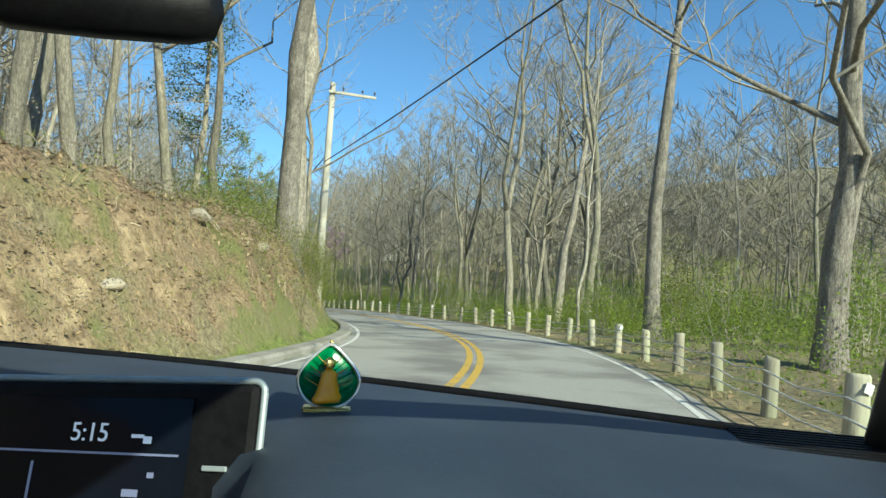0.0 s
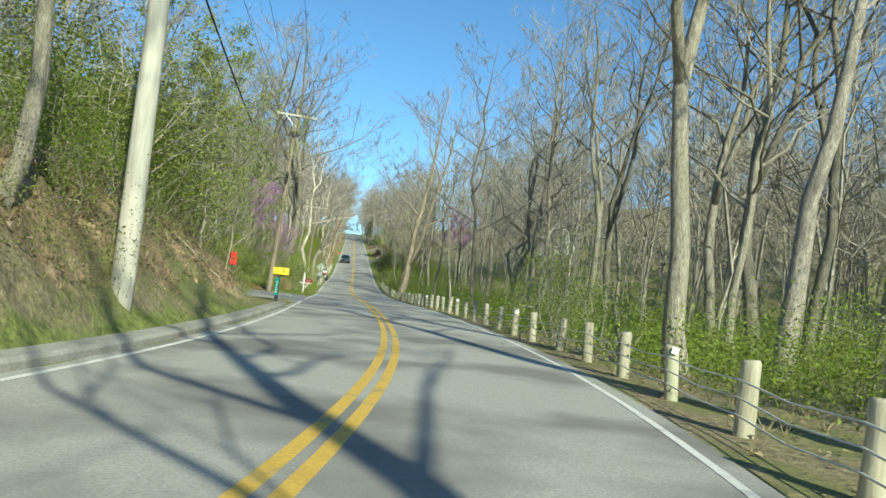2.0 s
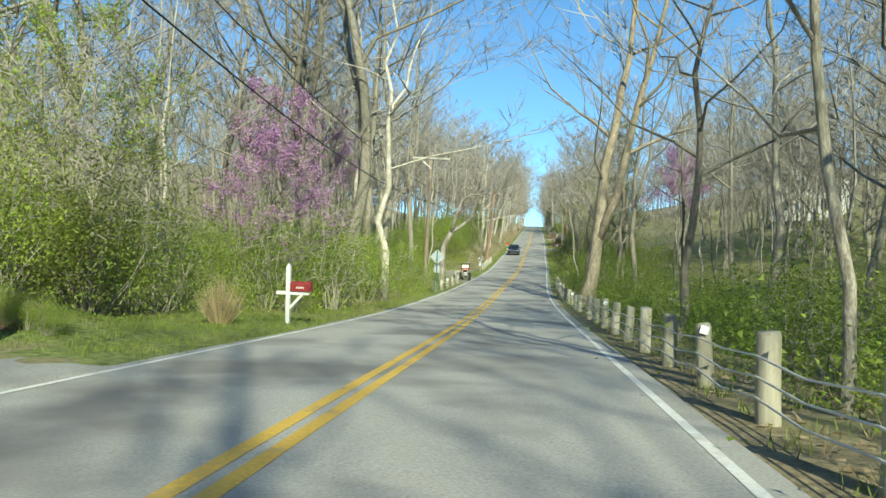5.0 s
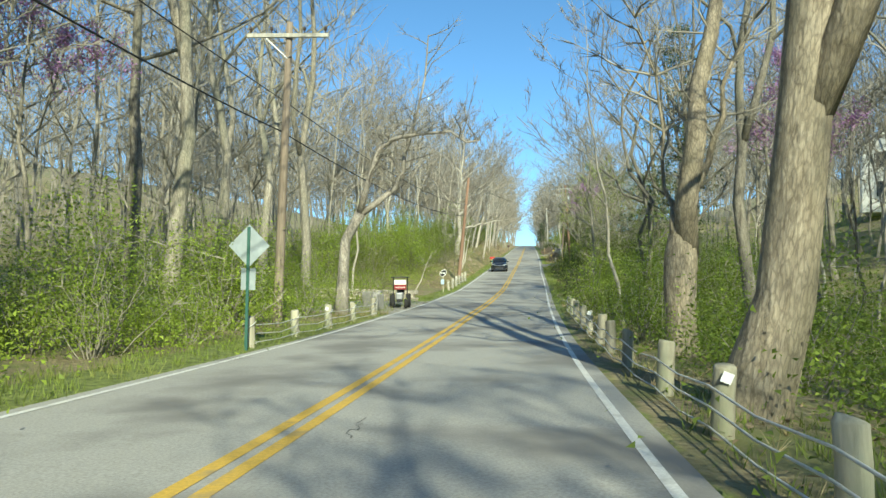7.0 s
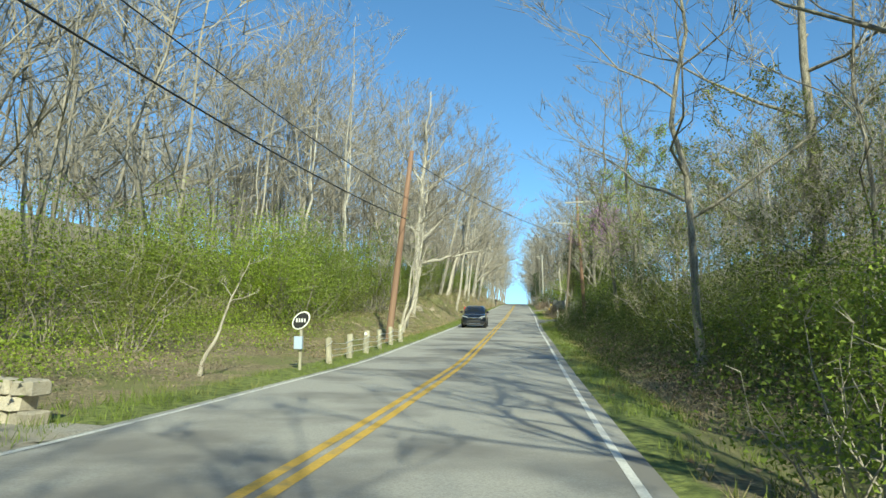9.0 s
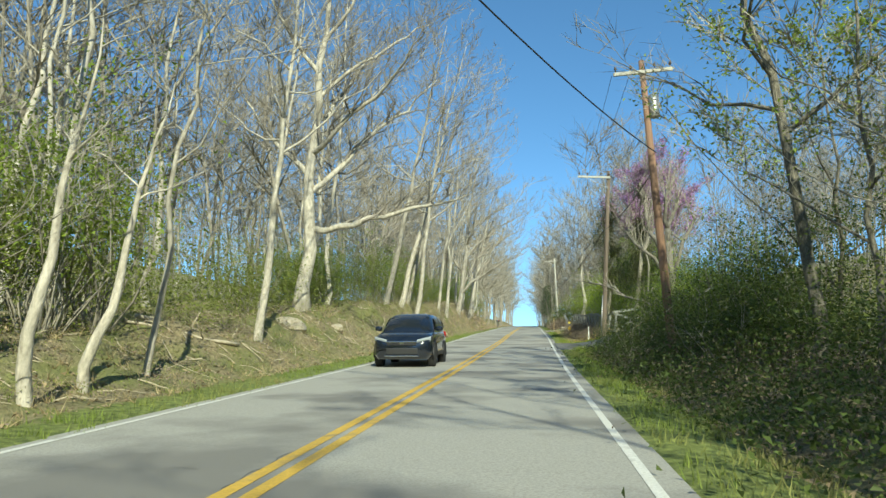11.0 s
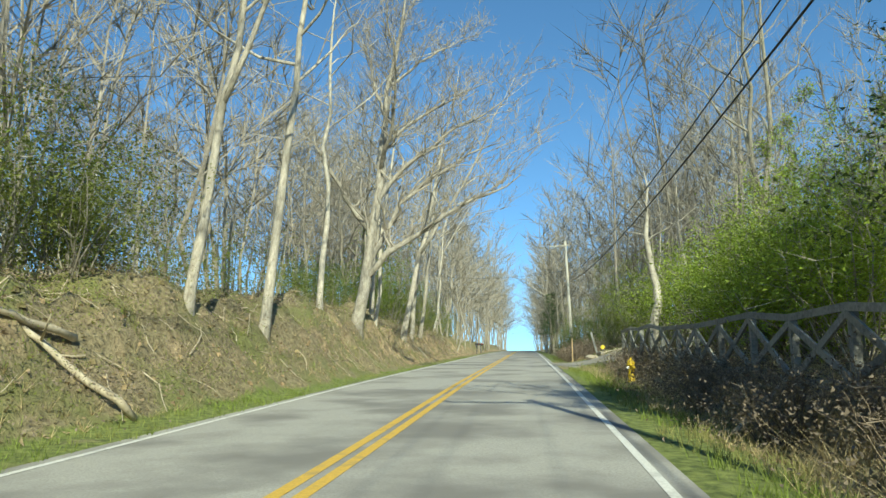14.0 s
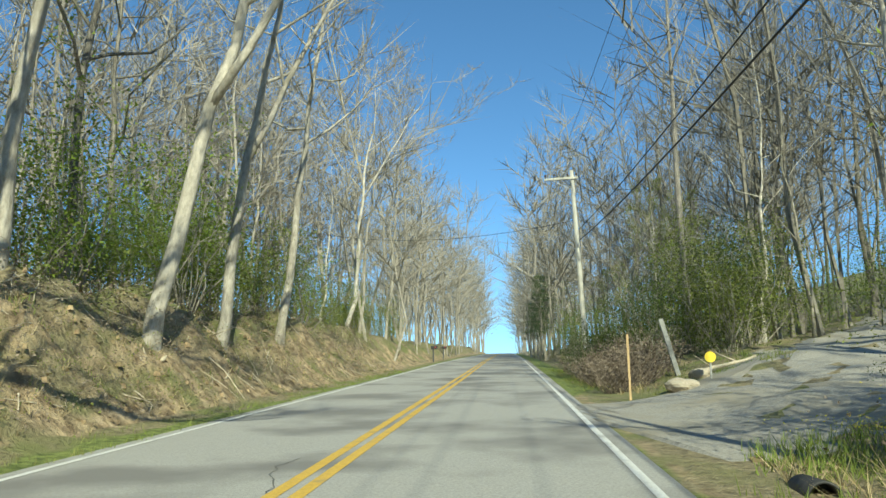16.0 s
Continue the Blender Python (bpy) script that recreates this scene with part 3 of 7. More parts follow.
def hooked_meshes(seed):
    """A leaning tree whose trunk parts into two long hooked limbs."""
    rng = random.Random(seed)
    t, c = Buf(), Buf()
    t.tube([(0, 0, -0.5), (0.02, 0, 0.4), (0.05, 0.05, 1.4), (0.15, 0, 2.8), (0.45, 0.1, 3.4), (0.75, 0, 3.9)], [0.33, 0.26, 0.22, 0.2, 0.2, 0.21], 12)
    arms = [([(0.7, 0, 3.8), (0.95, -0.2, 4.6), (1.35, -0.3, 5.7), (1.6, -0.3, 6.4), (2.2, -0.4, 6.75), (3.2, -0.6, 6.85), (4.4, -0.7, 6.9), (5.0, -0.5, 6.5), (5.5, -0.4, 6.6)], 0.14),
            ([(0.7, 0, 3.8), (1.4, 0.2, 4.35), (2.1, 0.4, 4.95), (2.35, 0.6, 5.6), (2.4, 0.6, 6.3), (2.75, 0.7, 7.4), (3.2, 0.8, 9.4), (3.3, 1.0, 11.2)], 0.15)]
    for pts, r in arms:
        pts = [Vector(p) for p in pts]
        n = len(pts)
        t.tube(pts, [r * (1 - 0.85 * i / (n - 1)) for i in range(n)], 9)
        for i in range(2, n):
            for _ in range(5):
                p = pts[i - 1].lerp(pts[i], rng.random())
                d = Vector((rng.gauss(0.3, 0.7), rng.gauss(0, 0.7), rng.uniform(0.1, 1.0))).normalized()
                ln = rng.uniform(0.7, 2.0)
                br = bend(p, p + d * ln, 3, 0.08, rng, 0.1)
                c.tube(br, [0.03, 0.022, 0.015, 0.008], 3, cap=False)
                for _ in range(16):
                    w = br[rng.randrange(1, 4)]
                    c.blade(w, w + (d + Vector((rng.gauss(0, 0.6), rng.gauss(0, 0.6), rng.gauss(0.2, 0.4)))).normalized() * rng.uniform(0.3, 0.8), 0.01, rng)
    return [t.mesh("trunk", M["grey_bark"]), c.mesh("crown", M["twig"])]


def reaching_meshes(seed, height, radius, limbs, bark="pale_bark", twig="pale_twig"):
    """A big tree with long sweeping limbs; limbs: height, way in degrees from +x, length, rise at its start and end."""
    rng = random.Random(seed)
    t, c = Buf(), Buf()
    pts = bend((0, 0, -0.6), (0.04 * height, 0, height), 12, 0.007, rng)
    rad = [radius * (1.5 if i == 0 else 1.0 - 0.88 * (i / 12) ** 0.8) for i in range(13)]
    t.tube(pts, rad, 14)
    for h0, way, ln, rise0, rise1 in limbs:
        q = (h0 + 0.6) / (height + 0.6) * 12
        i = min(int(q), 11)
        p = pts[i].lerp(pts[i + 1], q - i)
        r0 = min(rad[i] * 0.62, 0.02 * ln + 0.03)
        n = 11
        line = [p]
        a = radians(way)
        for k in range(n):
            e = radians(rise0 + (rise1 - rise0) * k / (n - 1)) + rng.gauss(0, 0.16)
            a += rng.gauss(0, 0.12)
            line.append(line[-1] + Vector((math.cos(a) * math.cos(e), math.sin(a) * math.cos(e), math.sin(e))) * ln / n)
        lr = [r0 * (1 - 0.86 * k / n) for k in range(n + 1)]
        t.tube(line, lr, 7, cap=False)
        for k in range(2, n + 1):
            for _ in range(2 if k < 6 else 3):
                d = (line[k] - line[k - 1]).normalized() * 0.8 + Vector((rng.gauss(0, 0.6), rng.gauss(0, 0.6), rng.uniform(0.1, 0.9)))
                sl = ln * rng.uniform(0.12, 0.3)
                b0 = line[k - 1].lerp(line[k], rng.random())
                bp = bend(b0, b0 + d.normalized() * sl, 4, 0.09, rng, 0.15)
                c.tube(bp, [max(0.008, lr[k] * 0.6 * (1 - 0.2 * j)) for j in range(5)], 4, cap=False)
                for _ in range(9):
                    w0 = bp[rng.randrange(1, 5)]
                    wd = (d.normalized() * 0.7 + Vector((rng.gauss(0, 0.6), rng.gauss(0, 0.6), rng.uniform(0.0, 0.8)))).normalized()
                    wl = sl * rng.uniform(0.25, 0.55)
                    c.blade(w0, w0 + wd * wl, 0.013, rng)
                    for _ in range(3):
                        x0 = w0 + wd * wl * rng.uniform(0.2, 1.0)
                        c.blade(x0, x0 + (wd + Vector((rng.gauss(0, 0.6), rng.gauss(0, 0.6), rng.gauss(0.2, 0.4)))).normalized() * wl * rng.uniform(0.4, 0.9), 0.01, rng)
    return [t.mesh("trunk", M[bark]), c.mesh("crown", M[twig])]


KINDS["reach_a"] = ("tree", "large pale beech with long low limbs over the road", reaching_meshes(41, 19, 0.34, [(3.6, -8, 7.5, 14, 2), (5.2, 10, 8.5, 48, 40), (6.0, 165, 6.5, 40, 55), (7.0, -40, 7.5, 35, 25), (8.0, 60, 6.5, 50, 60), (9.5, 5, 7.0, 45, 30), (10.5, 200, 5.5, 50, 60), (12, -20, 5.5, 50, 55), (13.5, 100, 4.5, 55, 70), (15, 20, 4, 60, 70)]), [None])
KINDS["reach_b"] = ("tree", "large pale beech with forked limbs sweeping over the road", reaching_meshes(42, 18, 0.33, [(3.0, -15, 8.5, 50, 18), (3.6, 25, 9.0, 62, 38), (5.0, 175, 6.0, 55, 65), (6.5, -5, 8.0, 55, 30), (8.0, -60, 6.5, 45, 50), (9.0, 40, 7.0, 50, 35), (10.5, 150, 5.5, 50, 65), (12, 0, 5.5, 45, 35), (13.5, -120, 4.5, 55, 70), (15, 70, 4, 60, 70)]), [None])
def burled_meshes(seed):
    """A broad swollen trunk that ends in a torn shoulder, with two slimmer stems growing on."""
    rng = random.Random(seed)
    t, c = Buf(), Buf()
    t.tube([(0, 0, -0.5), (0, 0, 0.0), (-0.02, 0, 0.7), (-0.05, 0, 1.5), (-0.03, 0.02, 2.1), (0.02, 0.02, 2.6), (0.06, 0, 2.9), (0.08, 0, 3.1)], [0.5, 0.4, 0.33, 0.36, 0.37, 0.33, 0.24, 0.1], 16)
    t.tube([(-0.16, -0.05, 2.4), (-0.22, -0.08, 2.9), (-0.26, -0.06, 3.3)], [0.12, 0.09, 0.015], 8)
    for base, top, r in (((0.1, 0.02, 2.2), (0.9, 0.3, 13.0), 0.27), ((0.15, 0.05, 3.3), (1.9, 0.2, 8.0), 0.1), ((-0.05, 0.1, 2.6), (-1.2, 0.6, 8.5), 0.06)):
        line = bend(base, top, 9, 0.02, rng)
        t.tube(line, [r * (1 - 0.85 * k / 9) for k in range(10)], 9)
        for k in range(3, 10):
            for _ in range(3):
                d = Vector((rng.gauss(0, 0.8), rng.gauss(0, 0.8), rng.uniform(0.2, 0.9))).normalized()
                ln = rng.uniform(0.8, 2.2)
                br = bend(line[k], line[k] + d * ln, 3, 0.08, rng, 0.12)
                c.tube(br, [0.035, 0.025, 0.016, 0.008], 4, cap=False)
                for _ in range(14):
                    w = br[rng.randrange(1, 4)]
                    c.blade(w, w + (d + Vector((rng.gauss(0, 0.6), rng.gauss(0, 0.6), rng.gauss(0.2, 0.4)))).normalized() * rng.uniform(0.3, 0.9), 0.011, rng)
    return [t.mesh("trunk", M["tan_bark"]), c.mesh("crown", M["twig"])]


KINDS["burled"] = ("tree", "old tree with a broad swollen pale trunk torn at its shoulder", burled_meshes(19), [None])

def lopped_meshes(seed):
    """A lopped tree: thick limbs cut short, with thin new shoots, and one long dead limb held out low."""
    rng = random.Random(seed)
    t, c = Buf(), Buf()
    trunk = bend((0, 0, -0.4), (0.15, 0, 5.6), 8, 0.02, rng)
    t.tube(trunk, [0.3, 0.22, 0.2, 0.2, 0.19, 0.18, 0.17, 0.15, 0.12], 12)
    for h, end, r in ((5, (-1.7, 0.3, 5.3), 0.1), (6, (-0.9, -0.2, 6.2), 0.12), (7, (0.7, 0.5, 7.0), 0.12), (8, (0.2, -0.6, 7.3), 0.11), (5, (1.5, 0.1, 5.9), 0.11)):
        line = bend(trunk[h], end, 5, 0.05, rng, 0.08)
        t.tube(line, [r * (1 - 0.07 * k) for k in range(6)], 9)
        for _ in range(16):
            p = line[rng.randrange(3, 6)]
            d = Vector((rng.gauss(0, 0.4), rng.gauss(0, 0.4), 1)).normalized()
            br = bend(p, p + d * rng.uniform(1.2, 3.4), 4, 0.05, rng)
            c.tube(br, [0.022, 0.018, 0.013, 0.009, 0.005], 4, cap=False)
            for _ in range(5):
                w = br[rng.randrange(1, 5)]
                c.blade(w, w + (d + Vector((rng.gauss(0, 0.5), rng.gauss(0, 0.5), 0.2))).normalized() * rng.uniform(0.3, 0.9), 0.01, rng)
    low = bend((-0.1, 0, 1.5), (-1.4, 0.1, 2.1), 2, 0.04, rng) + bend((-1.5, 0.12, 2.16), (-4.0, 1.4, 3.2), 6, 0.03, rng)
    t.tube(low, [0.075 - 0.006 * k for k in range(len(low))], 8)
    for k in range(4, len(low)):
        for _ in range(3):
            d = (low[k] - low[k - 1]).normalized() + Vector((rng.gauss(0, 0.5), rng.gauss(0, 0.5), rng.uniform(0, 0.9)))
            br = bend(low[k], low[k] + d.normalized() * rng.uniform(0.5, 1.6), 4, 0.08, rng)
            c.tube(br, [0.025, 0.02, 0.014, 0.009, 0.005], 4, cap=False)
    return [t.mesh("trunk", M["grey_bark"]), c.mesh("crown", M["twig"])]


KINDS["lopped"] = ("tree", "old lopped tree with cut pale limbs and thin new shoots", lopped_meshes(23), [None])
KINDS["hooked"] = ("tree", "crooked leaning tree with two hooked limbs", hooked_meshes(17), [None])


def pine_meshes(seed, height, radius, layers):
    rng = random.Random(seed)
    t, c = Buf(), Buf()
    pts = bend((0, 0, -0.4), (0.2, 0, height), 8, 0.006, rng)
    t.tube(pts, [radius * (1 - 0.9 * i / 8) for i in range(9)], 8)
    for j in range(layers):
        f = 0.3 + 0.68 * j / layers
        z = height * f
        for _ in range(5):
            a, ln = rng.uniform(0, 6.28), height * 0.24 * (1.15 - f) * rng.uniform(0.6, 1.1)
            p, q = Vector((0, 0, z)), Vector((math.cos(a) * ln, math.sin(a) * ln, z + rng.uniform(-0.1, 0.25) * ln))
            t.spike(p, q, 0.03)
            for _ in range(120):
                r = rng.uniform(0.35, 1.05)
                c.leaf(p.lerp(q, r) + Vector((rng.gauss(0, 0.22), rng.gauss(0, 0.22), rng.gauss(0.05, 0.15))), 0.1, rng)
    return [t.mesh("trunk", M["bark"]), c.mesh("crown", M["needle"], False)]


KINDS["pine"] = ("pine_tree", "evergreen pine tree with dark green needles", pine_meshes(3, 13, 0.16, 13), [None])


def ivy_meshes(seed):
    rng = random.Random(seed)
    tr = tree_meshes(seed, 14, 0.2, first=0.55, limbs=9)
    b = Buf()
    clumps = [(rng.uniform(0, 6.28), rng.uniform(0.1, 1.15), rng.uniform(3.2, 10.5), rng.uniform(0.3, 0.7)) for _ in range(26)]
    for k in range(21000):
        if k % 3 == 0:
            z = rng.uniform(0.5, 11.0)
            a, r = rng.uniform(0, 6.28), 0.2 + abs(rng.gauss(0, 0.16))
            p = Vector((math.cos(a) * r, math.sin(a) * r, z))
        else:
            a, r, z, w = clumps[k % 26]
            p = Vector((math.cos(a) * r + rng.gauss(0, w * 0.55), math.sin(a) * r + rng.gauss(0, w * 0.55), z + rng.gauss(0, w * 0.9)))
        b.leaf(p, 0.09 * rng.uniform(0.6, 1.2), rng)
    return tr + [b.mesh("ivy", M["ivy_leaf"], False)]


KINDS["ivy"] = ("ivy_tree", "tree trunk wrapped in dark hanging ivy", ivy_meshes(15), [None])


def tree(key, x, y, scale=1.0, turn=0.0, lean_x=0.0, lean_y=0.0, label="", z=None, thick=1.0):
    name, text, meshes, first = KINDS[key]
    if z is None:
        z = min(gz(x + a, y + b) for a, b in ((0, 0), (0.35, 0), (-0.35, 0), (0, 0.3), (0, -0.3))) + 0.1
    m = pose(x, y, z, -lean_y, lean_x, 0) @ pose(0, 0, 0, 0, 0, turn)
    ob = new(name)
    ob.matrix_world = m @ Matrix.Diagonal((scale * thick, scale * thick, scale, 1))
    for me, pn in zip(meshes, ("trunk", "crown", {"redbud_tree": "blossom", "ivy_tree": "ivy"}.get(name, "foliage"))):
        c = new(pn, me)
        c.parent = ob
    return tagged(ob, label or text, "tree", "woodland trees")


# far woods: many light trees in one mesh
def light_tree(seed, height):
    rng = random.Random(seed)
    b = Buf()
    top = Vector((rng.gauss(0, 1.3), rng.gauss(0, 1.3), height))
    pts = bend((0, 0, -0.5), top, 5, 0.02, rng)
    b.tube(pts, [0.095 * (1 - 0.9 * i / 5) + 0.01 for i in range(6)], 4, cap=False)
    for j in range(15):
        t = rng.uniform(0.2, 1.0)
        q = t * 5
        i = min(int(q), 4)
        p = pts[i].lerp(pts[i + 1], q - i)
        a = rng.uniform(0, 6.28)
        ln = height * (0.1 + 0.22 * (1 - t)) * rng.uniform(0.7, 1.2)
        d = Vector((math.cos(a), math.sin(a), rng.uniform(0.5, 1.4))).normalized()
        b.blade(p, p + d * ln, 0.045, rng)
        for _ in range(13):
            pp = p + d * ln * rng.uniform(0.2, 1.0)
            dd = (d + Vector((rng.gauss(0, 0.6), rng.gauss(0, 0.6), rng.gauss(0.2, 0.4)))).normalized()
            b.blade(pp, pp + dd * ln * rng.uniform(0.4, 0.85), 0.029, rng)
    return np.array([tuple(v) for v in b.v]), b.f


LIGHT = [light_tree(40 + i, 18 + 1.3 * i) for i in range(6)]


def far_woods(name, label, places, mat, seed):
    rng = random.Random(seed)
    vs, fs, base = [], [], 0
    pl = np.array(places)
    zs = ground_z(pl[:, 0], pl[:, 1])
    for (x, y), z in zip(places, zs):
        v, f = LIGHT[rng.randrange(6)]
        a, s = rng.uniform(0, 6.28), rng.uniform(0.75, 1.15)
        w = rng.uniform(0.8, 1.5)
        c, sn = math.cos(a), math.sin(a)
        q = np.column_stack([(v[:, 0] * c - v[:, 1] * sn) * s * w + x, (v[:, 0] * sn + v[:, 1] * c) * s * w + y, v[:, 2] * s + z])
        vs.append(q)
        fs += [tuple(k + base for k in t) for t in f]
        base += len(v)
    me = bpy.data.meshes.new(name)
    me.from_pydata(np.concatenate(vs).tolist(), [], fs)
    me.materials.append(mat)
    return tagged(new(name, me), label, "woods", kind="stuff")


def strip_places(n, y0, y1, d0, d1, seed, power=1.0):
    rng = random.Random(seed)
    out = []
    for _ in range(n):
        y = rng.uniform(y0, y1)
        d = d0 + (d1 - d0) * rng.random() ** power
        p = road_at(y, d)
        out.append((p.x, p.y))
    return out


WOODS = "dense grey-brown leafless woods in the distance"
far_woods("far_woods", WOODS, strip_places(430, 40, 300, -17, -80, 1, 0.75) + strip_places(45, 56, 82, -17, -45, 15) + strip_places(55, 124, 168, -18, -34, 16) + strip_places(30, 125, 152, 24, 36, 12), M["twig"], 1)
far_woods("far_woods", WOODS, strip_places(26, 48, 112, 16, 27, 13) + strip_places(290, 20, 120, 26, 75, 2, 0.8) + strip_places(70, 120, 190, 30, 75, 9) + strip_places(60, 190, 240, 30, 75, 14) + strip_places(130, 238, 310, 20, 75, 10, 0.75), M["twig"], 2)
far_woods("far_woods", "grey leafless woods behind the bank", strip_places(120, 168, 300, -13.5, -26, 6, 1.0), M["pale_twig"], 5)
far_woods("far_woods", WOODS, strip_places(60, 248, 310, 12, 24, 7, 1.0), M["twig"], 6)
far_woods("far_woods", "leafless woods along the far hill road", strip_places(210, 262, 480, -5.0, -30, 3, 1.6) + strip_places(210, 285, 480, 5.4, 30, 4, 1.6), M["twig"], 3)
far_woods("far_woods", WOODS, strip_places(190, -30, 45, -13, -60, 5), M["twig"], 4)
far_woods("far_woods", "leafless woods climbing the far hillsides", strip_places(75, 10, 220, 80, 150, 21) + strip_places(75, 40, 240, -80, -150, 22), M["twig"], 7)


def undergrowth(name, label, patches, mat, seed, size=0.2):
    """Low leafy growth in loose clumps; patches: clumps, y0, y1, d0, d1, height."""
    rng = random.Random(seed)
    b = Buf()
    for n, y0, y1, d0, d1, high in patches:
        for _ in range(n):
            p = road_at(rng.uniform(y0, y1), rng.uniform(d0, d1))
            z = gz(p.x, p.y)
            w = rng.uniform(0.4, 0.9)
            top = high * rng.uniform(0.5, 1.2)
            for _ in range(125):
                q = Vector((p.x + rng.gauss(0, w), p.y + rng.gauss(0, w), z + abs(rng.gauss(0.45, 0.3)) * top))
                b.leaf(q, size * 0.39 * rng.uniform(0.5, 1.3), rng)
    return tagged(new(name, b.mesh(name, M[mat], False)), label, "undergrowth", kind="stuff")


undergrowth("undergrowth", "fresh green undergrowth on the woodland floor", [(420, 8, 126, 5.5, 14, 1.5), (330, 30, 126, 4.7, 8.5, 1.3), (300, 8, 48, 6.5, 26, 2.5), (560, 8, 126, 9, 30, 2.8), (230, 30, 180, 26, 60, 4.5), (200, 44, 122, 12, 30, 2.4), (290, 84, 165, 11, 34, 2.8), (90, 57, 82, -16, -42, 2.6), (230, 55, 150, -24, -60, 4.5), (90, 122, 165, -10, -22, 2.8), (200, 68, 126, -5.0, -12, 1.8), (420, 60, 126, -8, -28, 3.2)], "leaf", 31)
undergrowth("undergrowth", "bright yellow-green spring growth filling the hollow", [(420, 66, 124, 6.2, 24, 1.9), (260, 30, 66, 5.6, 20, 1.3), (220, 90, 165, 22, 50, 2.4), (260, 76, 118, -4.9, -10, 1.0), (140, 125, 150, -6.2, -13, 1.1)], "lime_leaf", 38, 0.2)
undergrowth("undergrowth", "dense olive growth on the slope above the ditch", [(230, 143, 172, 7.5, 15, 3.6), (120, 128, 145, 8.5, 15, 3.0)], "olive_leaf", 39, 0.2)
undergrowth("undergrowth", "green undergrowth under the bank's trees", [(90, -10, 46, -9, -20, 1.8), (660, 140, 290, -6.9, -13, 3.1), (130, 162, 200, -7.8, -15, 3.8), (330, 140, 300, -12, -24, 3.2), (260, 126, 300, 9, 22, 3.0)], "olive_leaf", 32, 0.24)
undergrowth("undergrowth", "dark tangled evergreen growth beside the road", [(210, 126, 184, 5.8, 9, 1.7), (170, 140, 184, 4.9, 6.6, 0.8), (170, 143, 172, 6.5, 10, 2.4), (70, 172, 185, 6.4, 10, 1.7), (80, 244, 300, 6, 10, 1.5)], "dark_leaf", 33, 0.2)


undergrowth("brush", "dark brown tangle of dead brush in the ditch", [(330, 127, 184, 5.3, 8.2, 0.85), (220, 196, 216, 5.4, 7.6, 0.75), (110, 216, 229, 6.0, 7.8, 0.6), (40, 245, 262, 5.2, 7.0, 0.9)], "bramble", 34, 0.14)


undergrowth("bank_growth", "low olive weeds and brush on the earth banks", [(200, 186, 210, -4.6, -7.4, 0.4), (150, 210, 262, -4.6, -7.4, 0.35), (260, 140, 186, -5.0, -9, 0.35), (150, 2, 46, -4.7, -7.6, 0.4), (280, 12, 33, -4.5, -5.9, 0.75)], "olive_leaf", 35, 0.1)
undergrowth("bank_brush", "dark dead brush and roots on the earth banks", [(520, 186, 262, -4.6, -7.4, 0.3), (160, 145, 186, -5.2, -9, 0.25), (130, 125, 150, -5.0, -9.5, 0.55), (260, 2, 46, -4.7, -7.8, 0.3)], "bramble", 36, 0.12)


undergrowth("far_thicket", "hazy brown leafless thicket on the far slopes", [(180, 15, 130, 38, 72, 5.0), (170, 50, 170, -38, -72, 5.0)], "twig", 37, 0.42)


# ---------------------------------------------------------------- shrubs
def shrub_meshes(seed, height, width, leaves, size, mat, stems=12, fill=0.5):
    rng = random.Random(seed)
    st, lf = Buf(), Buf()
    tips = []
    for _ in range(stems):
        a, r = rng.uniform(0, 6.28), rng.uniform(0.2, 1.0) * width / 2
        end = Vector((math.cos(a) * r, math.sin(a) * r, height * rng.uniform(0.55, 1.0) * (1 - 0.35 * (2 * r / width) ** 2)))
        pts = bend((end.x * 0.15, end.y * 0.15, -0.2), end, 4, 0.06, rng, 0.0)
        st.tube(pts, [0.022, 0.018, 0.013, 0.009, 0.005], 3, cap=False)
        tips.append(pts)
        for _ in range(5):
            p = pts[rng.randrange(2, 5)]
            e = p + Vector((rng.gauss(0, 0.25), rng.gauss(0, 0.25), rng.uniform(0, 0.3))) * height * 0.5
            st.blade(p, e, 0.009, rng)
            tips.append([p, p.lerp(e, 0.5), e, e, e, e])
    for _ in range(leaves):
        pts = rng.choice(tips)
        q = rng.uniform(fill, 1.0) * (len(pts) - 1)
        i = min(int(q), len(pts) - 2)
        p = pts[i].lerp(pts[i + 1], q - i) + Vector((rng.gauss(0, 1), rng.gauss(0, 1), rng.gauss(0, 0.8))) * width * 0.07
        p.z = max(p.z, 0.05)
        lf.leaf(p, size * rng.uniform(0.6, 1.3), rng)
    return [st.mesh("stem_clump", M["bramble" if mat == "bramble" else "twig"]), lf.mesh("foliage", M[mat], False)]


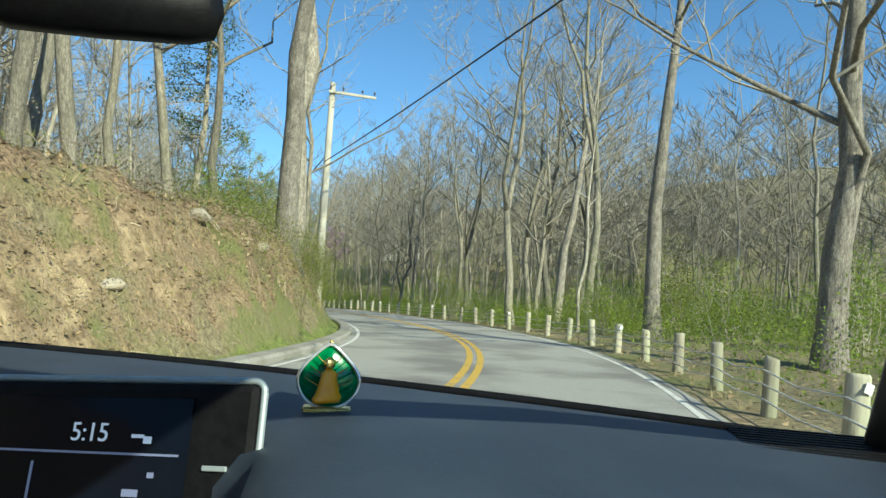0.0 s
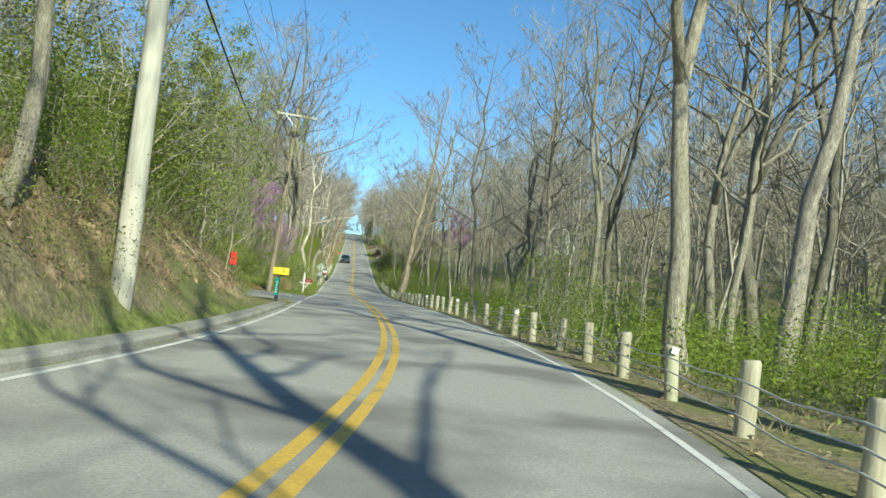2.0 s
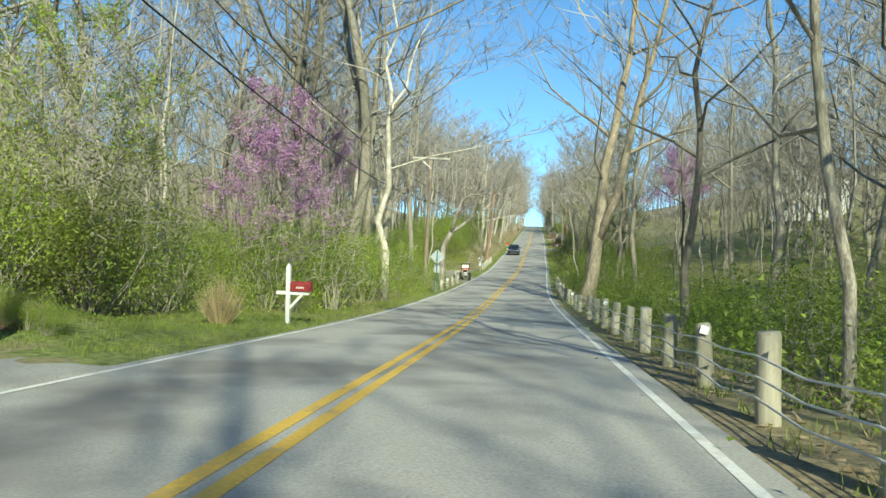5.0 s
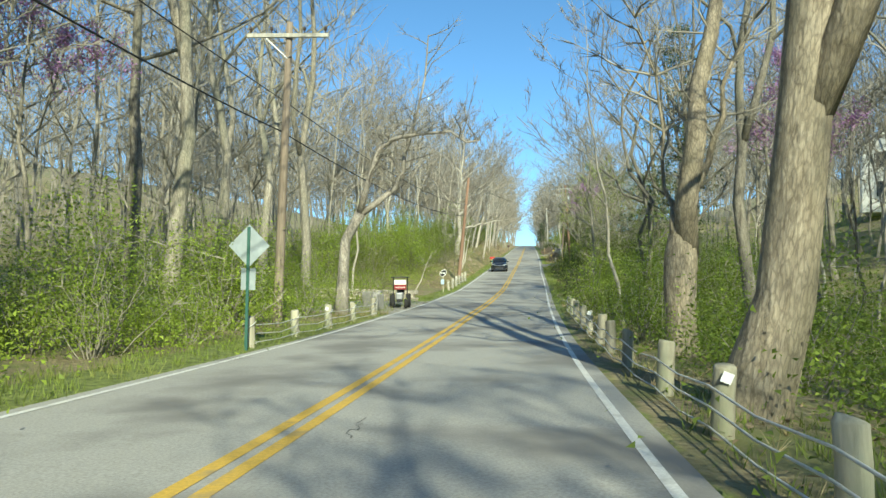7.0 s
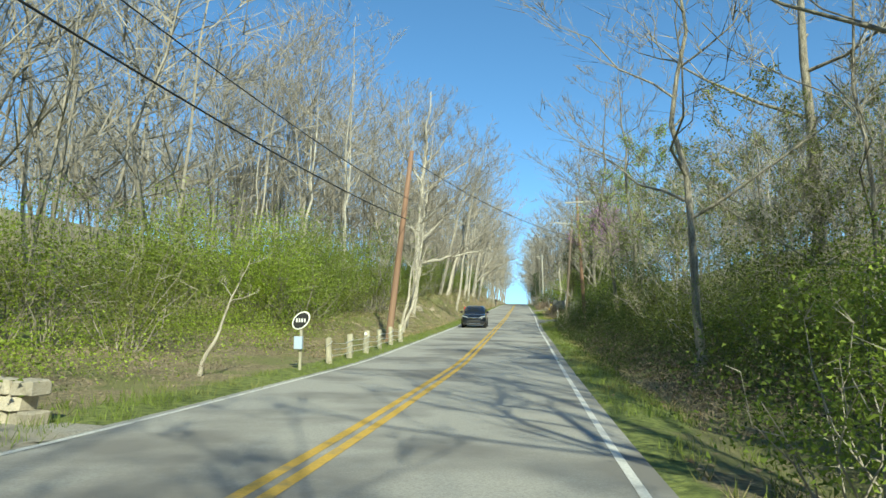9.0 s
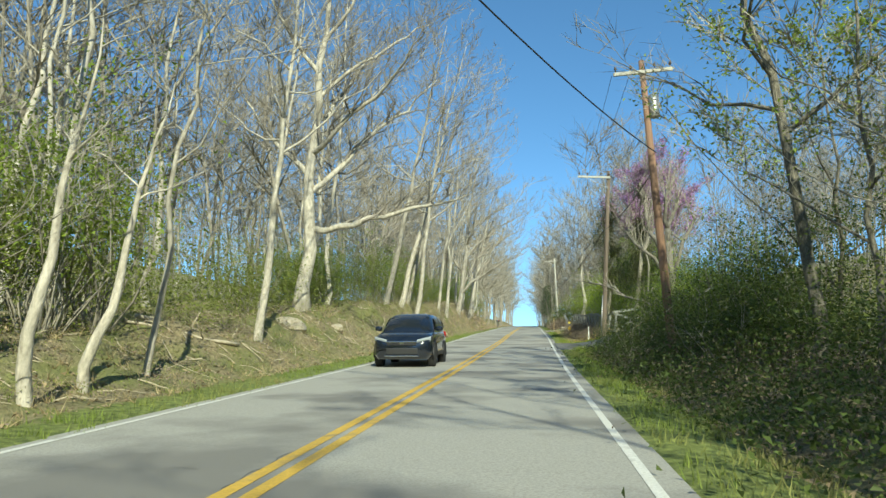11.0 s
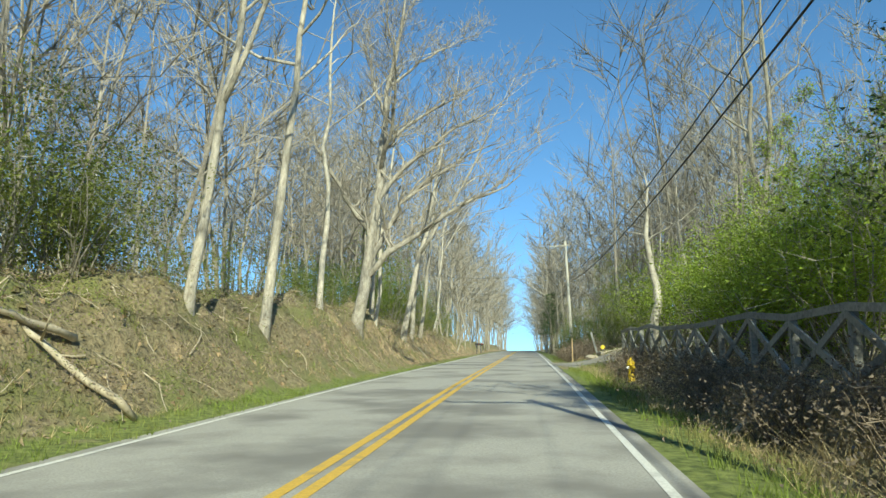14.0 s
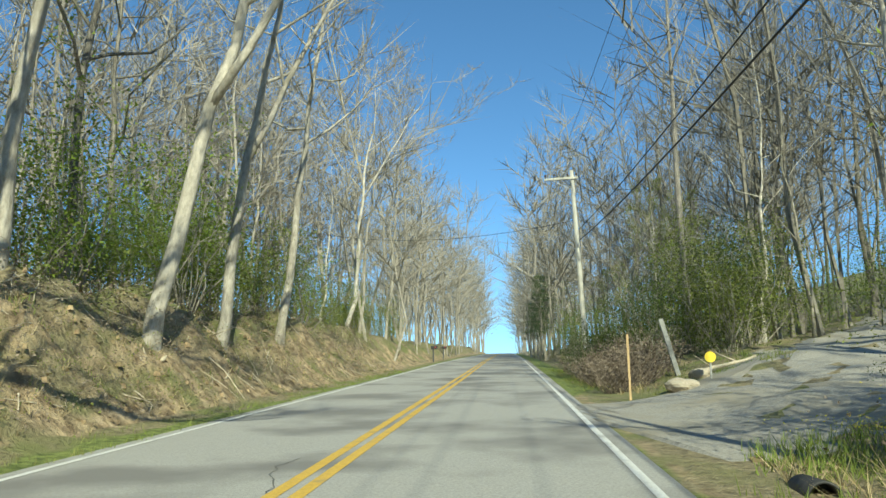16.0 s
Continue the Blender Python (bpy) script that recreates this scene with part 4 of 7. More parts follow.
SHRUBS = {
    "green_a": ("bush with fresh green spring leaves", shrub_meshes(1, 2.2, 2.6, 2000, 0.068, "leaf")),
    "green_b": ("bush with fresh green spring leaves", shrub_meshes(2, 1.6, 2.2, 1600, 0.066, "leaf")),
    "green_c": ("tall loose bush with fresh green leaves", shrub_meshes(3, 3.2, 3.0, 2400, 0.072, "leaf", 16)),
    "lime_a": ("bush with bright yellow-green spring leaves", shrub_meshes(4, 2.6, 3.0, 2400, 0.07, "lime_leaf", 14)),
    "dark_a": ("dense bush with dark green leaves", shrub_meshes(5, 2.6, 3.0, 5200, 0.06, "dark_leaf", 18, 0.15)),
    "dark_b": ("tall dense bush with dark green leaves", shrub_meshes(6, 4.6, 3.6, 8000, 0.07, "dark_leaf", 24, 0.12)),
    "olive_a": ("tall hazy bush with small olive-green leaves", shrub_meshes(8, 3.4, 3.2, 5600, 0.066, "olive_leaf", 20, 0.2)),
    "lime_tall": ("tall dense bush in bright yellow-green spring leaf", shrub_meshes(9, 4.6, 4.6, 11000, 0.075, "lime_leaf", 30, 0.15)),
    "green_tall": ("tall dense bush in fresh green spring leaf", shrub_meshes(10, 4.0, 4.4, 10000, 0.07, "leaf", 28, 0.15)),
    "dry_a": ("dry brown bramble of bare thin stems", shrub_meshes(7, 1.2, 2.0, 500, 0.07, "bramble", 44)),
}


def shrub(key, x, y, scale=1.0, turn=0.0, z=None, tall=1.0):
    text, meshes = SHRUBS[key]
    ob = new("bush")
    ob.matrix_world = pose(x, y, gz(x, y) if z is None else z, 0, 0, turn) @ Matrix.Diagonal((scale, scale, scale * tall, 1))
    for me, pn in zip(meshes, ("stem_clump", "foliage")):
        c = new(pn, me)
        c.parent = ob
    return tagged(ob, text, "bush", "roadside bushes")


# open spots round the two old trunks by the fence, and before the crossed rails
CLEARINGS = [(2.4, 8.5, 62, 77), (12.6, 16.9, 87.0, 103.4), (13.2, 17.8, 196, 229)]


def shrub_row(seed, n, y0, y1, d0, d1, keys, lo=0.7, hi=1.2, tall=1.0):
    rng = random.Random(seed)
    for _ in range(n):
        p = road_at(rng.uniform(y0, y1), rng.uniform(d0, d1))
        while any(a < p.x < b and c < p.y < e for a, b, c, e in CLEARINGS):
            p = road_at(rng.uniform(y0, y1), rng.uniform(d0, d1))
        shrub(rng.choice(keys), p.x, p.y, rng.uniform(lo, hi), rng.uniform(0, 360), None, tall * rng.uniform(0.85, 1.15))


def tree_row(seed, n, y0, y1, d0, d1, keys, lo=0.8, hi=1.15, lean=2.0, tilt=0.0):
    rng = random.Random(seed)
    for _ in range(n):
        p = road_at(rng.uniform(y0, y1), rng.uniform(d0, d1))
        tree(rng.choice(keys), p.x, p.y, rng.uniform(lo, hi), rng.uniform(0, 360), rng.gauss(tilt, lean), rng.gauss(0, lean), thick=rng.uniform(0.75, 1.25))


# ---------------------------------------------------------------- woods beside the road
TALL = ["tall_a", "tall_b", "tall_c", "slim_a", "slim_b"]
SLIM = ["slim_a", "slim_b", "tall_b"]
tree_row(11, 20, -12, 34, -8.5, -22, TALL, 1.0, 1.3)
tree_row(12, 14, 20, 124, 6.5, 18, TALL + SLIM, 0.9, 1.25)
tree_row(16, 7, 28, 110, 13, 26, TALL, 1.0, 1.3)
tree_row(22, 9, 106, 142, 9.5, 22, TALL + SLIM, 0.9, 1.2)
tree_row(23, 4, 224, 232, 10.5, 14.5, TALL, 0.9, 1.15)
tree_row(24, 16, 108, 142, 16, 30, SLIM, 0.9, 1.25)
tree_row(21, 8, 96, 140, 13, 26, SLIM, 0.9, 1.2)
tree_row(13, 22, 70, 128, -8, -22, TALL + ["tall_c"], 1.0, 1.3)
tree_row(14, 32, 162, 290, -8.5, -24, ["pale_a", "pale_b", "slim_a", "tall_b", "pale_b"], 0.95, 1.3, tilt=2.5)
tree_row(15, 8, 240, 290, 13, 24, TALL, 1.0, 1.3)
tree_row(17, 3, 140, 185, 15, 24, ["tall_a", "tall_b"], 0.9, 1.1)
tree_row(18, 12, 132, 165, 8.5, 13, ["budding_b"], 0.75, 1.05)
tree_row(19, 9, 208, 232, 9, 13, ["budding_a"], 0.6, 0.8)
tree_row(20, 6, 246, 300, 8, 13, ["budding_b"], 0.7, 1.0)
# single trees that stand out, near the bend
tree("mast", 3.6, 22.5, 1.0, 0, 1.0, 0, thick=1.2, label="very thick old trunk with peeling bark on the bank")
tree("mast", 3.78, 25.5, 1.0, 140, 2.0, 0, thick=1.4)
tree("tall_b", 4.76, 30.39, 0.9, 0, 5.0, 0)
tree("tall_b", 1.19, 24.22, 1.1, 80, 0, 0)
tree("tall_a", -2.16, 16.57, 1.0, 10)
tree("tall_a", -2.48, 14.25, 1.0, 70)
tree("pine", 0.65, 27.09, 0.95, 20)
tree("mast", 17.25, 22.65, 1.0, 0, 2.0, 0)
tree("old_a", 14.27, 12.07, 1.0, 200, 3.0, 0)
tree("tall_c", 16.58, 33.83, 0.95, 100, -1.0, 0)
tree("mast", 21.44, 37.99, 1.0, 30, 8.0, 0, thick=0.9)
tree("slim_a", 18.4, 30.25, 1.2, 30)
# beside the first drive
tree("pine", 3.48, 48.34, 0.7, 50)
tree("budding_a", 4.53, 46.01, 0.8, 30)
tree("budding_a", 5.66, 44.6, 0.6, 250)
tree("budding_a", 5.15, 43, 0.75, 10)
tree("budding_a", 3.06, 44.06, 0.95, 120)
tree("budding_a", -1.33, 71.89, 0.85, 200)
tree("budding_a", 1.84, 72.36, 0.85, 300)
tree("budding_a", 0.17, 73.91, 0.9, 20)
tree("budding_a", -3.68, 73.32, 0.9, 80)
tree("redbud_a", 1.08, 86.39, 1.15, 0)
tree("redbud_a", 2.36, 82.49, 0.8, 90)
tree("tall_c", 3.2, 90.31, 1.25, 0, 1, 0, thick=1.2)
tree("tall_c", 1.08, 91.65, 1.2, 140, -1, 0, thick=1.2)
tree("tall_a", 2.8, 94.93, 1.2, 60, 3, 0)
tree("mast", -4.45, 69.19, 0.9, 0)
tree("mast", 21.2, 65.57, 0.9, 0, 2, 0, thick=0.9)
tree("crooked", 20.8, 67.17, 1.3, 70, 6, 0, thick=0.7)
tree("tall_b", 16.32, 61.04, 0.95, 20, 1, 0)
tree("slim_b", 15.88, 65, 1.2, 90, -3, 0)
tree("tall_b", 15.74, 74.57, 0.8, 50, 7, 0)
# the hollow
tree("big_a", 14.6, 93.4, 1.0, 250, 8.0, 0, thick=0.84, label="huge old tree with a thick scarred pale trunk")
tree("burled", 15.5, 101.6, 1.0, 0, 1, 0, thick=1.0)
tree("pale_a", 5.01, 90.17, 0.95, 10, 1.5, 0, thick=1.6)
tree("pale_b", 3.46, 91.78, 0.95, 200, -1, 0, thick=1.6)
tree("slim_b", 1.67, 92.28, 1.3, 20)
tree("hooked", 4.67, 112.79, 1.0, 0)
tree("slim_a", 1.44, 126.87, 1.0, 30)
tree("snag", 4.34, 132.46, 0.42, 30, 22, 0, label="short dead pale trunk leaning over the drive")
tree("slim_a", 15.28, 110.67, 0.9, 200, -4, 0)
tree("crooked", 17.67, 115.44, 1.15, 20, -6, 0, thick=0.6)
tree("big_b", 18.68, 117.96, 0.95, 40, 3, 0, thick=0.6)
tree("pine", 19.6, 123.5, 1.2, 0)
tree("tall_b", 15.95, 135.22, 0.85, 10, 1, 0)
# the climb: pale trees on the left bank
tree("snag", 4.58, 158.76, 0.85, 0, 8, 0)
tree("snag", 4.39, 160.48, 0.8, 60, 14, 0)
tree("slim_a", 4.13, 162.88, 0.95, 0, 2, 0)
tree("slim_b", 4.26, 156.64, 0.6, 0, 4, 0)
tree("stout_a", 3.31, 170.94, 0.8, 20, 5, 0, thick=0.9)
tree("reach_a", 2.05, 178.9, 1.0, 0, 1, 0)
tree("stout_a", 4.27, 194.4, 0.95, 0, 7, 0, thick=0.92, label="pale leaning birch-like trunk on the earth bank")
tree("stout_a", 2.98, 196.6, 1.0, 90, 14, 0)
tree("stout_b", 2.75, 199.0, 1.0, 150, 16, 0, thick=1.0)
tree("stout_a", 2.5, 193.8, 1.0, 30, 12, 0, thick=1.0)
tree("stout_b", 3.95, 208.2, 0.95, 10, 6, 0, thick=0.8)
tree("pale_b", 3.22, 220.8, 0.95, 40, 1, 0, thick=1.2)
tree("pale_b", 3.8, 228.2, 0.9, 140, 4, 0)
tree("stout_a", 4.0, 212.6, 1.0, 60, 5, 0, thick=0.85)
tree("reach_b", 3.65, 224.7, 1.0, 0, 5, 0)
tree("stout_a", 2.51, 232.87, 0.95, 200, 4, 0, thick=0.9)
tree("stout_b", 3.82, 236.0, 1.0, 10, 11, 0, thick=1.1)
tree("stout_b", 3.48, 240.3, 0.95, 80, 8, 0)
tree("stout_a", 3.25, 246.0, 0.95, 20, 6, 0, thick=0.9)
tree("pale_a", 2.44, 260.57, 0.9, 300, 5, 0, thick=1.1)
tree("pale_b", 1.89, 265.57, 0.9, 120, 4, 0)
tree("pale_b", 1.77, 275.16, 0.95, 10, 5, 0)
# right of the climb
tree("redbud_tall", 19.2, 199.6, 1.0, 0)
tree("redbud_tall", 19.0, 195.9, 1.0, 40)
tree("redbud_tall", -1.5, 103.0, 1.0, 0)
tree("redbud_tall", 23.3, 117.0, 1.05, 150)
tree("redbud_tall", 20.6, 196.2, 1.05, 260)
tree("redbud_tall", 21.6, 201.5, 1.0, 200)
tree("lopped", 17.7, 181.8, 0.9, 0, 0, 0)
tree("ivy", 16.65, 198.61, 0.85, 0, 2, 0)
tree("ivy", 18.18, 196.54, 0.95, 100, 4, 0)
tree("tall_b", 17.43, 164.78, 1.0, 0, -2, 0)
tree("tall_b", 18.32, 159.32, 1.0, 90, -2, 0)
tree("budding_a", 18.2, 162.84, 1.15, 0)
tree("budding_a", 18.14, 155.91, 1.2, 50)
tree("budding_a", 19.8, 168.92, 1.2, 200)
tree("mast", 18.4, 251.0, 0.95, 20, -1, 0, thick=0.55)
tree("slim_a", 21.2, 251.5, 1.1, 20, 0, 0)
tree("slim_b", 22.8, 251.0, 1.1, 80, 0, 0)
tree("snag", 16.75, 224.0, 1.15, 0, -2, 0, thick=1.6, label="tall broken tan trunk behind the crossed rails")
tree("snag", 21.31, 239.36, 1.6, 0, -3, 0)
tree("mast", 23.82, 235.26, 0.85, 40)
for k in range(7):
    tree("pine", 13.6 + 0.7 * (k % 3), 288 + 7.0 * k, 0.62 + 0.05 * (k % 3), 50 * k)
# bushes
for k, (key, x, y, s) in enumerate((("dark_b", 20.11, 199.51, 1.0), ("green_c", 22.11, 198.12, 1.3), ("olive_a", 24.11, 196.91, 1.4), ("dark_b", 18.89, 201.66, 0.9), ("green_c", 23.63, 200.89, 1.6),
                                   ("dark_a", 19.42, 182.34, 0.9), ("dark_a", 21.01, 181.05, 1.1), ("olive_a", 22.25, 183.45, 1.1), ("dark_a", 18, 180.82, 0.8), ("lime_a", 20.73, 206.1, 1.5))):
    shrub(key, x, y, s, 47 * k)
for k, (x, y, s) in enumerate(((18.35, 245.94, 1.3), (19.93, 249.43, 1.5), (17.4, 249.13, 1.2), (21.69, 253.78, 1.6), (25.12, 247.43, 1.3), (27.1, 251.77, 1.5), (19.26, 254.55, 1.4), (15.75, 246.23, 0.9))):
    shrub(("olive_a", "dark_b", "green_c")[k % 3], x, y, s * (0.75 if k % 3 == 1 else 1.0), 61 * k)
shrub_row(49, 9, 128, 138, -8.5, -14, ["lime_a", "green_c", "olive_a"], 1.2, 1.6)
shrub_row(47, 13, 147, 166, -7.0, -12, ["green_c", "olive_a", "lime_a", "green_a"], 1.2, 1.7)
shrub_row(48, 7, 18, 30, -4.6, -6.2, ["olive_a", "green_b"], 0.3, 0.5)
shrub_row(41, 12, 227, 252, -7.0, -9.8, ["green_c", "olive_a", "green_a"], 1.1, 1.5)
shrub_row(42, 9, 196, 212, -7.0, -9.8, ["green_c", "olive_a"], 1.1, 1.5)
shrub_row(43, 9, 160, 190, -7.8, -11, ["olive_a", "green_c"], 1.0, 1.4)
shrub_row(36, 8, 252, 300, -7.2, -10.5, ["green_a", "green_c", "olive_a", "olive_a"], 0.8, 1.3)
shrub_row(37, 9, 202, 228, 8.5, 13, ["olive_a", "green_c", "lime_a"], 1.2, 1.8)
shrub_row(38, 9, 246, 300, 8, 15, ["olive_a", "green_c"], 1.0, 1.8)
shrub_row(39, 18, 98, 126, 4.9, 8, ["green_a", "green_c", "lime_a"], 0.8, 1.2)
shrub_row(44, 13, 165, 184, 6.9, 9.5, ["dark_a", "green_c"], 0.75, 1.05)
shrub_row(50, 9, 12, 34, 7.5, 16, ["green_c", "olive_a", "green_a"], 0.9, 1.3)
shrub_row(45, 12, 211, 228, 8.4, 13.0, ["lime_tall"], 0.95, 1.3)
shrub_row(53, 5, 185, 198, -8.8, -13, ["green_tall"], 0.7, 1.0)
shrub_row(54, 5, 226, 240, -7.6, -11, ["green_tall"], 0.6, 0.85)
shrub_row(55, 8, 143, 160, -8.0, -14, ["green_tall", "lime_tall"], 0.9, 1.3)
shrub_row(56, 6, 112, 134, 7.5, 13, ["green_tall"], 0.9, 1.2)
shrub_row(57, 5, 84, 98, -7.0, -13, ["lime_tall", "green_tall"], 0.7, 1.0)
shrub_row(46, 3, 199, 204, 10.5, 12, ["dark_b"], 1.4, 1.6)
shrub_row(40, 10, 14, 34, -5.2, -7.5, ["green_b", "green_a"], 0.6, 0.9)
shrub_row(21, 12, 10, 124, 5.6, 9, ["green_a", "green_b", "green_c", "lime_a"])
shrub_row(58, 7, 90, 106, -5.2, -8.0, ["lime_a", "lime_tall"], 0.55, 0.8)
shrub_row(52, 13, 34, 100, 5.2, 9.5, ["lime_a", "green_a", "green_b", "green_c"], 0.6, 1.0)
shrub_row(23, 28, 74, 118, -4.8, -9, ["green_a", "lime_a", "lime_a", "green_c"])
shrub_row(25, 18, 127, 183, 8.0, 11.5, ["dark_b", "green_c", "olive_a", "olive_a"], 0.8, 1.3)
shrub_row(27, 9, 246, 300, 6.5, 11, ["dark_a", "dark_b", "green_a", "green_c"])
shrub_row(29, 13, 36, 46.5, -6.6, -9.8, ["lime_a", "green_c", "dark_b", "olive_a"], 1.1, 1.7)
shrub_row(31, 12, 69, 76, -7.5, -15, ["lime_a", "lime_a", "olive_a"], 0.9, 1.4)
for k in range(11):
    shrub("dry_a", 15.14 + 0.3 * (k % 3), 198.77 + 1.6 * k + (8.0 if k > 8 else 0), 0.7 + 0.08 * (k % 4), 70 * k)
for k, (key, x, y, s) in enumerate((("dark_a", 15.2, 182.6, 0.55), ("dark_a", 15.9, 180.9, 0.75), ("dark_b", 16.9, 179.4, 0.62), ("dark_a", 15.5, 177.6, 0.7), ("green_tall", 17.3, 182.9, 0.62), ("lime_tall", 18.3, 184.0, 0.66), ("green_tall", 17.6, 177.0, 0.8),
                                   ("lime_tall", 19.2, 180.0, 0.85), ("dark_a", 16.4, 184.0, 0.55), ("dark_a", 15.1, 174.8, 0.7), ("dark_b", 16.6, 173.6, 0.6), ("green_tall", 19.5, 186.0, 0.7), ("dark_a", 15.0, 171.6, 0.7), ("green_tall", 17.8, 170.6, 0.8))):
    shrub(key, x, y, s, 53 * k)
for k, (key, x, y, s) in enumerate((("dark_a", 16.7, 231.1, 0.5), ("dark_a", 17.7, 232.0, 0.62), ("dark_a", 17.4, 229.6, 0.6), ("lime_tall", 19.6, 227.0, 1.0), ("lime_tall", 20.6, 222.4, 1.2), ("lime_tall", 18.9, 218.5, 0.95), ("green_tall", 22.5, 229.5, 1.0), ("lime_tall", 24.5, 226.0, 1.1), ("dark_b", 17.8, 249.0, 0.85),
                                   ("dark_b", 19.8, 252.0, 1.0), ("dark_b", 21.4, 255.5, 1.0), ("green_tall", 32.0, 267.0, 1.0), ("lime_tall", 35.5, 262.0, 1.0), ("green_tall", 28.0, 264.0, 0.9), ("lime_tall", 38.0, 268.0, 1.2))):
    shrub(key, x, y, s, 71 * k)
for k in range(10):
    shrub("dry_a", 14.0 + 0.45 * (k % 4), 241.0 + 0.85 * k, 0.95 + 0.1 * (k % 4), 70 * k)
for k, (key, x, y, s) in enumerate((("olive_a", 3.5, 49.0, 1.1), ("dark_b", 2.4, 49.4, 0.8), ("green_tall", 2.3, 47.4, 0.9), ("olive_a", 1.2, 50.2, 1.2), ("lime_tall", 0.4, 71.8, 0.8), ("lime_tall", -2.4, 72.3, 0.85), ("lime_tall", 2.2, 73.4, 0.6))):
    shrub(key, x, y, s, 83 * k)
shrub_row(33, 6, 29, 36, -5.5, -7, ["green_b", "green_a"], 0.7, 1.0)
shrub_row(35, 8, 246, 256, 4.8, 6.4, ["dry_a", "dark_a"], 0.7, 1.0)


def grass_strip(name, label, patches, seed):
    """Verge grass, blade by blade; patches: blades, y0, y1, d0, d1, height."""
    rng = random.Random(seed)
    b = Buf()
    for n, y0, y1, d0, d1, high in patches:
        xs, ys = [], []
        for _ in range(n // 10):
            p = road_at(rng.uniform(y0, y1), d0 + (d1 - d0) * rng.random())
            for _ in range(10):
                xs.append(p.x + rng.gauss(0, 0.1))
                ys.append(p.y + rng.gauss(0, 0.1))
        for x, y, z in zip(xs, ys, ground_z(xs, ys)):
            h, a = high * rng.uniform(0.4, 1.2), rng.uniform(0, 6.28)
            i = len(b.v)
            w = 0.008
            b.v += [Vector((x - w * math.cos(a), y - w * math.sin(a), z - 0.02)), Vector((x + w * math.cos(a), y + w * math.sin(a), z - 0.02)),
                    Vector((x + rng.gauss(0, 0.4) * h, y + rng.gauss(0, 0.4) * h, z + h))]
            b.f.append((i, i + 1, i + 2))
    return tagged(new(name, b.mesh(name, M["grass"], False)), label, "grass", kind="stuff")


grass_strip("grass", "short green grass along the road's verge",
            [(3500, 0, 47, -3.5, -4.5, 0.12), (1500, 0, 47, -4.5, -7.5, 0.12), (9000, 140, 215, -4.5, -9, 0.12), (5000, 215, 262, -4.5, -8, 0.12), (15000, 65.4, 82, -3.3, -7.5, 0.1), (6000, 82, 130, -3.4, -5, 0.2), (7000, 130, 212, -3.3, -4.4, 0.14), (2200, 212, 260, -3.3, -4.2, 0.1),
             (9000, 128, 184, 3.6, 5.2, 0.16), (8000, 195, 228, 3.9, 5.6, 0.18), (4000, 40, 126, 3.8, 5.5, 0.2), (3000, 192.5, 195.5, 4.5, 12, 0.14), (2500, 242, 260, 4, 5.5, 0.16), (2600, 183.4, 186, 4.2, 8, 0.26), (2200, 228.6, 230.6, 4.6, 8.5, 0.22), (1200, 239, 243, 5.2, 9, 0.14)], 41)


def litter(name, label, patches, seed):
    rng = random.Random(seed)
    b = Buf()
    for n, y0, y1, d0, d1 in patches:
        pts = [road_at(rng.uniform(y0, y1), rng.uniform(d0, d1)) for _ in range(n)]
        xs, ys = [p.x for p in pts], [p.y for p in pts]
        for x, y, z in zip(xs, ys, ground_z(xs, ys)):
            b.leaf((x, y, z + 0.02 + 0.03 * rng.random()), 0.085 * rng.uniform(0.6, 1.6), rng, True)
    return tagged(new(name, b.mesh(name, M["dry_leaf"], False)), label, "leaf litter", kind="stuff")


litter("fallen_leaves", "dry brown fallen leaves on banks and verge", [(15000, 0, 46, -4.6, -9), (16000, 140, 260, -4.2, -9), (4000, 5, 125, 3.9, 7), (3000, 195, 230, 4.5, 8), (2000, 130, 184, 4.5, 6.5)], 42)


def sticks(name, label, patches, seed):
    """Dead sticks lying on the slopes; patches: count, y0, y1, d0, d1, length."""
    rng = random.Random(seed)
    b = Buf()
    for n, y0, y1, d0, d1, ln in patches:
        for _ in range(n):
            p = road_at(rng.uniform(y0, y1), rng.uniform(d0, d1))
            a, l = rng.uniform(0, 6.28), ln * rng.uniform(0.3, 1.3)
            q = Vector((p.x + l * math.cos(a), p.y + l * math.sin(a), 0))
            p.z, q.z = gz(p.x, p.y) + rng.uniform(0, 0.06), gz(q.x, q.y) + rng.uniform(0, 0.12)
            if abs(q.z - p.z) > l or road_coords(np.array([q.x]), np.array([q.y]))[1][0] > -4.0:
                continue
            r = rng.uniform(0.006, 0.02)
            b.tube(bend(p, q, 3, 0.06, rng), [r, r * 0.9, r * 0.7, r * 0.4], 4, cap=False)
    return tagged(new(name, b.mesh(name, M["log"], False)), label, "dead sticks", kind="stuff")


sticks("dead_sticks", "dead grey sticks and twigs strewn over the banks", [(900, 186, 262, -4.7, -7.6, 0.8), (350, 142, 186, -5.0, -9, 0.8), (200, 4, 46, -4.8, -7, 0.6)], 65)


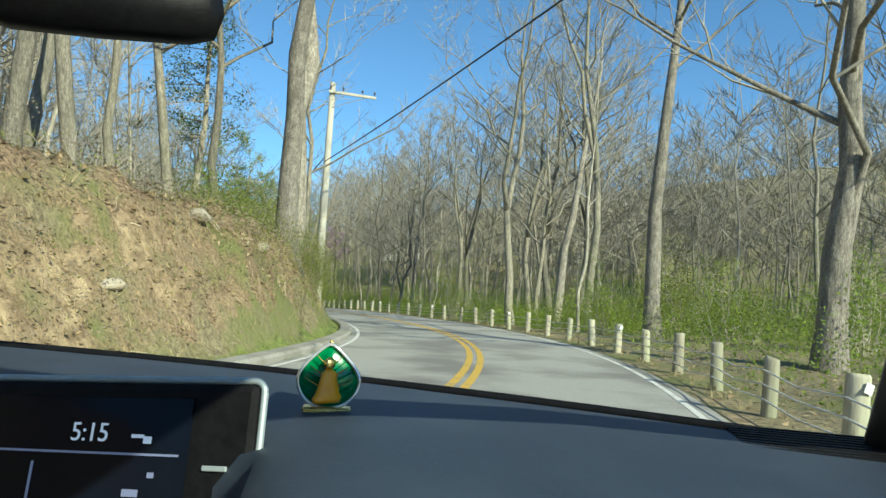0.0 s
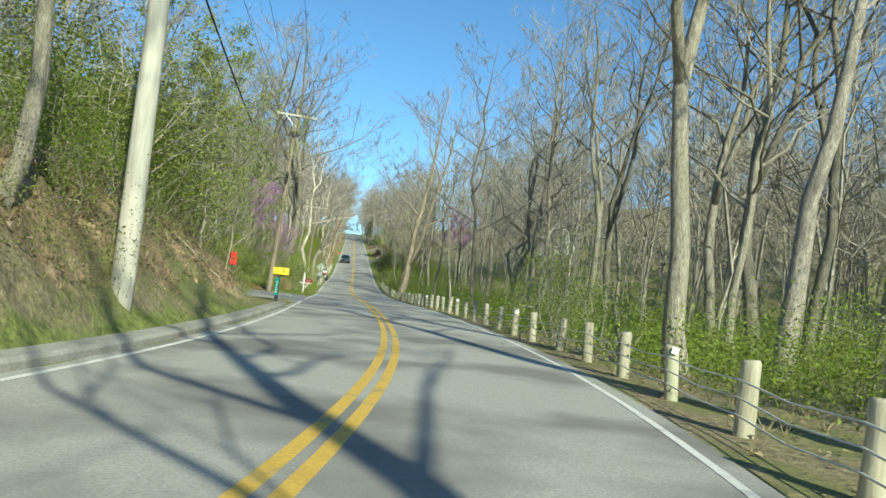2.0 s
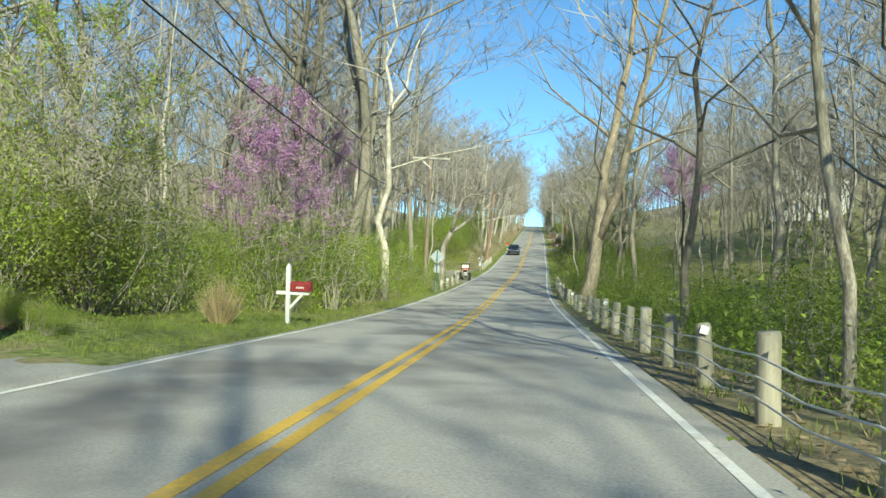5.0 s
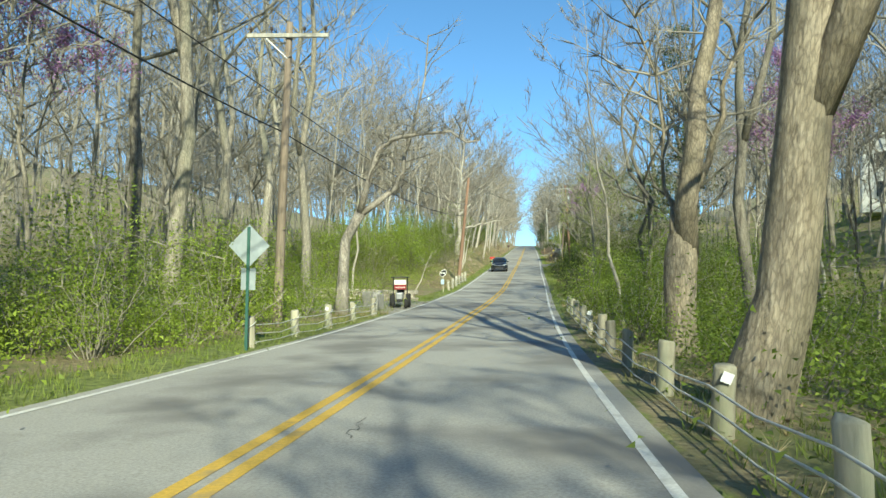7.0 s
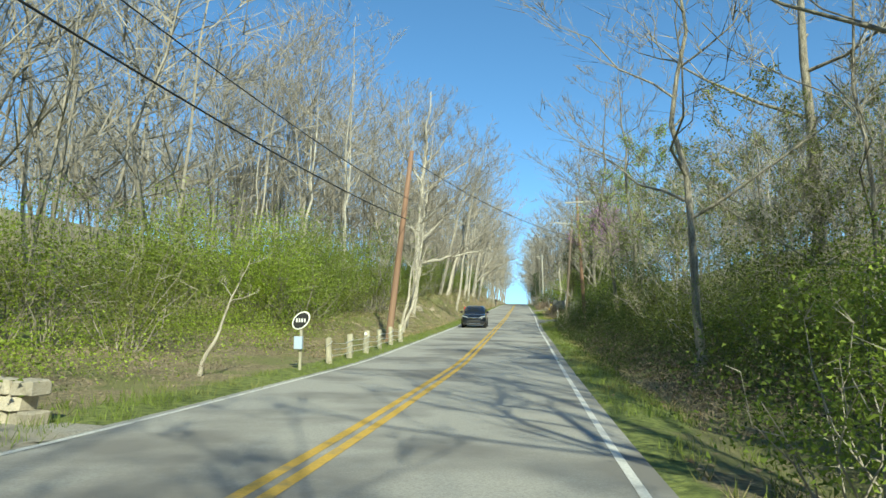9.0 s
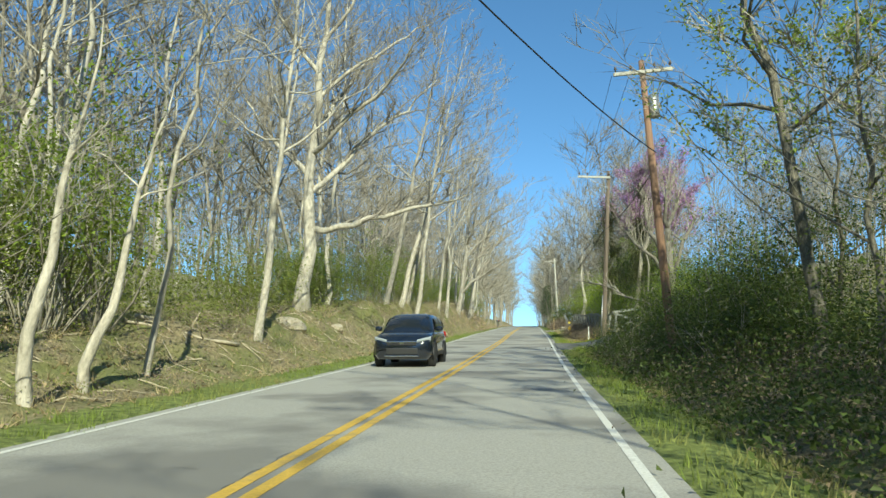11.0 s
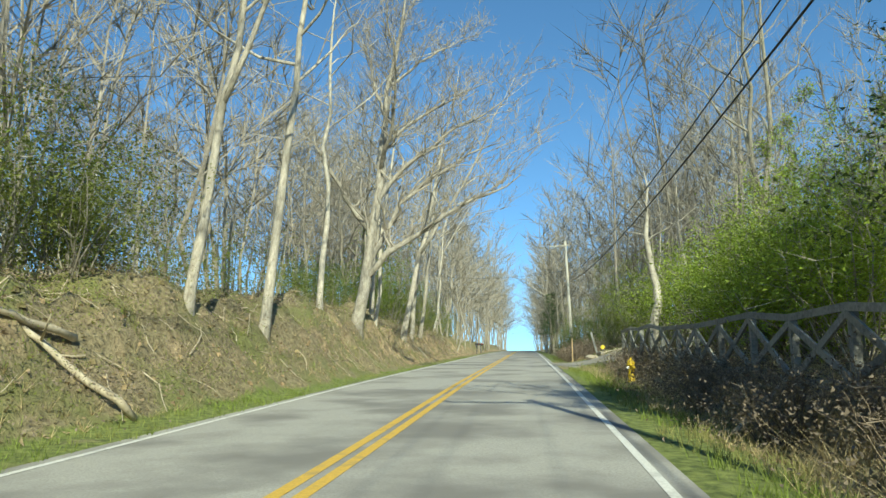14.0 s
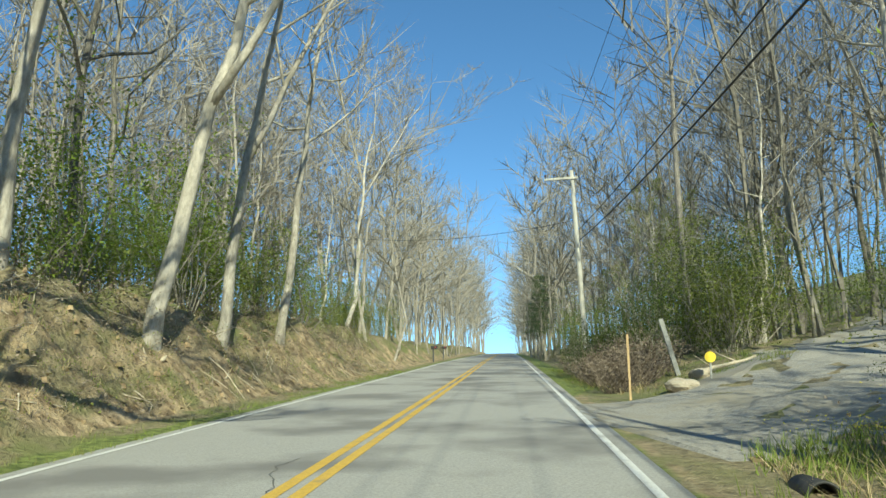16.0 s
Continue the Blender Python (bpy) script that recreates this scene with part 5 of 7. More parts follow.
def clods(name, label, patches, mat, seed, size):
    """Lumps of earth, roots and stones strewn over the banks."""
    rng = random.Random(seed)
    b = Buf()
    for n, y0, y1, d0, d1 in patches:
        pts = [road_at(rng.uniform(y0, y1), rng.uniform(d0, d1)) for _ in range(n)]
        xs, ys = [p.x for p in pts], [p.y for p in pts]
        for x, y, z in zip(xs, ys, ground_z(xs, ys)):
            s = size * rng.uniform(0.3, 1.0) ** 1.5
            i = len(b.v)
            ring = [(math.cos(a + rng.uniform(-0.3, 0.3)) * s * rng.uniform(0.7, 1.2), math.sin(a) * s * rng.uniform(0.7, 1.2)) for a in (0, 1.26, 2.5, 3.77, 5.0)]
            b.v += [Vector((x + p, y + q, z - 0.05)) for p, q in ring] + [Vector((x + p * 0.6, y + q * 0.6, z + s * rng.uniform(0.3, 0.7))) for p, q in ring]
            b.f += [(i + k, i + (k + 1) % 5, i + 5 + (k + 1) % 5, i + 5 + k) for k in range(5)] + [tuple(i + 5 + k for k in range(5))]
    return tagged(new(name, b.mesh(name, mat, False)), label, "earth", kind="stuff")


EARTH = material("earth_clod", (0.16, 0.11, 0.06), (0.5, 0.37, 0.22), 4, 0.95, 0.6, (0.2, 0.17, 0.08), 0.5, vary=0.4, island=True, world_space=True)
clods("earth_clods", "lumps of earth and stone on the cut bank", [(450, 0, 46, -4.6, -7.0), (700, 190, 262, -4.3, -6.4), (250, 196, 230, 4.6, 7)], EARTH, 61, 0.08)


def dry_tufts(name, label, patches, seed):
    rng = random.Random(seed)
    b = Buf()
    for n, y0, y1, d0, d1, high in patches:
        pts = [road_at(rng.uniform(y0, y1), rng.uniform(d0, d1)) for _ in range(n)]
        xs, ys = [p.x for p in pts], [p.y for p in pts]
        for x, y, z in zip(xs, ys, ground_z(xs, ys)):
            for _ in range(9):
                h = high * rng.uniform(0.4, 1.2)
                i = len(b.v)
                w = 0.007
                a = rng.uniform(0, 6.28)
                b.v += [Vector((x - w * math.cos(a), y - w * math.sin(a), z - 0.02)), Vector((x + w * math.cos(a), y + w * math.sin(a), z - 0.02)),
                        Vector((x + rng.gauss(0, 0.6) * h, y + rng.gauss(0, 0.6) * h, z + h * 0.8))]
                b.f.append((i, i + 1, i + 2))
    return tagged(new(name, b.mesh(name, STRAW, False)), label, "dry grass", kind="stuff")


STRAW = material("dry_straw", (0.3, 0.23, 0.12), (0.6, 0.5, 0.3), 2, 0.9, 0.0, vary=0.35, island=True, translucent=0.25)
dry_tufts("dry_grass", "dry straw-coloured grass tufts on the banks", [(900, 0, 46, -4.4, -8, 0.3), (1600, 140, 262, -4.2, -8, 0.28), (800, 195, 229.5, 4.4, 7.5, 0.35), (500, 197, 214, 5.4, 7.8, 0.7), (300, 214, 229, 6.3, 8.0, 0.7), (120, 239.5, 250, 4.4, 6.5, 0.35), (500, 128, 184, 4.8, 7, 0.3), (400, 5, 125, 3.8, 6, 0.25)], 62)


# ---------------------------------------------------------------- fence posts
def post_mesh(seed, height, radius):
    rng = random.Random(seed)
    b = Buf()
    zs = [-0.3, 0.0, 0.3 * height, 0.7 * height, height - 0.03, height]
    b.tube([(rng.gauss(0, 0.004), rng.gauss(0, 0.004), z) for z in zs], [radius * k for k in (1.0, 1.02, 1.0, 0.97, 0.97, 0.86)], 10)
    return b.mesh("post", M["post_wood"])


REFLECT = material("white_reflector", (0.75, 0.76, 0.76), (0.88, 0.88, 0.88), 20, 0.4, 0.0)
POSTS = [post_mesh(i, 0.78 + 0.03 * i, 0.1 + 0.007 * i) for i in range(3)]


def cable_fence(label, spots, cables=3, wound=False):
    """Wooden guard posts with slack steel cables; spots: (y, d) along the road, and where it sits low its depth."""
    rng = random.Random(len(spots))
    fence = thing("cable_fence", label, "fence")
    tops = []
    for k, (y, d, *sunk) in enumerate(spots):
        p = road_at(y, d)
        z = gz(p.x, p.y) - sum(sunk)
        o = new("post", POSTS[k % 3])
        o.parent = fence
        m = pose(p.x, p.y, z, rng.gauss(0, 2.0), rng.gauss(0, 2.0), 0)
        o.matrix_world = m @ pose(0, 0, 0, 0, 0, rng.uniform(0, 360))
        if k % 5 == 2:
            r = Buf()
            r.box((-0.01, -0.13, 0.72), (0.1, 0.008, 0.1), Euler((0, radians(20), 0)).to_matrix())
            rf = new("reflector", r.mesh("reflector", REFLECT, False))
            rf.parent = o
            rf.matrix_parent_inverse = o.matrix_world.inverted()
            rf.matrix_world = m
        if wound:
            h = Buf()
            h.tube([(0.12 * math.cos(a), 0.12 * math.sin(a), 0.2 + 0.075 * a) for a in np.linspace(0, 6.6, 22)], [0.011] * 22, 4)
            wr = new("cable_winding", h.mesh("cable_winding", M["cable"]))
            wr.parent = o
            wr.matrix_parent_inverse = o.matrix_world.inverted()
            wr.matrix_world = m
        tops.append((Vector((p.x, p.y, z)), rng))
    for c in range(cables):
        b = Buf()
        pts = []
        side = 0.12 if spots[0][1] < 0 else -0.12
        for k, (p, _) in enumerate(tops):
            pts.append(p + Vector((side, 0, 0.62 - 0.19 * c)))
            if k < len(tops) - 1:
                q = tops[k + 1][0]
                pts.append(p.lerp(q, 0.5) + Vector((side, 0, 0.59 - 0.19 * c - rng.uniform(0, 0.05))))
        b.tube(pts, [0.012] * len(pts), 4, cap=False)
        part("cable", b, M["cable"], fence, "slack galvanised cable", True)
    return fence


cable_fence("row of weathered wooden guard posts with steel cables", [(2 + 2.35 * k, float(right_edge(2 + 2.35 * k)) + (0.95 if k < 16 else 0.8)) for k in range(35)]
            + [(y, float(right_edge(y)) + 0.82, 0.14) for y in (86.5, 89.0, 91.7, 94.4, 97.7, 100.3, 102.5, 105.4, 108.2, 111.7, 114.6, 117.5)])
cable_fence("row of weathered wooden guard posts with steel cables", [(100.1 + 3.08 * k, -LEFT_EDGE - 0.5, 0.12) for k in range(5)], wound=True)


# ---------------------------------------------------------------- utility poles
def utility_pole(x, y, height, label, wood="pole_wood", lean_x=0.0, lean_y=0.0, arm=2.4, arm_turn=0.0, arm_shift=0.0, radius=0.15, extras=(), z=None):
    pole = thing("utility_pole", label, "utility pole", pose(x, y, gz(x, y) if z is None else z, -lean_y, lean_x, 0), "utility poles")
    b = Buf()
    b.tube([(0, 0, -0.5), (0, 0, 0.3), (0, 0, height * 0.5), (0, 0, height)], [radius, radius, radius * 0.85, radius * 0.66], 12)
    part("shaft", b, M[wood], pole, "", True)
    if arm:
        a = Buf()
        turn = Euler((0, 0, radians(arm_turn))).to_matrix()
        a.box((arm_shift, -radius * 0.9, height - 0.45), (arm, 0.1, 0.12), turn)
        part("crossarm", a, M["grey_pole_wood"], pole, "weathered grey timber crossarm", bevel=0.01)
        for sgn in (-1, 1):
            br = Buf()
            br.tube([turn @ Vector((arm_shift + sgn * arm * 0.28, -radius * 0.9, height - 0.5)), turn @ Vector((0, -radius * 0.7, height - 1.15))], [0.018, 0.018], 5)
            part("brace", br, M["steel"], pole, "flat steel brace")
        for k in (-0.46, -0.2, 0.2, 0.46):
            i = Buf()
            o = turn @ Vector((arm_shift + k * arm, -radius * 0.9, 0))
            i.tube([(o.x, o.y, height - 0.39), (o.x, o.y, height - 0.3), (o.x, o.y, height - 0.28), (o.x, o.y, height - 0.2), (o.x, o.y, height - 0.17)], [0.015, 0.015, 0.05, 0.045, 0.02], 8)
            part("insulator", i, M["ceramic"], pole, "small dark ceramic insulator", True)
    if "can" in extras:
        c = Buf()
        c.tube([(0.24, -0.1, height - 2.1), (0.24, -0.1, height - 2.06), (0.24, -0.1, height - 1.35), (0.24, -0.1, height - 1.28)], [0.15, 0.17, 0.17, 0.1], 14)
        part("transformer", c, M["steel"], pole, "grey steel transformer can", True)
    if "coil" in extras:
        c = Buf()
        c.tube([(0.05 * math.cos(k), -0.22, height - 4.3 + 0.35 * math.sin(k)) for k in np.linspace(0, 6.2, 14)], [0.05] * 14, 6)
        part("cable_coil", c, M["wire"], pole, "black coil of spare cable", True)
        c = Buf()
        c.box((0, -0.2, height - 1.6), (0.5, 0.18, 0.3))
        part("bracket", c, M["wire"], pole, "dark switch bracket", bevel=0.02)
    if "guard" in extras:
        c = Buf()
        c.tube([(-0.16, -0.06, -0.1), (-0.15, -0.06, 2.6)], [0.035, 0.035], 8)
        part("cable_guard", c, M["steel"], pole, "pale cable guard tube", True)
    return pole


def wire(a, b, sag, r=0.012, label="thin black overhead wire", n=24):
    a, b = Vector(a), Vector(b)
    buf = Buf()
    buf.tube([a.lerp(b, i / n) - Vector((0, 0, 4 * sag * (i / n) * (1 - i / n))) for i in range(n + 1)], [r] * (n + 1), 5, cap=False)
    return tagged(new("overhead_wire", buf.mesh("overhead_wire", M["wire"])), label, "wire", "overhead wires")


utility_pole(6.15, 32.13, 10.2, "weathered grey wooden utility pole beside the bank", "grey_pole_wood", 1.0, 0, 2.2, arm_shift=0.9, radius=0.19)
utility_pole(4.85, 65.06, 11.3, "wooden utility pole with crossarm and switchgear", "pole_wood", 3.0, 0, 2.4, extras=("coil",))
utility_pole(4.42, 106.31, 9.4, "sunlit wooden utility pole with a wide crossarm", "pole_wood", 2.0, 0, 2.6)
utility_pole(5.21, 151.22, 9.5, "reddish-brown leaning wooden utility pole", "red_pole_wood", 5.6, 0, 0, radius=0.17)
utility_pole(16.37, 173.55, 10.2, "brown leaning utility pole with transformer", "red_pole_wood", -3.5, 0, 2.0, extras=("can",))
utility_pole(15.96, 194.19, 10.4, "dark brown utility pole at the drive", "brown_pole_wood", 3.5, 0, 2.0, arm_shift=-0.9, extras=("guard",))
utility_pole(15.04, 259.93, 10.6, "pale wooden utility pole with offset crossarm", "grey_pole_wood", -2.0, 0, 1.8, arm_shift=-0.6)
utility_pole(14.81, 329.54, 10.6, "distant pale wooden utility pole", "grey_pole_wood", 0, 0, 1.8)


# ---------------------------------------------------------------- paints and plastics
M["yellow_paint"] = material("yellow_paint", (0.72, 0.53, 0.03), (0.85, 0.66, 0.06), 8, 0.45, 0.05, (0.6, 0.45, 0.08), 3, (0.6, 0.8))
M["red_paint"] = material("red_paint", (0.55, 0.015, 0.012), (0.68, 0.03, 0.02), 8, 0.4, 0.05, (0.45, 0.03, 0.02), 3, (0.6, 0.8))
M["maroon_paint"] = material("maroon_paint", (0.2, 0.02, 0.02), (0.28, 0.035, 0.035), 8, 0.45, 0.05)
M["white_paint"] = material("white_paint", (0.7, 0.7, 0.67), (0.82, 0.82, 0.79), 8, 0.6, 0.1, (0.6, 0.6, 0.55), 2, (0.6, 0.8))
M["teal_paint"] = material("teal_paint", (0.0, 0.28, 0.27), (0.01, 0.38, 0.35), 8, 0.5, 0.05)
M["black_paint"] = material("black_paint", (0.012, 0.012, 0.013), (0.03, 0.03, 0.03), 8, 0.5, 0.05)
M["raw_wood"] = material("raw_wood", (0.38, 0.26, 0.13), (0.58, 0.43, 0.24), 12, 0.85, 0.4, stretch=(1, 1, 0.1))
M["dark_wood"] = material("dark_wood", (0.03, 0.035, 0.04), (0.08, 0.085, 0.09), 12, 0.8, 0.4, stretch=(1, 1, 0.1))
M["grey_wood"] = material("grey_weathered_rail", (0.15, 0.15, 0.145), (0.34, 0.34, 0.325), 12, 0.9, 0.6, (0.3, 0.3, 0.27), 1.5, vary=0.2)
M["sign_back"] = material("sign_back", (0.36, 0.42, 0.45), (0.5, 0.56, 0.58), 6, 0.5, 0.05, (0.4, 0.45, 0.46), 2, metal=0.4)
M["sign_post"] = material("sign_post", (0.03, 0.1, 0.08), (0.06, 0.15, 0.12), 8, 0.5, 0.1)
M["slab_stone"] = material("slab_stone", (0.2, 0.195, 0.18), (0.4, 0.385, 0.35), 6, 0.95, 0.7, (0.24, 0.24, 0.2), 1.8)
M["rock"] = material("rock", (0.3, 0.25, 0.18), (0.55, 0.48, 0.37), 5, 0.95, 0.7, (0.4, 0.36, 0.28), 1.5)
M["hydrant_yellow"] = material("hydrant_yellow", (0.5, 0.33, 0.015), (0.7, 0.5, 0.03), 9, 0.5, 0.15, (0.4, 0.3, 0.05), 6, (0.6, 0.8))
M["plastic_pipe"] = material("corrugated_pipe", (0.02, 0.02, 0.02), (0.05, 0.05, 0.05), 9, 0.6, 0.1)
M["stone"] = material("wall_stone", (0.33, 0.29, 0.22), (0.56, 0.51, 0.42), 9, 0.95, 0.6, (0.42, 0.38, 0.3), 2, vary=0.2)
M["flower"] = material("yellow_flower", (0.55, 0.5, 0.02), (0.8, 0.72, 0.05), 2, 0.7, 0.0, vary=0.3, island=True, translucent=0.3)
M["straw"] = material("dry_grass", (0.45, 0.36, 0.2), (0.68, 0.57, 0.36), 2, 0.9, 0.0, vary=0.25, island=True, translucent=0.25)
M["tyre"] = material("tyre", (0.012, 0.012, 0.012), (0.035, 0.035, 0.035), 30, 0.85, 0.2)
M["reflector"] = material("reflector", (0.75, 0.76, 0.76), (0.85, 0.86, 0.86), 20, 0.3, 0.0)


def lathe(profile, sides=16):
    """A Buf of a turned shape; profile: (radius, z)."""
    b = Buf()
    b.tube([(0, 0, z) for _, z in profile], [max(r, 0.001) for r, _ in profile], sides)
    return b


def arch_box(width, height, length, sides=10):
    """A mailbox body along x: flat floor, round top."""
    b = Buf()
    ring = [(-width / 2, 0.0), (width / 2, 0.0)]
    r = width / 2
    for k in range(sides + 1):
        a = math.pi * k / sides
        ring.append((r * math.cos(a), height - r + r * math.sin(a)))
    n = len(ring)
    for x in (-length / 2, length / 2):
        b.v += [Vector((x, p, q)) for p, q in ring]
    for k in range(n):
        b.f.append((k, (k + 1) % n, n + (k + 1) % n, n + k))
    b.f += [tuple(reversed(range(n))), tuple(range(n, 2 * n))]
    return b


def moved(buf, m):
    buf.v = [m @ Vector(v) for v in buf.v]
    return buf


# ---------------------------------------------------------------- drives
def drive(name, label, mat, line, lift=0.04):
    """A drive over the ground; line: (x, y, half width) along its middle."""
    b = Buf()
    n = 9
    pts = []
    for (x0, y0, w0), (x1, y1, w1) in zip(line, line[1:]):
        for i in range(10):
            t = i / 10
            pts.append((x0 + (x1 - x0) * t, y0 + (y1 - y0) * t, w0 + (w1 - w0) * t))
    pts.append(line[-1])
    for i, (x, y, w) in enumerate(pts):
        xa, ya, _ = pts[max(i - 1, 0)]
        xb, yb, _ = pts[min(i + 1, len(pts) - 1)]
        t = Vector((xb - xa, yb - ya, 0)).normalized()
        s = Vector((t.y, -t.x, 0))
        for k in range(n):
            o = s * w * (2 * k / (n - 1) - 1)
            b.v.append(Vector((x + o.x, y + o.y, gz(x + o.x, y + o.y) + (lift if 0 < k < n - 1 and i else -0.02))))
    for i in range(len(pts) - 1):
        for k in range(n - 1):
            q = i * n + k
            b.f.append((q, q + 1, q + n + 1, q + n))
    return tagged(new(name, b.mesh(name, mat, False)), label, "driveway", kind="structure")


drive("driveway", "grey asphalt driveway leaving the road beside the yellow mailbox", M["drive"], [(7.7, 58.3, 7.4), (7.2, 58.3, 7.0), (6.81, 58.23, 6.6), (5.55, 58.61, 5.0), (3.05, 59.5, 3.4), (-3.22, 61.55, 2.4), (-10.66, 64.74, 2.2), (-20.5, 67.18, 2.2)])
drive("driveway", "pale gravel drive beside the tractor", M["gravel"], [(6.75, 119.42, 6.7), (6.3, 119.42, 6.4), (5.47, 119.32, 5.9), (-0.57, 120.88, 3.8), (-8.32, 123.87, 3.0)])
drive("driveway", "dark asphalt driveway crossing the verge to the gate", M["gate_drive"], [(12.65, 189.71, 4.8), (13.3, 189.71, 4.6), (14.52, 189.74, 3.6), (19.53, 190.42, 3.0), (33.92, 193.46, 3.0)])
drive("driveway", "pale gravel drive running up into the woods", M["gravel"], [(12.7, 233.9, 4.6), (13.6, 234.1, 4.3), (15.0, 234.8, 3.9), (17.6, 237.2, 3.2), (23.6, 246.8, 2.4), (29.5, 257.5, 2.2), (35, 268, 2.2)])

# ---------------------------------------------------------------- kerb
kerb = tagged(new("kerb"), "pale concrete kerb along the inside of the bend", "kerb", kind="structure")
for k in range(18):
    y0, y1 = -6 + 2.95 * k, -6 + 2.95 * (k + 1) - 0.025
    b = Buf()
    prof = [(-0.02, -0.12), (0.0, 0.1), (-0.05, 0.15), (-0.36, 0.16), (-0.4, 0.12), (-0.4, -0.12)]
    for j in range(5):
        y = y0 + (y1 - y0) * j / 4
        b.v += [road_at(y, -LEFT_EDGE - 0.22 + dx, dz) for dx, dz in prof]
    n = len(prof)
    for j in range(4):
        for q in range(n):
            a, c = j * n + q, j * n + (q + 1) % n
            b.f.append((a, c, c + n, a + n))
    b.f += [tuple(reversed(range(n))), tuple(4 * n + q for q in range(n))]
    o = new("kerb_stone", b.mesh("kerb_stone", M["kerb"], False))
    o.parent = kerb


# ---------------------------------------------------------------- mailboxes
def mailbox(x, y, label, body, post="dark_wood", height=1.05, turn=0.0, tube=None, bars=True, size=1.0, post_w=0.1):
    z = gz(x, y)
    box = thing("mailbox", label, "mailbox", pose(x, y, z, 0, 0, turn), "roadside mailboxes")
    p = Buf()
    p.box((0, 0, height / 2 - 0.15), (post_w, post_w, height + 0.3))
    part("post", p, M[post], box, bevel=0.008)
    a = Buf()
    a.box((0.05, 0, height - 0.02), (0.5 * size, 0.1, 0.04))
    part("bracket", a, M[post], box, bevel=0.005)
    shell = part("box", moved(arch_box(0.19 * size, 0.25 * size, 0.52 * size), pose(0.08, 0, height)), M[body], box, smooth=False)
    d = moved(arch_box(0.2 * size, 0.255 * size, 0.02), pose(0.08 + 0.27 * size, 0, height - 0.002))
    part("door", d, M[body], shell, "hinged mailbox door")
    f = Buf()
    f.box((0.08 + 0.1 * size, -0.1 * size - 0.012, height + 0.16 * size), (0.03, 0.012, 0.14 * size))
    part("flag", f, M["red_paint"], shell, "small red signal flag")
    if bars:
        for k in range(4):
            w = Buf()
            w.box((0.06 + 0.06 * k * size, -0.095 * size - 0.004, height + 0.075 * size), (0.035 * size, 0.006, 0.05 * size))
            part("number_bar", w, M["white_paint"], shell, "white bar of a number")
    if tube:
        t = Buf()
        t.box((0.1 if post == "raw_wood" else -0.02, -post_w / 2 - 0.05, height * 0.55), (0.13, 0.05, height * 0.66))
        pl = part("number_plate", t, M["teal_paint"], box, "upright teal number plate", bevel=0.01)
        for k in range(5):
            w = Buf()
            w.box((0.1 if post == "raw_wood" else -0.02, -post_w / 2 - 0.078, height * 0.72 - 0.1 * k), (0.05, 0.004, 0.06))
            part("number_bar", w, M["white_paint"], pl, "white bar of a number")
    return box


mailbox(6.87, 49.62, "yellow mailbox on a dark post with a teal number plate", "yellow_paint", "dark_wood", 1.08, 0, True, False, 1.15, 0.13)
mailbox(6.16, 185.17, "bright red mailbox on a timber post with a teal plate", "red_paint", "raw_wood", 1.1, 0, True, True, 1.1)
mailbox(4.76, 280.3, "dark mailbox on a thin post", "black_paint", "dark_wood", 1.05, 0, None, False)
mailbox(4.26, 293.7, "dark mailbox on a thin post", "black_paint", "dark_wood", 1.05, 0, None, False)

# white cross-shaped post with a maroon box
z = gz(6.33, 73.68)
wm = thing("mailbox", "maroon mailbox on a white cross-shaped wooden post", "mailbox", pose(6.33, 73.68, z), "roadside mailboxes")
b = Buf()
b.box((0, 0, 0.6), (0.1, 0.1, 1.6))
b.tube([(0, 0, 1.4), (0, 0, 1.5)], [0.07, 0.005], 4)
part("post", b, M["white_paint"], wm, bevel=0.006)
b = Buf()
b.box((0.12, 0.0, 0.76), (0.85, 0.08, 0.09))
part("arm", b, M["white_paint"], wm, bevel=0.006)
b = Buf()
b.tube([(0.05, 0, 0.38), (0.36, 0, 0.72)], [0.045, 0.045], 4)
part("brace", b, M["white_paint"], wm)
mb = part("box", moved(arch_box(0.18, 0.24, 0.5), pose(0.33, 0, 0.81)), M["maroon_paint"], wm, "maroon metal mailbox")
part("door", moved(arch_box(0.19, 0.245, 0.02), pose(0.59, 0, 0.808)), M["maroon_paint"], mb)
for k in range(4):
    b = Buf()
    b.box((0.25 + 0.055 * k, -0.094, 0.9), (0.03, 0.006, 0.045))
    part("number_bar", b, M["white_paint"], mb, "white bar of a number")

# red paper box beside the drive
z = gz(4.61, 52.19)
rb = thing("newspaper_box", "bright red newspaper box on a short post", "newspaper box", pose(4.61, 52.19, z, 0, 0, 20))
b = Buf()
b.box((0, 0, 0.6), (0.08, 0.08, 1.4))
part("post", b, M["dark_wood"], rb)
b = Buf()
b.box((0, 0, 1.52), (0.3, 0.22, 0.56))
part("box", b, M["red_paint"], rb, bevel=0.015)

# black oval number sign with a small blue box under it
z = gz(5.82, 135.4)
ov = thing("oval_sign", "black oval sign with white rim on a post", "sign", pose(5.82, 135.4, z) @ Matrix.Scale(0.86, 4))
b = Buf()
b.box((0, 0, 0.75), (0.08, 0.08, 1.7))
part("post", b, M["post_wood"], ov)
b = Buf()
b.tube([(0, -0.06, 1.55), (0, -0.085, 1.55)], [0.34, 0.34], 28, squash=0.68)
part("rim", b, M["white_paint"], ov, "white oval rim")
b = Buf()
b.tube([(0, -0.086, 1.55), (0, -0.1, 1.55)], [0.29, 0.29], 28, squash=0.66)
pl = part("plate", b, M["black_paint"], ov, "black oval plate")
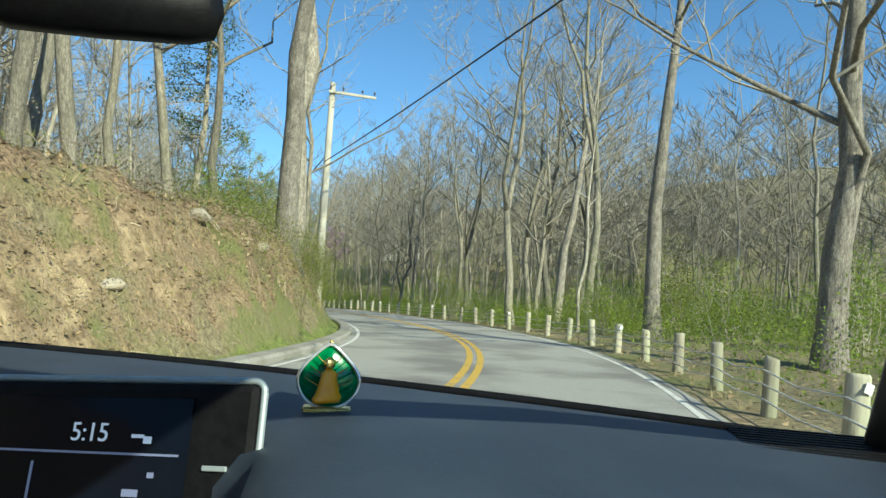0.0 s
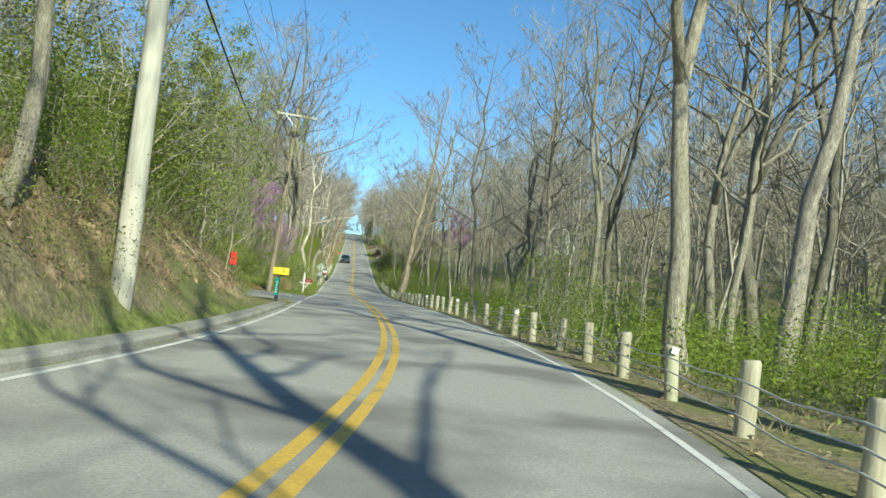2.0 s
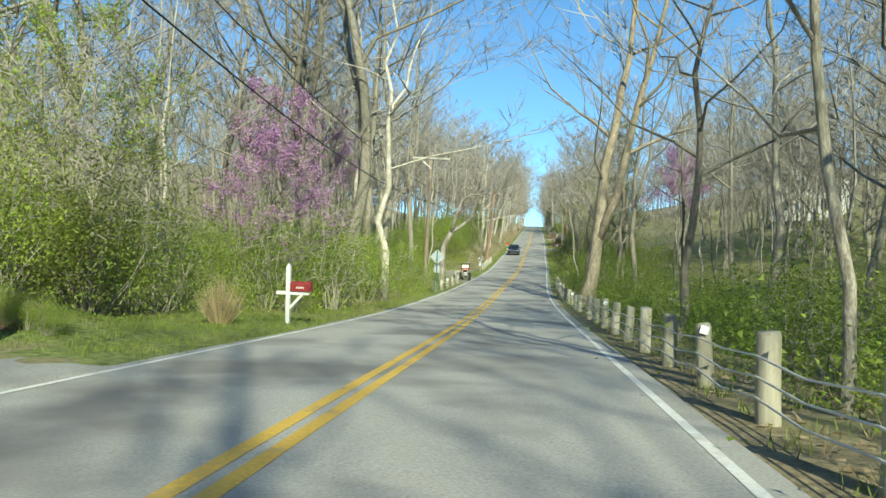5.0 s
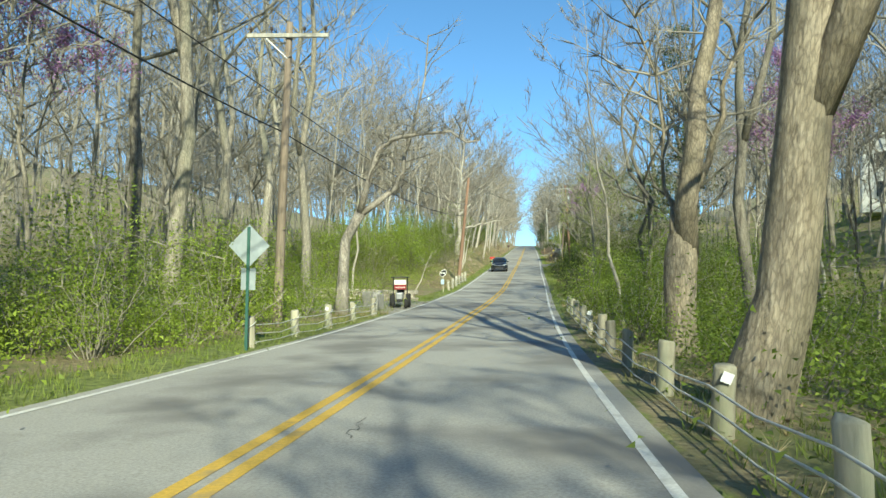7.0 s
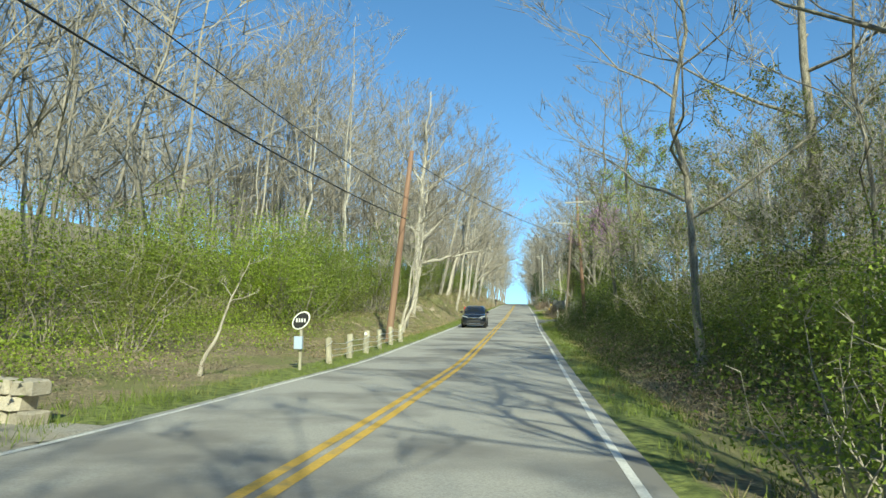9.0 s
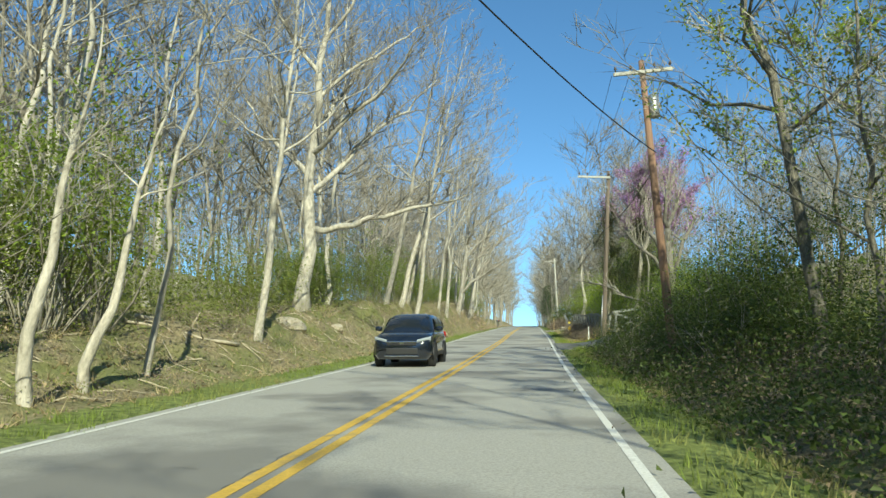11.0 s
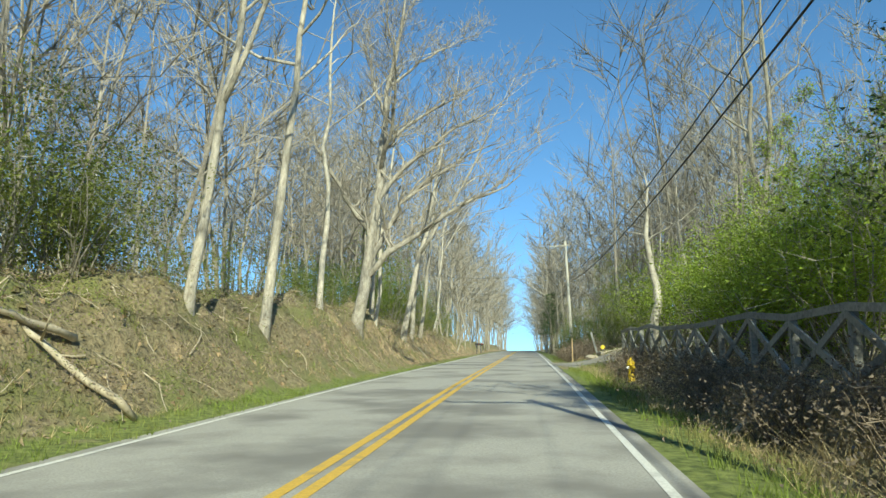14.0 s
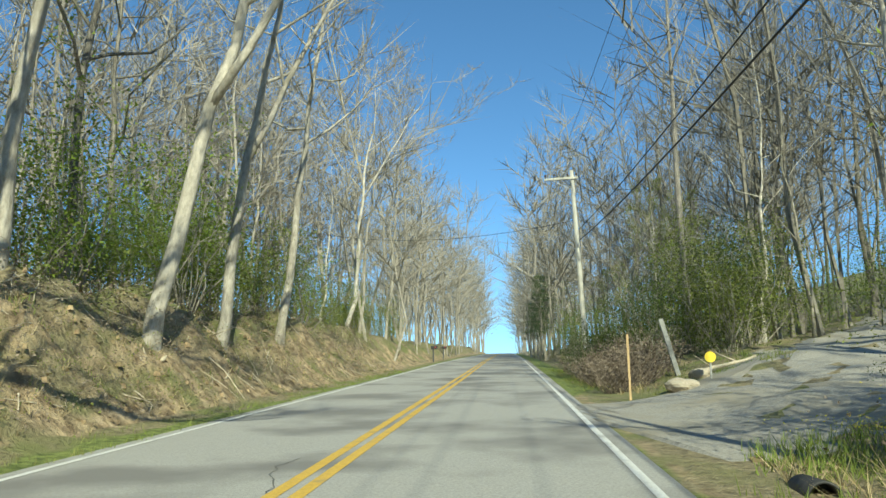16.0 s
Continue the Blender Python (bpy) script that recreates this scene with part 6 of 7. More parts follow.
for k in range(4):
    b = Buf()
    b.box((-0.13 + 0.085 * k, -0.104, 1.55), (0.05, 0.006, 0.12))
    part("number_bar", b, M["white_paint"], pl, "white bar of a number")
b = Buf()
b.box((-0.05, -0.1, 0.85), (0.26, 0.14, 0.4))
part("box", b, material("pale_blue_box", (0.35, 0.45, 0.6), (0.5, 0.6, 0.72), 8, 0.5, 0.05), ov, "pale blue paper box", bevel=0.01)

# back of a diamond road sign
z = gz(6.25, 99.46)
sg = thing("road_sign", "diamond road sign seen from its bare grey back", "road sign", pose(6.25, 99.46, z, 0, 1.0, 0))
b = Buf()
b.box((0, 0, 1.15), (0.06, 0.035, 2.9))
part("post", b, M["sign_post"], sg, "dark green steel post")
b = Buf()
b.box((0, 0.03, 2.2), (0.64, 0.006, 0.64), Euler((0, radians(45), 0)).to_matrix())
part("plate", b, M["sign_back"], sg, "grey back of a diamond plate")
b = Buf()
b.box((0, 0.03, 1.5), (0.32, 0.006, 0.46))
part("plate", b, M["sign_back"], sg, "grey back of a small plate")


# ---------------------------------------------------------------- small tractor on the gravel drive
def wheel(parent, at, radius, width, rim="steel"):
    w = moved(lathe([(radius * 0.55, -width / 2), (radius * 0.93, -width / 2), (radius, -width * 0.3), (radius, width * 0.3), (radius * 0.93, width / 2), (radius * 0.55, width / 2)], 24), pose(*at, 0, 90, 0))
    wh = part("wheel", w, M["tyre"], parent, "black rubber tyre", True)
    r = moved(lathe([(radius * 0.56, -width * 0.42), (radius * 0.5, -width * 0.3), (radius * 0.16, -width * 0.36), (radius * 0.16, width * 0.36), (radius * 0.5, width * 0.3), (radius * 0.56, width * 0.42)], 20), pose(*at, 0, 90, 0))
    part("rim", r, M[rim], wh, "metal wheel rim", True)
    return wh


z = gz(6.1, 117.5) + 0.04
tr = thing("tractor", "small old red and white tractor with a canopy on the drive", "tractor", pose(6.1, 117.5, z, 0, 0, 8) @ Matrix.Scale(0.9, 4))
b = Buf()
b.box((0, 0.2, 0.62), (0.36, 1.1, 0.32))
b.box((0, -0.36, 0.6), (0.3, 0.06, 0.34))
part("bonnet", b, M["steel"], tr, "bare grey bonnet and grille", bevel=0.03)
b = Buf()
b.box((0, 0.3, 0.4), (0.24, 1.5, 0.16))
part("chassis", b, M["black_paint"], tr, bevel=0.02)
b = Buf()
b.box((0, 0.72, 1.05), (0.62, 0.05, 0.26))
part("panel", b, M["maroon_paint"], tr, "red lower front panel", bevel=0.01)
b = Buf()
b.box((0, 0.72, 1.3), (0.62, 0.05, 0.24))
part("panel", b, M["white_paint"], tr, "white upper front panel", bevel=0.01)
for k in range(5):
    b = Buf()
    b.box((-0.2 + 0.1 * k, 0.692, 1.03), (0.06, 0.006, 0.05))
    part("letter_bar", b, M["white_paint"], tr, "white bar of lettering")
b = Buf()
b.box((0, 1.0, 1.56), (0.95, 0.95, 0.05))
part("canopy", b, M["dark_wood"], tr, "flat brown canopy roof", bevel=0.01)
for sx in (-0.36, 0.36):
    b = Buf()
    b.tube([(sx, 0.85, 0.5), (sx, 0.85, 1.55)], [0.03, 0.03], 6)
    part("canopy_post", b, M["black_paint"], tr)
    wheel(tr, (sx * 0.9, -0.2, 0.24), 0.24, 0.14)
    wheel(tr, (sx * 1.15, 0.95, 0.36), 0.36, 0.24)
b = Buf()
b.box((0, 1.2, 0.72), (0.4, 0.35, 0.1))
b.box((0, 1.38, 0.95), (0.4, 0.08, 0.4))
part("seat", b, M["black_paint"], tr, bevel=0.03)

# low stone wall behind the tractor
sw = thing("stone_wall", "low dry wall of pale stones beside the gravel drive", "wall")
rng = random.Random(5)
stone_meshes = []
for k in range(4):
    bm = bmesh.new()
    bmesh.ops.create_cube(bm, size=1.0)
    bmesh.ops.bevel(bm, geom=bm.edges[:], offset=0.12, segments=1, affect="EDGES")
    for v in bm.verts:
        v.co += Vector((rng.gauss(0, 0.04), rng.gauss(0, 0.04), rng.gauss(0, 0.04)))
    me = bpy.data.meshes.new("stone")
    bm.to_mesh(me)
    bm.free()
    me.materials.append(M["stone"])
    stone_meshes.append(me)
for row in range(3):
    for k in range(16):
        x = 5.52 - 0.42 * k - 0.2 * (row % 2)
        y = 124.97 + 0.25 * (5.52 - x)
        o = new("stone", stone_meshes[(k + row) % 4])
        o.parent = sw
        o.matrix_world = pose(x, y, gz(x, y) + 0.06 + 0.2 * row, 0, 0, -14 + rng.gauss(0, 4)) @ Matrix.Diagonal((0.42 * rng.uniform(0.85, 1.0), 0.35, 0.21, 1))

# low wall of upright slabs at the mouth of the gravel drive
pw = thing("slab_wall", "low wall of weathered grey stone slabs at the drive's mouth", "wall")
for k, (x, y, w, h, tilt) in enumerate(((5.62, 114.5, 0.8, 0.55, 3), (5.6, 115.35, 0.86, 0.72, -2), (5.4, 116.2, 0.8, 0.82, 2), (4.95, 116.6, 0.75, 0.78, -3))):
    b = Buf()
    turn = 0 if k < 3 else 70
    b.box((0, 0, h / 2 - 0.15), (0.24, w, h + 0.3))
    sl = part("slab", b, M["slab_stone"], pw, bevel=0.035)
    sl.matrix_world = pose(x, y, gz(x, y), 0, tilt, turn + 4 * tilt)

# second and third runs of guard posts on the left
cable_fence("short row of weathered wooden guard posts with cables", [(138.2 + 2.6 * k, -LEFT_EDGE - 0.75) for k in range(6)], wound=True)

# ---------------------------------------------------------------- crossbuck fence above the verge
cf = thing("crossbuck_fence", "weathered grey timber fence with crossed rails", "fence")


def fence_at(k):
    """Posts: two bays along the drive, then thirteen along the road."""
    if k < 2:
        x, y = 16.72 + 2.35 * (2 - k), 194.96 - 0.15 * (2 - k)
    else:
        x, y = 16.72 + -0.86 * (k - 2) / 14, 194.96 + 33.28 * (k - 2) / 14
    return Vector((x, y, gz(x, y)))


NB = 16
for k in range(NB + 1):
    p = fence_at(k)
    b = Buf()
    b.box((0, 0, 0.6), (0.13, 0.13, 1.7))
    o = part("post", b, M["grey_wood"], cf)
    o.matrix_world = pose(*p, 0, random.Random(k).gauss(0, 2), 0)
    if k < NB:
        q = fence_at(k + 1)
        face = Vector((0, -0.07, 0)) if k < 2 else Vector((-0.07, 0, 0))
        for za, zb in ((1.38, 1.38), (0.25, 1.28), (1.28, 0.25), (0.2, 0.2)):
            a, c = p + face + Vector((0, 0, za)), q + face + Vector((0, 0, zb))
            d = c - a
            b = Buf()
            b.box((0, 0, 0), (0.045, d.length, 0.13))
            o = part("rail", b, M["grey_wood"], cf)
            o.matrix_world = Matrix.Translation((a + c) / 2) @ d.to_track_quat("Y", "Z").to_matrix().to_4x4()

# ---------------------------------------------------------------- hydrant, pipes, markers, stones
z = gz(14.97, 219.01)
hy = thing("fire_hydrant", "worn yellow fire hydrant among dry brush", "fire hydrant", pose(14.97, 219.01, z, 0, 0, 30) @ Matrix.Scale(0.86, 4))
part("barrel", lathe([(0.15, -0.1), (0.17, 0.02), (0.17, 0.07), (0.125, 0.09), (0.12, 0.5), (0.13, 0.52), (0.13, 0.66), (0.17, 0.68), (0.17, 0.72)], 18), M["hydrant_yellow"], hy, "", True)
part("bonnet", lathe([(0.165, 0.72), (0.16, 0.76), (0.13, 0.84), (0.08, 0.9), (0.04, 0.92), (0.035, 0.98), (0.01, 0.985)], 18), M["hydrant_yellow"], hy, "", True)
for a, r, ln in ((0, 0.055, 0.2), (180, 0.055, 0.2), (270, 0.075, 0.22)):
    part("nozzle_cap", moved(lathe([(r, 0.1), (r, ln - 0.04), (r * 0.8, ln), (0.02, ln + 0.03)], 12), pose(0, 0, 0.58) @ pose(0, 0, 0, 0, 0, a) @ pose(0, 0, 0, 0, 90, 0)), M["hydrant_yellow"] if a != 180 else M["reflector"], hy, "", True)


def culvert(x, y, z, radius, turn):
    c = thing("culvert_pipe", "open end of a dark drainage pipe in the ditch", "pipe", pose(x, y, z, 0, 0, turn))
    b = Buf()
    n = 20
    for r, yy in ((radius, 0.0), (radius, 0.5), (radius * 0.86, 0.0), (radius * 0.86, 0.5)):
        b.v += [Vector((r * math.cos(2 * math.pi * k / n), yy, r * math.sin(2 * math.pi * k / n))) for k in range(n)]
    for k in range(n):
        j = (k + 1) % n
        b.f += [(k, j, n + j, n + k), (2 * n + j, 2 * n + k, 3 * n + k, 3 * n + j), (j, k, 2 * n + k, 2 * n + j), (n + k, n + j, 3 * n + j, 3 * n + k)]
    part("pipe", b, M["plastic_pipe"], c, "", True)


culvert(14.48, 184.46, gz(14.48, 184.46) + 0.02, 0.24, 0)
culvert(13.95, 228.07, gz(13.95, 228.07) - 0.02, 0.16, 0)


def stake(x, y, height, label, mat="white_paint", lean=0.0, w=0.05, cap=None):
    s = thing("marker_stake", label, "marker", pose(x, y, gz(x, y), 0, lean, 0))
    b = Buf()
    b.box((0, 0, height / 2 - 0.1), (w, 0.02 if w < 0.06 else w, height + 0.2))
    part("stake", b, M[mat], s, bevel=0.003)
    if cap:
        c = Buf()
        c.box((0, -0.014, height - 0.1), (w * 0.7, 0.006, 0.14))
        part("reflector", c, M[cap], s)
    return s


stake(15.1, 194.64, 0.95, "thin white marker stake beside the drive")
stake(13.95, 238.6, 1.5, "thin brown marker stake in dry grass", "raw_wood")
stake(15.75, 241.9, 1.6, "leaning grey timber post among brush", "grey_wood", -14, 0.12)

z = gz(15.8, 238.72)
yd = thing("reflector_disc", "round bright yellow reflector on a short stake", "reflector", pose(15.8, 238.72, z))
b = Buf()
b.box((0, 0, 0.2), (0.04, 0.03, 0.7))
part("stake", b, M["grey_wood"], yd)
b = Buf()
b.tube([(0, -0.02, 0.55), (0, -0.04, 0.55)], [0.125, 0.125], 20)
part("disc", b, M["yellow_paint"], yd)


def rock(x, y, size, seed, label="pale weathered boulder half sunk in leaf litter", sunk=0.3):
    rng = random.Random(seed)
    bm = bmesh.new()
    bmesh.ops.create_icosphere(bm, subdivisions=3, radius=1.0)
    off = Vector((rng.uniform(0, 50), rng.uniform(0, 50), 0))
    for v in bm.verts:
        v.co *= 1 + 0.35 * noise.noise(v.co * 0.9 + off) + 0.12 * noise.noise(v.co * 2.7 + off)
    me = bpy.data.meshes.new("rock")
    bm.to_mesh(me)
    bm.free()
    me.materials.append(M["rock"])
    o = new("rock", me)
    o.matrix_world = pose(x, y, gz(x, y) + size * (0.35 - sunk), 0, 0, rng.uniform(0, 360)) @ Matrix.Diagonal((size, size * 0.8, size * 0.55, 1))
    return tagged(o, label, "rock")


rock(2.85, 175.37, 0.7, 1)
rock(3.59, 178.8, 0.4, 2)
rock(4.36, 182.69, 0.25, 3)
rock(15.12, 238.6, 0.4, 4, "tan boulder at the corner of the gravel drive", 0.15)
rock(15.75, 239.5, 0.3, 5, "tan boulder at the corner of the gravel drive", 0.15)
rock(2.6, 217.32, 0.5, 6)
for k in range(3):
    p = road_at(9.0 + 3.2 * k, -LEFT_EDGE - 2.0 - 0.3 * (k % 2))
    rock(p.x, p.y, 0.2 + 0.05 * (k % 2), 10 + k, "tan rock sticking out of the earth bank", 0.3)


def log(a, b, r, label="fallen pale branch lying on the bank"):
    rng = random.Random(int(a[0] * 100))
    pa = Vector((*a[:2], gz(*a[:2]) + a[2]))
    pb = Vector((*b[:2], gz(*b[:2]) + b[2]))
    buf = Buf()
    pts = bend(pa, pb, 6, 0.02, rng)
    buf.tube(pts, [r * (1 - 0.4 * i / 6) for i in range(7)], 8)
    for k in (2, 4):
        buf.tube([pts[k], pts[k] + Vector((rng.gauss(0, 0.5), rng.gauss(0, 0.5), rng.uniform(0.1, 0.5)))], [r * 0.4, r * 0.12], 5)
    return tagged(new("fallen_branch", buf.mesh("fallen_branch", M["log"])), label, "fallen branch", "fallen branches")


log((3.61, 171.14, 0.05), (1.58, 166.85, 0.5), 0.09)
log((3.98, 167.92, 0.06), (2.16, 165.46, 0.1), 0.05)
log((5.27, 203.89, 0.03), (3.78, 202.38, 0.04), 0.07, "fallen pale trunk lying down the earth bank")
log((4.22, 203.75, 0.05), (3.75, 201.04, 0.1), 0.07)
log((2.83, 241.65, 0.06), (4.24, 235.75, 0.05), 0.07, "dark root running down the earth bank")
log((15.6, 239.9, 0.1), (17.4, 240.6, 0.12), 0.05)
log((16.13, 206.57, 0.3), (14.59, 204.39, 0.1), 0.06)

# planting beside the drives
for k in range(6):
    shrub("lime_a", 5.77 - 0.25 * k, 48.37 + 0.75 * k, 0.26, 40 * k)
for k in range(11):
    shrub("lime_tall", 5.0 - 0.47 * k, 66.6 + 0.16 * k, 0.19 + 0.02 * (k % 3), 70 * k, None, 0.66)
b = Buf()
rng = random.Random(9)
for _ in range(420):
    a, r = rng.uniform(0, 6.28), rng.uniform(0.05, 0.75)
    b.spike((0.25 * r * math.cos(a), 0.25 * r * math.sin(a), -0.05), (r * math.cos(a), r * math.sin(a), rng.uniform(0.6, 1.25) * (1.1 - 0.5 * r)), 0.012)
o = new("ornamental_grass", b.mesh("ornamental_grass", M["straw"], False))
o.matrix_world = pose(5.07, 72.57, gz(5.07, 72.57))
tagged(o, "tuft of dry straw-coloured ornamental grass", "grass tuft")
undergrowth("ground_flowers", "low yellow flowers along the drive's edge", [(60, 193.4, 195.6, 4.6, 14, 0.2), (14, 229, 231, 6, 9, 0.2)], "flower", 51, 0.07)

# ---------------------------------------------------------------- overhead wires
def tip(x, y, h, dx=0.0):
    return Vector((x + dx, y, gz(x, y) + h))


HOOK = "thick black overhead cable between poles"
wire(tip(6.15, 32.13, 6.6), (7.6, -22.0, 9.5), 0.5, 0.022, HOOK)
wire(tip(6.15, 32.13, 6.8), tip(5.15, 64.92, 6.3), 0.5, 0.024, HOOK)
wire(tip(5.36, 64.93, 6.3), tip(4.52, 106.31, 6.0), 0.8, 0.022, HOOK)
wire(tip(5.36, 64.93, 7.6), tip(4.52, 106.31, 7.0), 0.7, 0.016, HOOK)
wire(tip(4.52, 106.31, 6.0), tip(6.06, 151.16, 6.0), 0.7, 0.022, HOOK)
wire(tip(4.52, 106.31, 7.0), tip(6.16, 151.15, 7.0), 0.7, 0.016, HOOK)
wire(tip(6.46, 151.13, 8.9), tip(16.12, 173.55, 7.0), 0.6, 0.02, HOOK)
wire(tip(16.16, 193.98, 6.6), tip(14.95, 259.93, 6.8), 0.9, 0.024, HOOK)
wire(tip(16.16, 193.98, 7.3), tip(14.95, 259.93, 7.4), 0.9, 0.018, HOOK)
wire(tip(16.12, 173.55, 6.6), tip(16.16, 193.98, 6.6), 0.3, 0.02, HOOK)
wire(tip(14.95, 259.93, 6.8), tip(14.81, 329.54, 6.8), 0.8, 0.024, HOOK)
for off in (-0.5, 0.4, 1.6):
    wire(tip(6.41, 32.13, 9.4, off), tip(5.57, 64.94, 9.9, off * 0.6), 0.5, 0.008)
for off in (-1.0, -0.4, 0.9):
    wire(tip(5.57, 64.94, 9.9, off), tip(4.72, 106.32, 9.1, off), 0.7, 0.008)
    wire(tip(15.73, 173.55, 9.9, off), tip(15.81, 194.2, 10.1, off * 0.9), 0.3, 0.008)
    wire(tip(15.81, 194.2, 10.1, off * 0.9), tip(14.43, 260.05, 10.3, off * 0.8), 0.9, 0.008)
    wire(tip(14.43, 260.05, 10.3, off * 0.8), tip(14.81, 329.54, 10.3, off * 0.8), 0.8, 0.008)
wire(tip(14.77, 259.93, 8.0), (-2.0, 268.0, 14.0), 0.8, 0.012)


# ---------------------------------------------------------------- cracks in the road
def crack(y, d, length, across, seed, width=0.02):
    rng = random.Random(seed)
    b = Buf()
    n = 14
    pos = []
    yy, dd = y, d
    for i in range(n):
        pos.append((yy, dd))
        yy += length * (1 - across) / n + rng.gauss(0, 0.05)
        dd += length * across / n + rng.gauss(0, 0.06)
    for i, (yy, dd) in enumerate(pos):
        w = width * rng.uniform(0.3, 1.2)
        p = road_at(yy, dd, 0.0165)
        q = road_at(yy + w * across, dd + w * (1 - across) + 0.004, 0.0165)
        b.v += [p, q]
    for i in range(n - 1):
        b.f.append((2 * i, 2 * i + 1, 2 * i + 3, 2 * i + 2))
    o = new("crack", b.mesh("crack", M["crack"]))
    o.parent = road


rng = random.Random(77)
for k in range(22):
    y = rng.uniform(60, 250)
    if rng.random() < 0.5:
        crack(y, rng.uniform(-0.5, 0.7), rng.uniform(0.8, 2.2), rng.uniform(-0.12, 0.12), 100 + k, 0.014)
    else:
        crack(y, rng.uniform(-2.8, 0.5), rng.uniform(1.2, 3.0), rng.uniform(0.7, 0.95), 200 + k, 0.012)


# ---------------------------------------------------------------- white house on the hillside
def house(x, y, turn):
    z = gz(x, y)
    h = thing("house", "white clapboard house with a grey gable roof among the trees", "house", pose(x, y, z, 0, 0, turn))
    b = Buf()
    b.box((0, 0, 2.4), (8.0, 9.0, 6.0))
    i = len(b.v)
    b.v += [Vector(v) for v in ((-4, -4.5, 5.4), (4, -4.5, 5.4), (0, -4.5, 8.2), (-4, 4.5, 5.4), (4, 4.5, 5.4), (0, 4.5, 8.2))]
    b.f += [(i, i + 1, i + 2), (i + 4, i + 3, i + 5)]
    part("wall", b, M["white_paint"], h, "white clapboard walls")
    for s in (-1, 1):
        r = Buf()
        r.box((2.22 * s, 0, 6.75), (5.5, 9.8, 0.16), Euler((0, math.atan2(3.15, 4.5) * s, 0)).to_matrix())
        part("roof", r, M["slate"], h, "grey shingle roof")
    for wx, wz in ((-2.2, 1.5), (2.2, 1.5), (-2.2, 4.2), (2.2, 4.2), (0, 6.2)):
        w = Buf()
        w.box((wx, -4.53, wz), (1.15, 0.08, 1.6 if wz < 6 else 1.0))
        win = part("window", w, M["white_paint"], h)
        g = Buf()
        g.box((wx, -4.58, wz), (0.95, 0.03, 1.4 if wz < 6 else 0.8))
        part("pane", g, M["dark_glass"], win, "dark window glass")
    return h


M["slate"] = material("roof_shingle", (0.1, 0.1, 0.11), (0.2, 0.2, 0.21), 9, 0.9, 0.4)
M["dark_glass"] = material("dark_window_glass", (0.03, 0.04, 0.05), (0.05, 0.06, 0.07), 4, 0.08, 0.0)
house(47.86, 158.51, -30)


# ---------------------------------------------------------------- cars
M["navy_paint"] = material("navy_car_paint", (0.008, 0.011, 0.018), (0.012, 0.016, 0.026), 30, 0.18, 0.0)
M["navy_paint"].node_tree.nodes["Principled BSDF"].inputs["Coat Weight"].default_value = 1.0
M["car_glass"] = material("car_glass", (0.01, 0.013, 0.016), (0.02, 0.024, 0.028), 4, 0.06, 0.0)
M["chrome"] = material("chrome", (0.6, 0.61, 0.62), (0.72, 0.73, 0.74), 20, 0.15, 0.0, metal=1.0)
M["lamp_glass"] = material("lamp_glass", (0.2, 0.22, 0.24), (0.42, 0.45, 0.47), 30, 0.1, 0.0)
M["tail_red"] = material("tail_lamp_red", (0.3, 0.01, 0.01), (0.45, 0.02, 0.02), 30, 0.15, 0.0)
M["trim_black"] = material("black_trim", (0.012, 0.012, 0.013), (0.025, 0.025, 0.027), 25, 0.55, 0.1)


def loft(rings, close=True):
    """Skin over half rings (x >= 0), mirrored to both sides."""
    b = Buf()
    n = len(rings[0][1])
    m = 2 * n
    for y, half in rings:
        b.v += [Vector((x, y, z)) for x, z in half] + [Vector((-x, y, z)) for x, z in reversed(half)]
    for i in range(len(rings) - 1):
        for k in range(m):
            j = (k + 1) % m
            b.f.append((i * m + k, i * m + j, (i + 1) * m + j, (i + 1) * m + k))
    if close:
        b.f += [tuple(reversed(range(m))), tuple((len(rings) - 1) * m + k for k in range(m))]
    return b


def low_ring(w, zb, zt):
    return [(0.001, zb), (w * 0.86, zb), (w * 0.99, zb + 0.14), (w, zb + 0.35 * (zt - zb)), (w * 0.985, zt - 0.16), (w * 0.955, zt - 0.05), (w * 0.86, zt), (w * 0.45, zt + 0.025), (0.001, zt + 0.03)]


def top_ring(wb, wt, zb, zt):
    return [(0.001, zb), (wb, zb), (wb * 0.99, zb + 0.05), (wt + (wb - wt) * 0.45, zb + (zt - zb) * 0.6), (wt + 0.03, zt - 0.07), (wt * 0.9, zt), (wt * 0.5, zt + 0.02), (0.001, zt + 0.025)]


def panel(corners, mat, name, parent, label, n=6, out=0.006):
    """A thin curved pane between four corners."""
    b = Buf()
    a, c, d, e = [Vector(p) for p in corners]
    nrm = (c - a).cross(e - a).normalized()
    for i in range(n + 1):
        for j in range(n + 1):
            u, v = i / n, j / n
            p = a.lerp(c, u).lerp(e.lerp(d, u), v)
            b.v.append(p + nrm * out * (1 + 3 * math.sin(math.pi * u) * math.sin(math.pi * v)))
    k = n + 1
    for i in range(n):
        for j in range(n):
            b.f.append((i * k + j, (i + 1) * k + j, (i + 1) * k + j + 1, i * k + j + 1))
    return part(name, b, M[mat], parent, label, True)


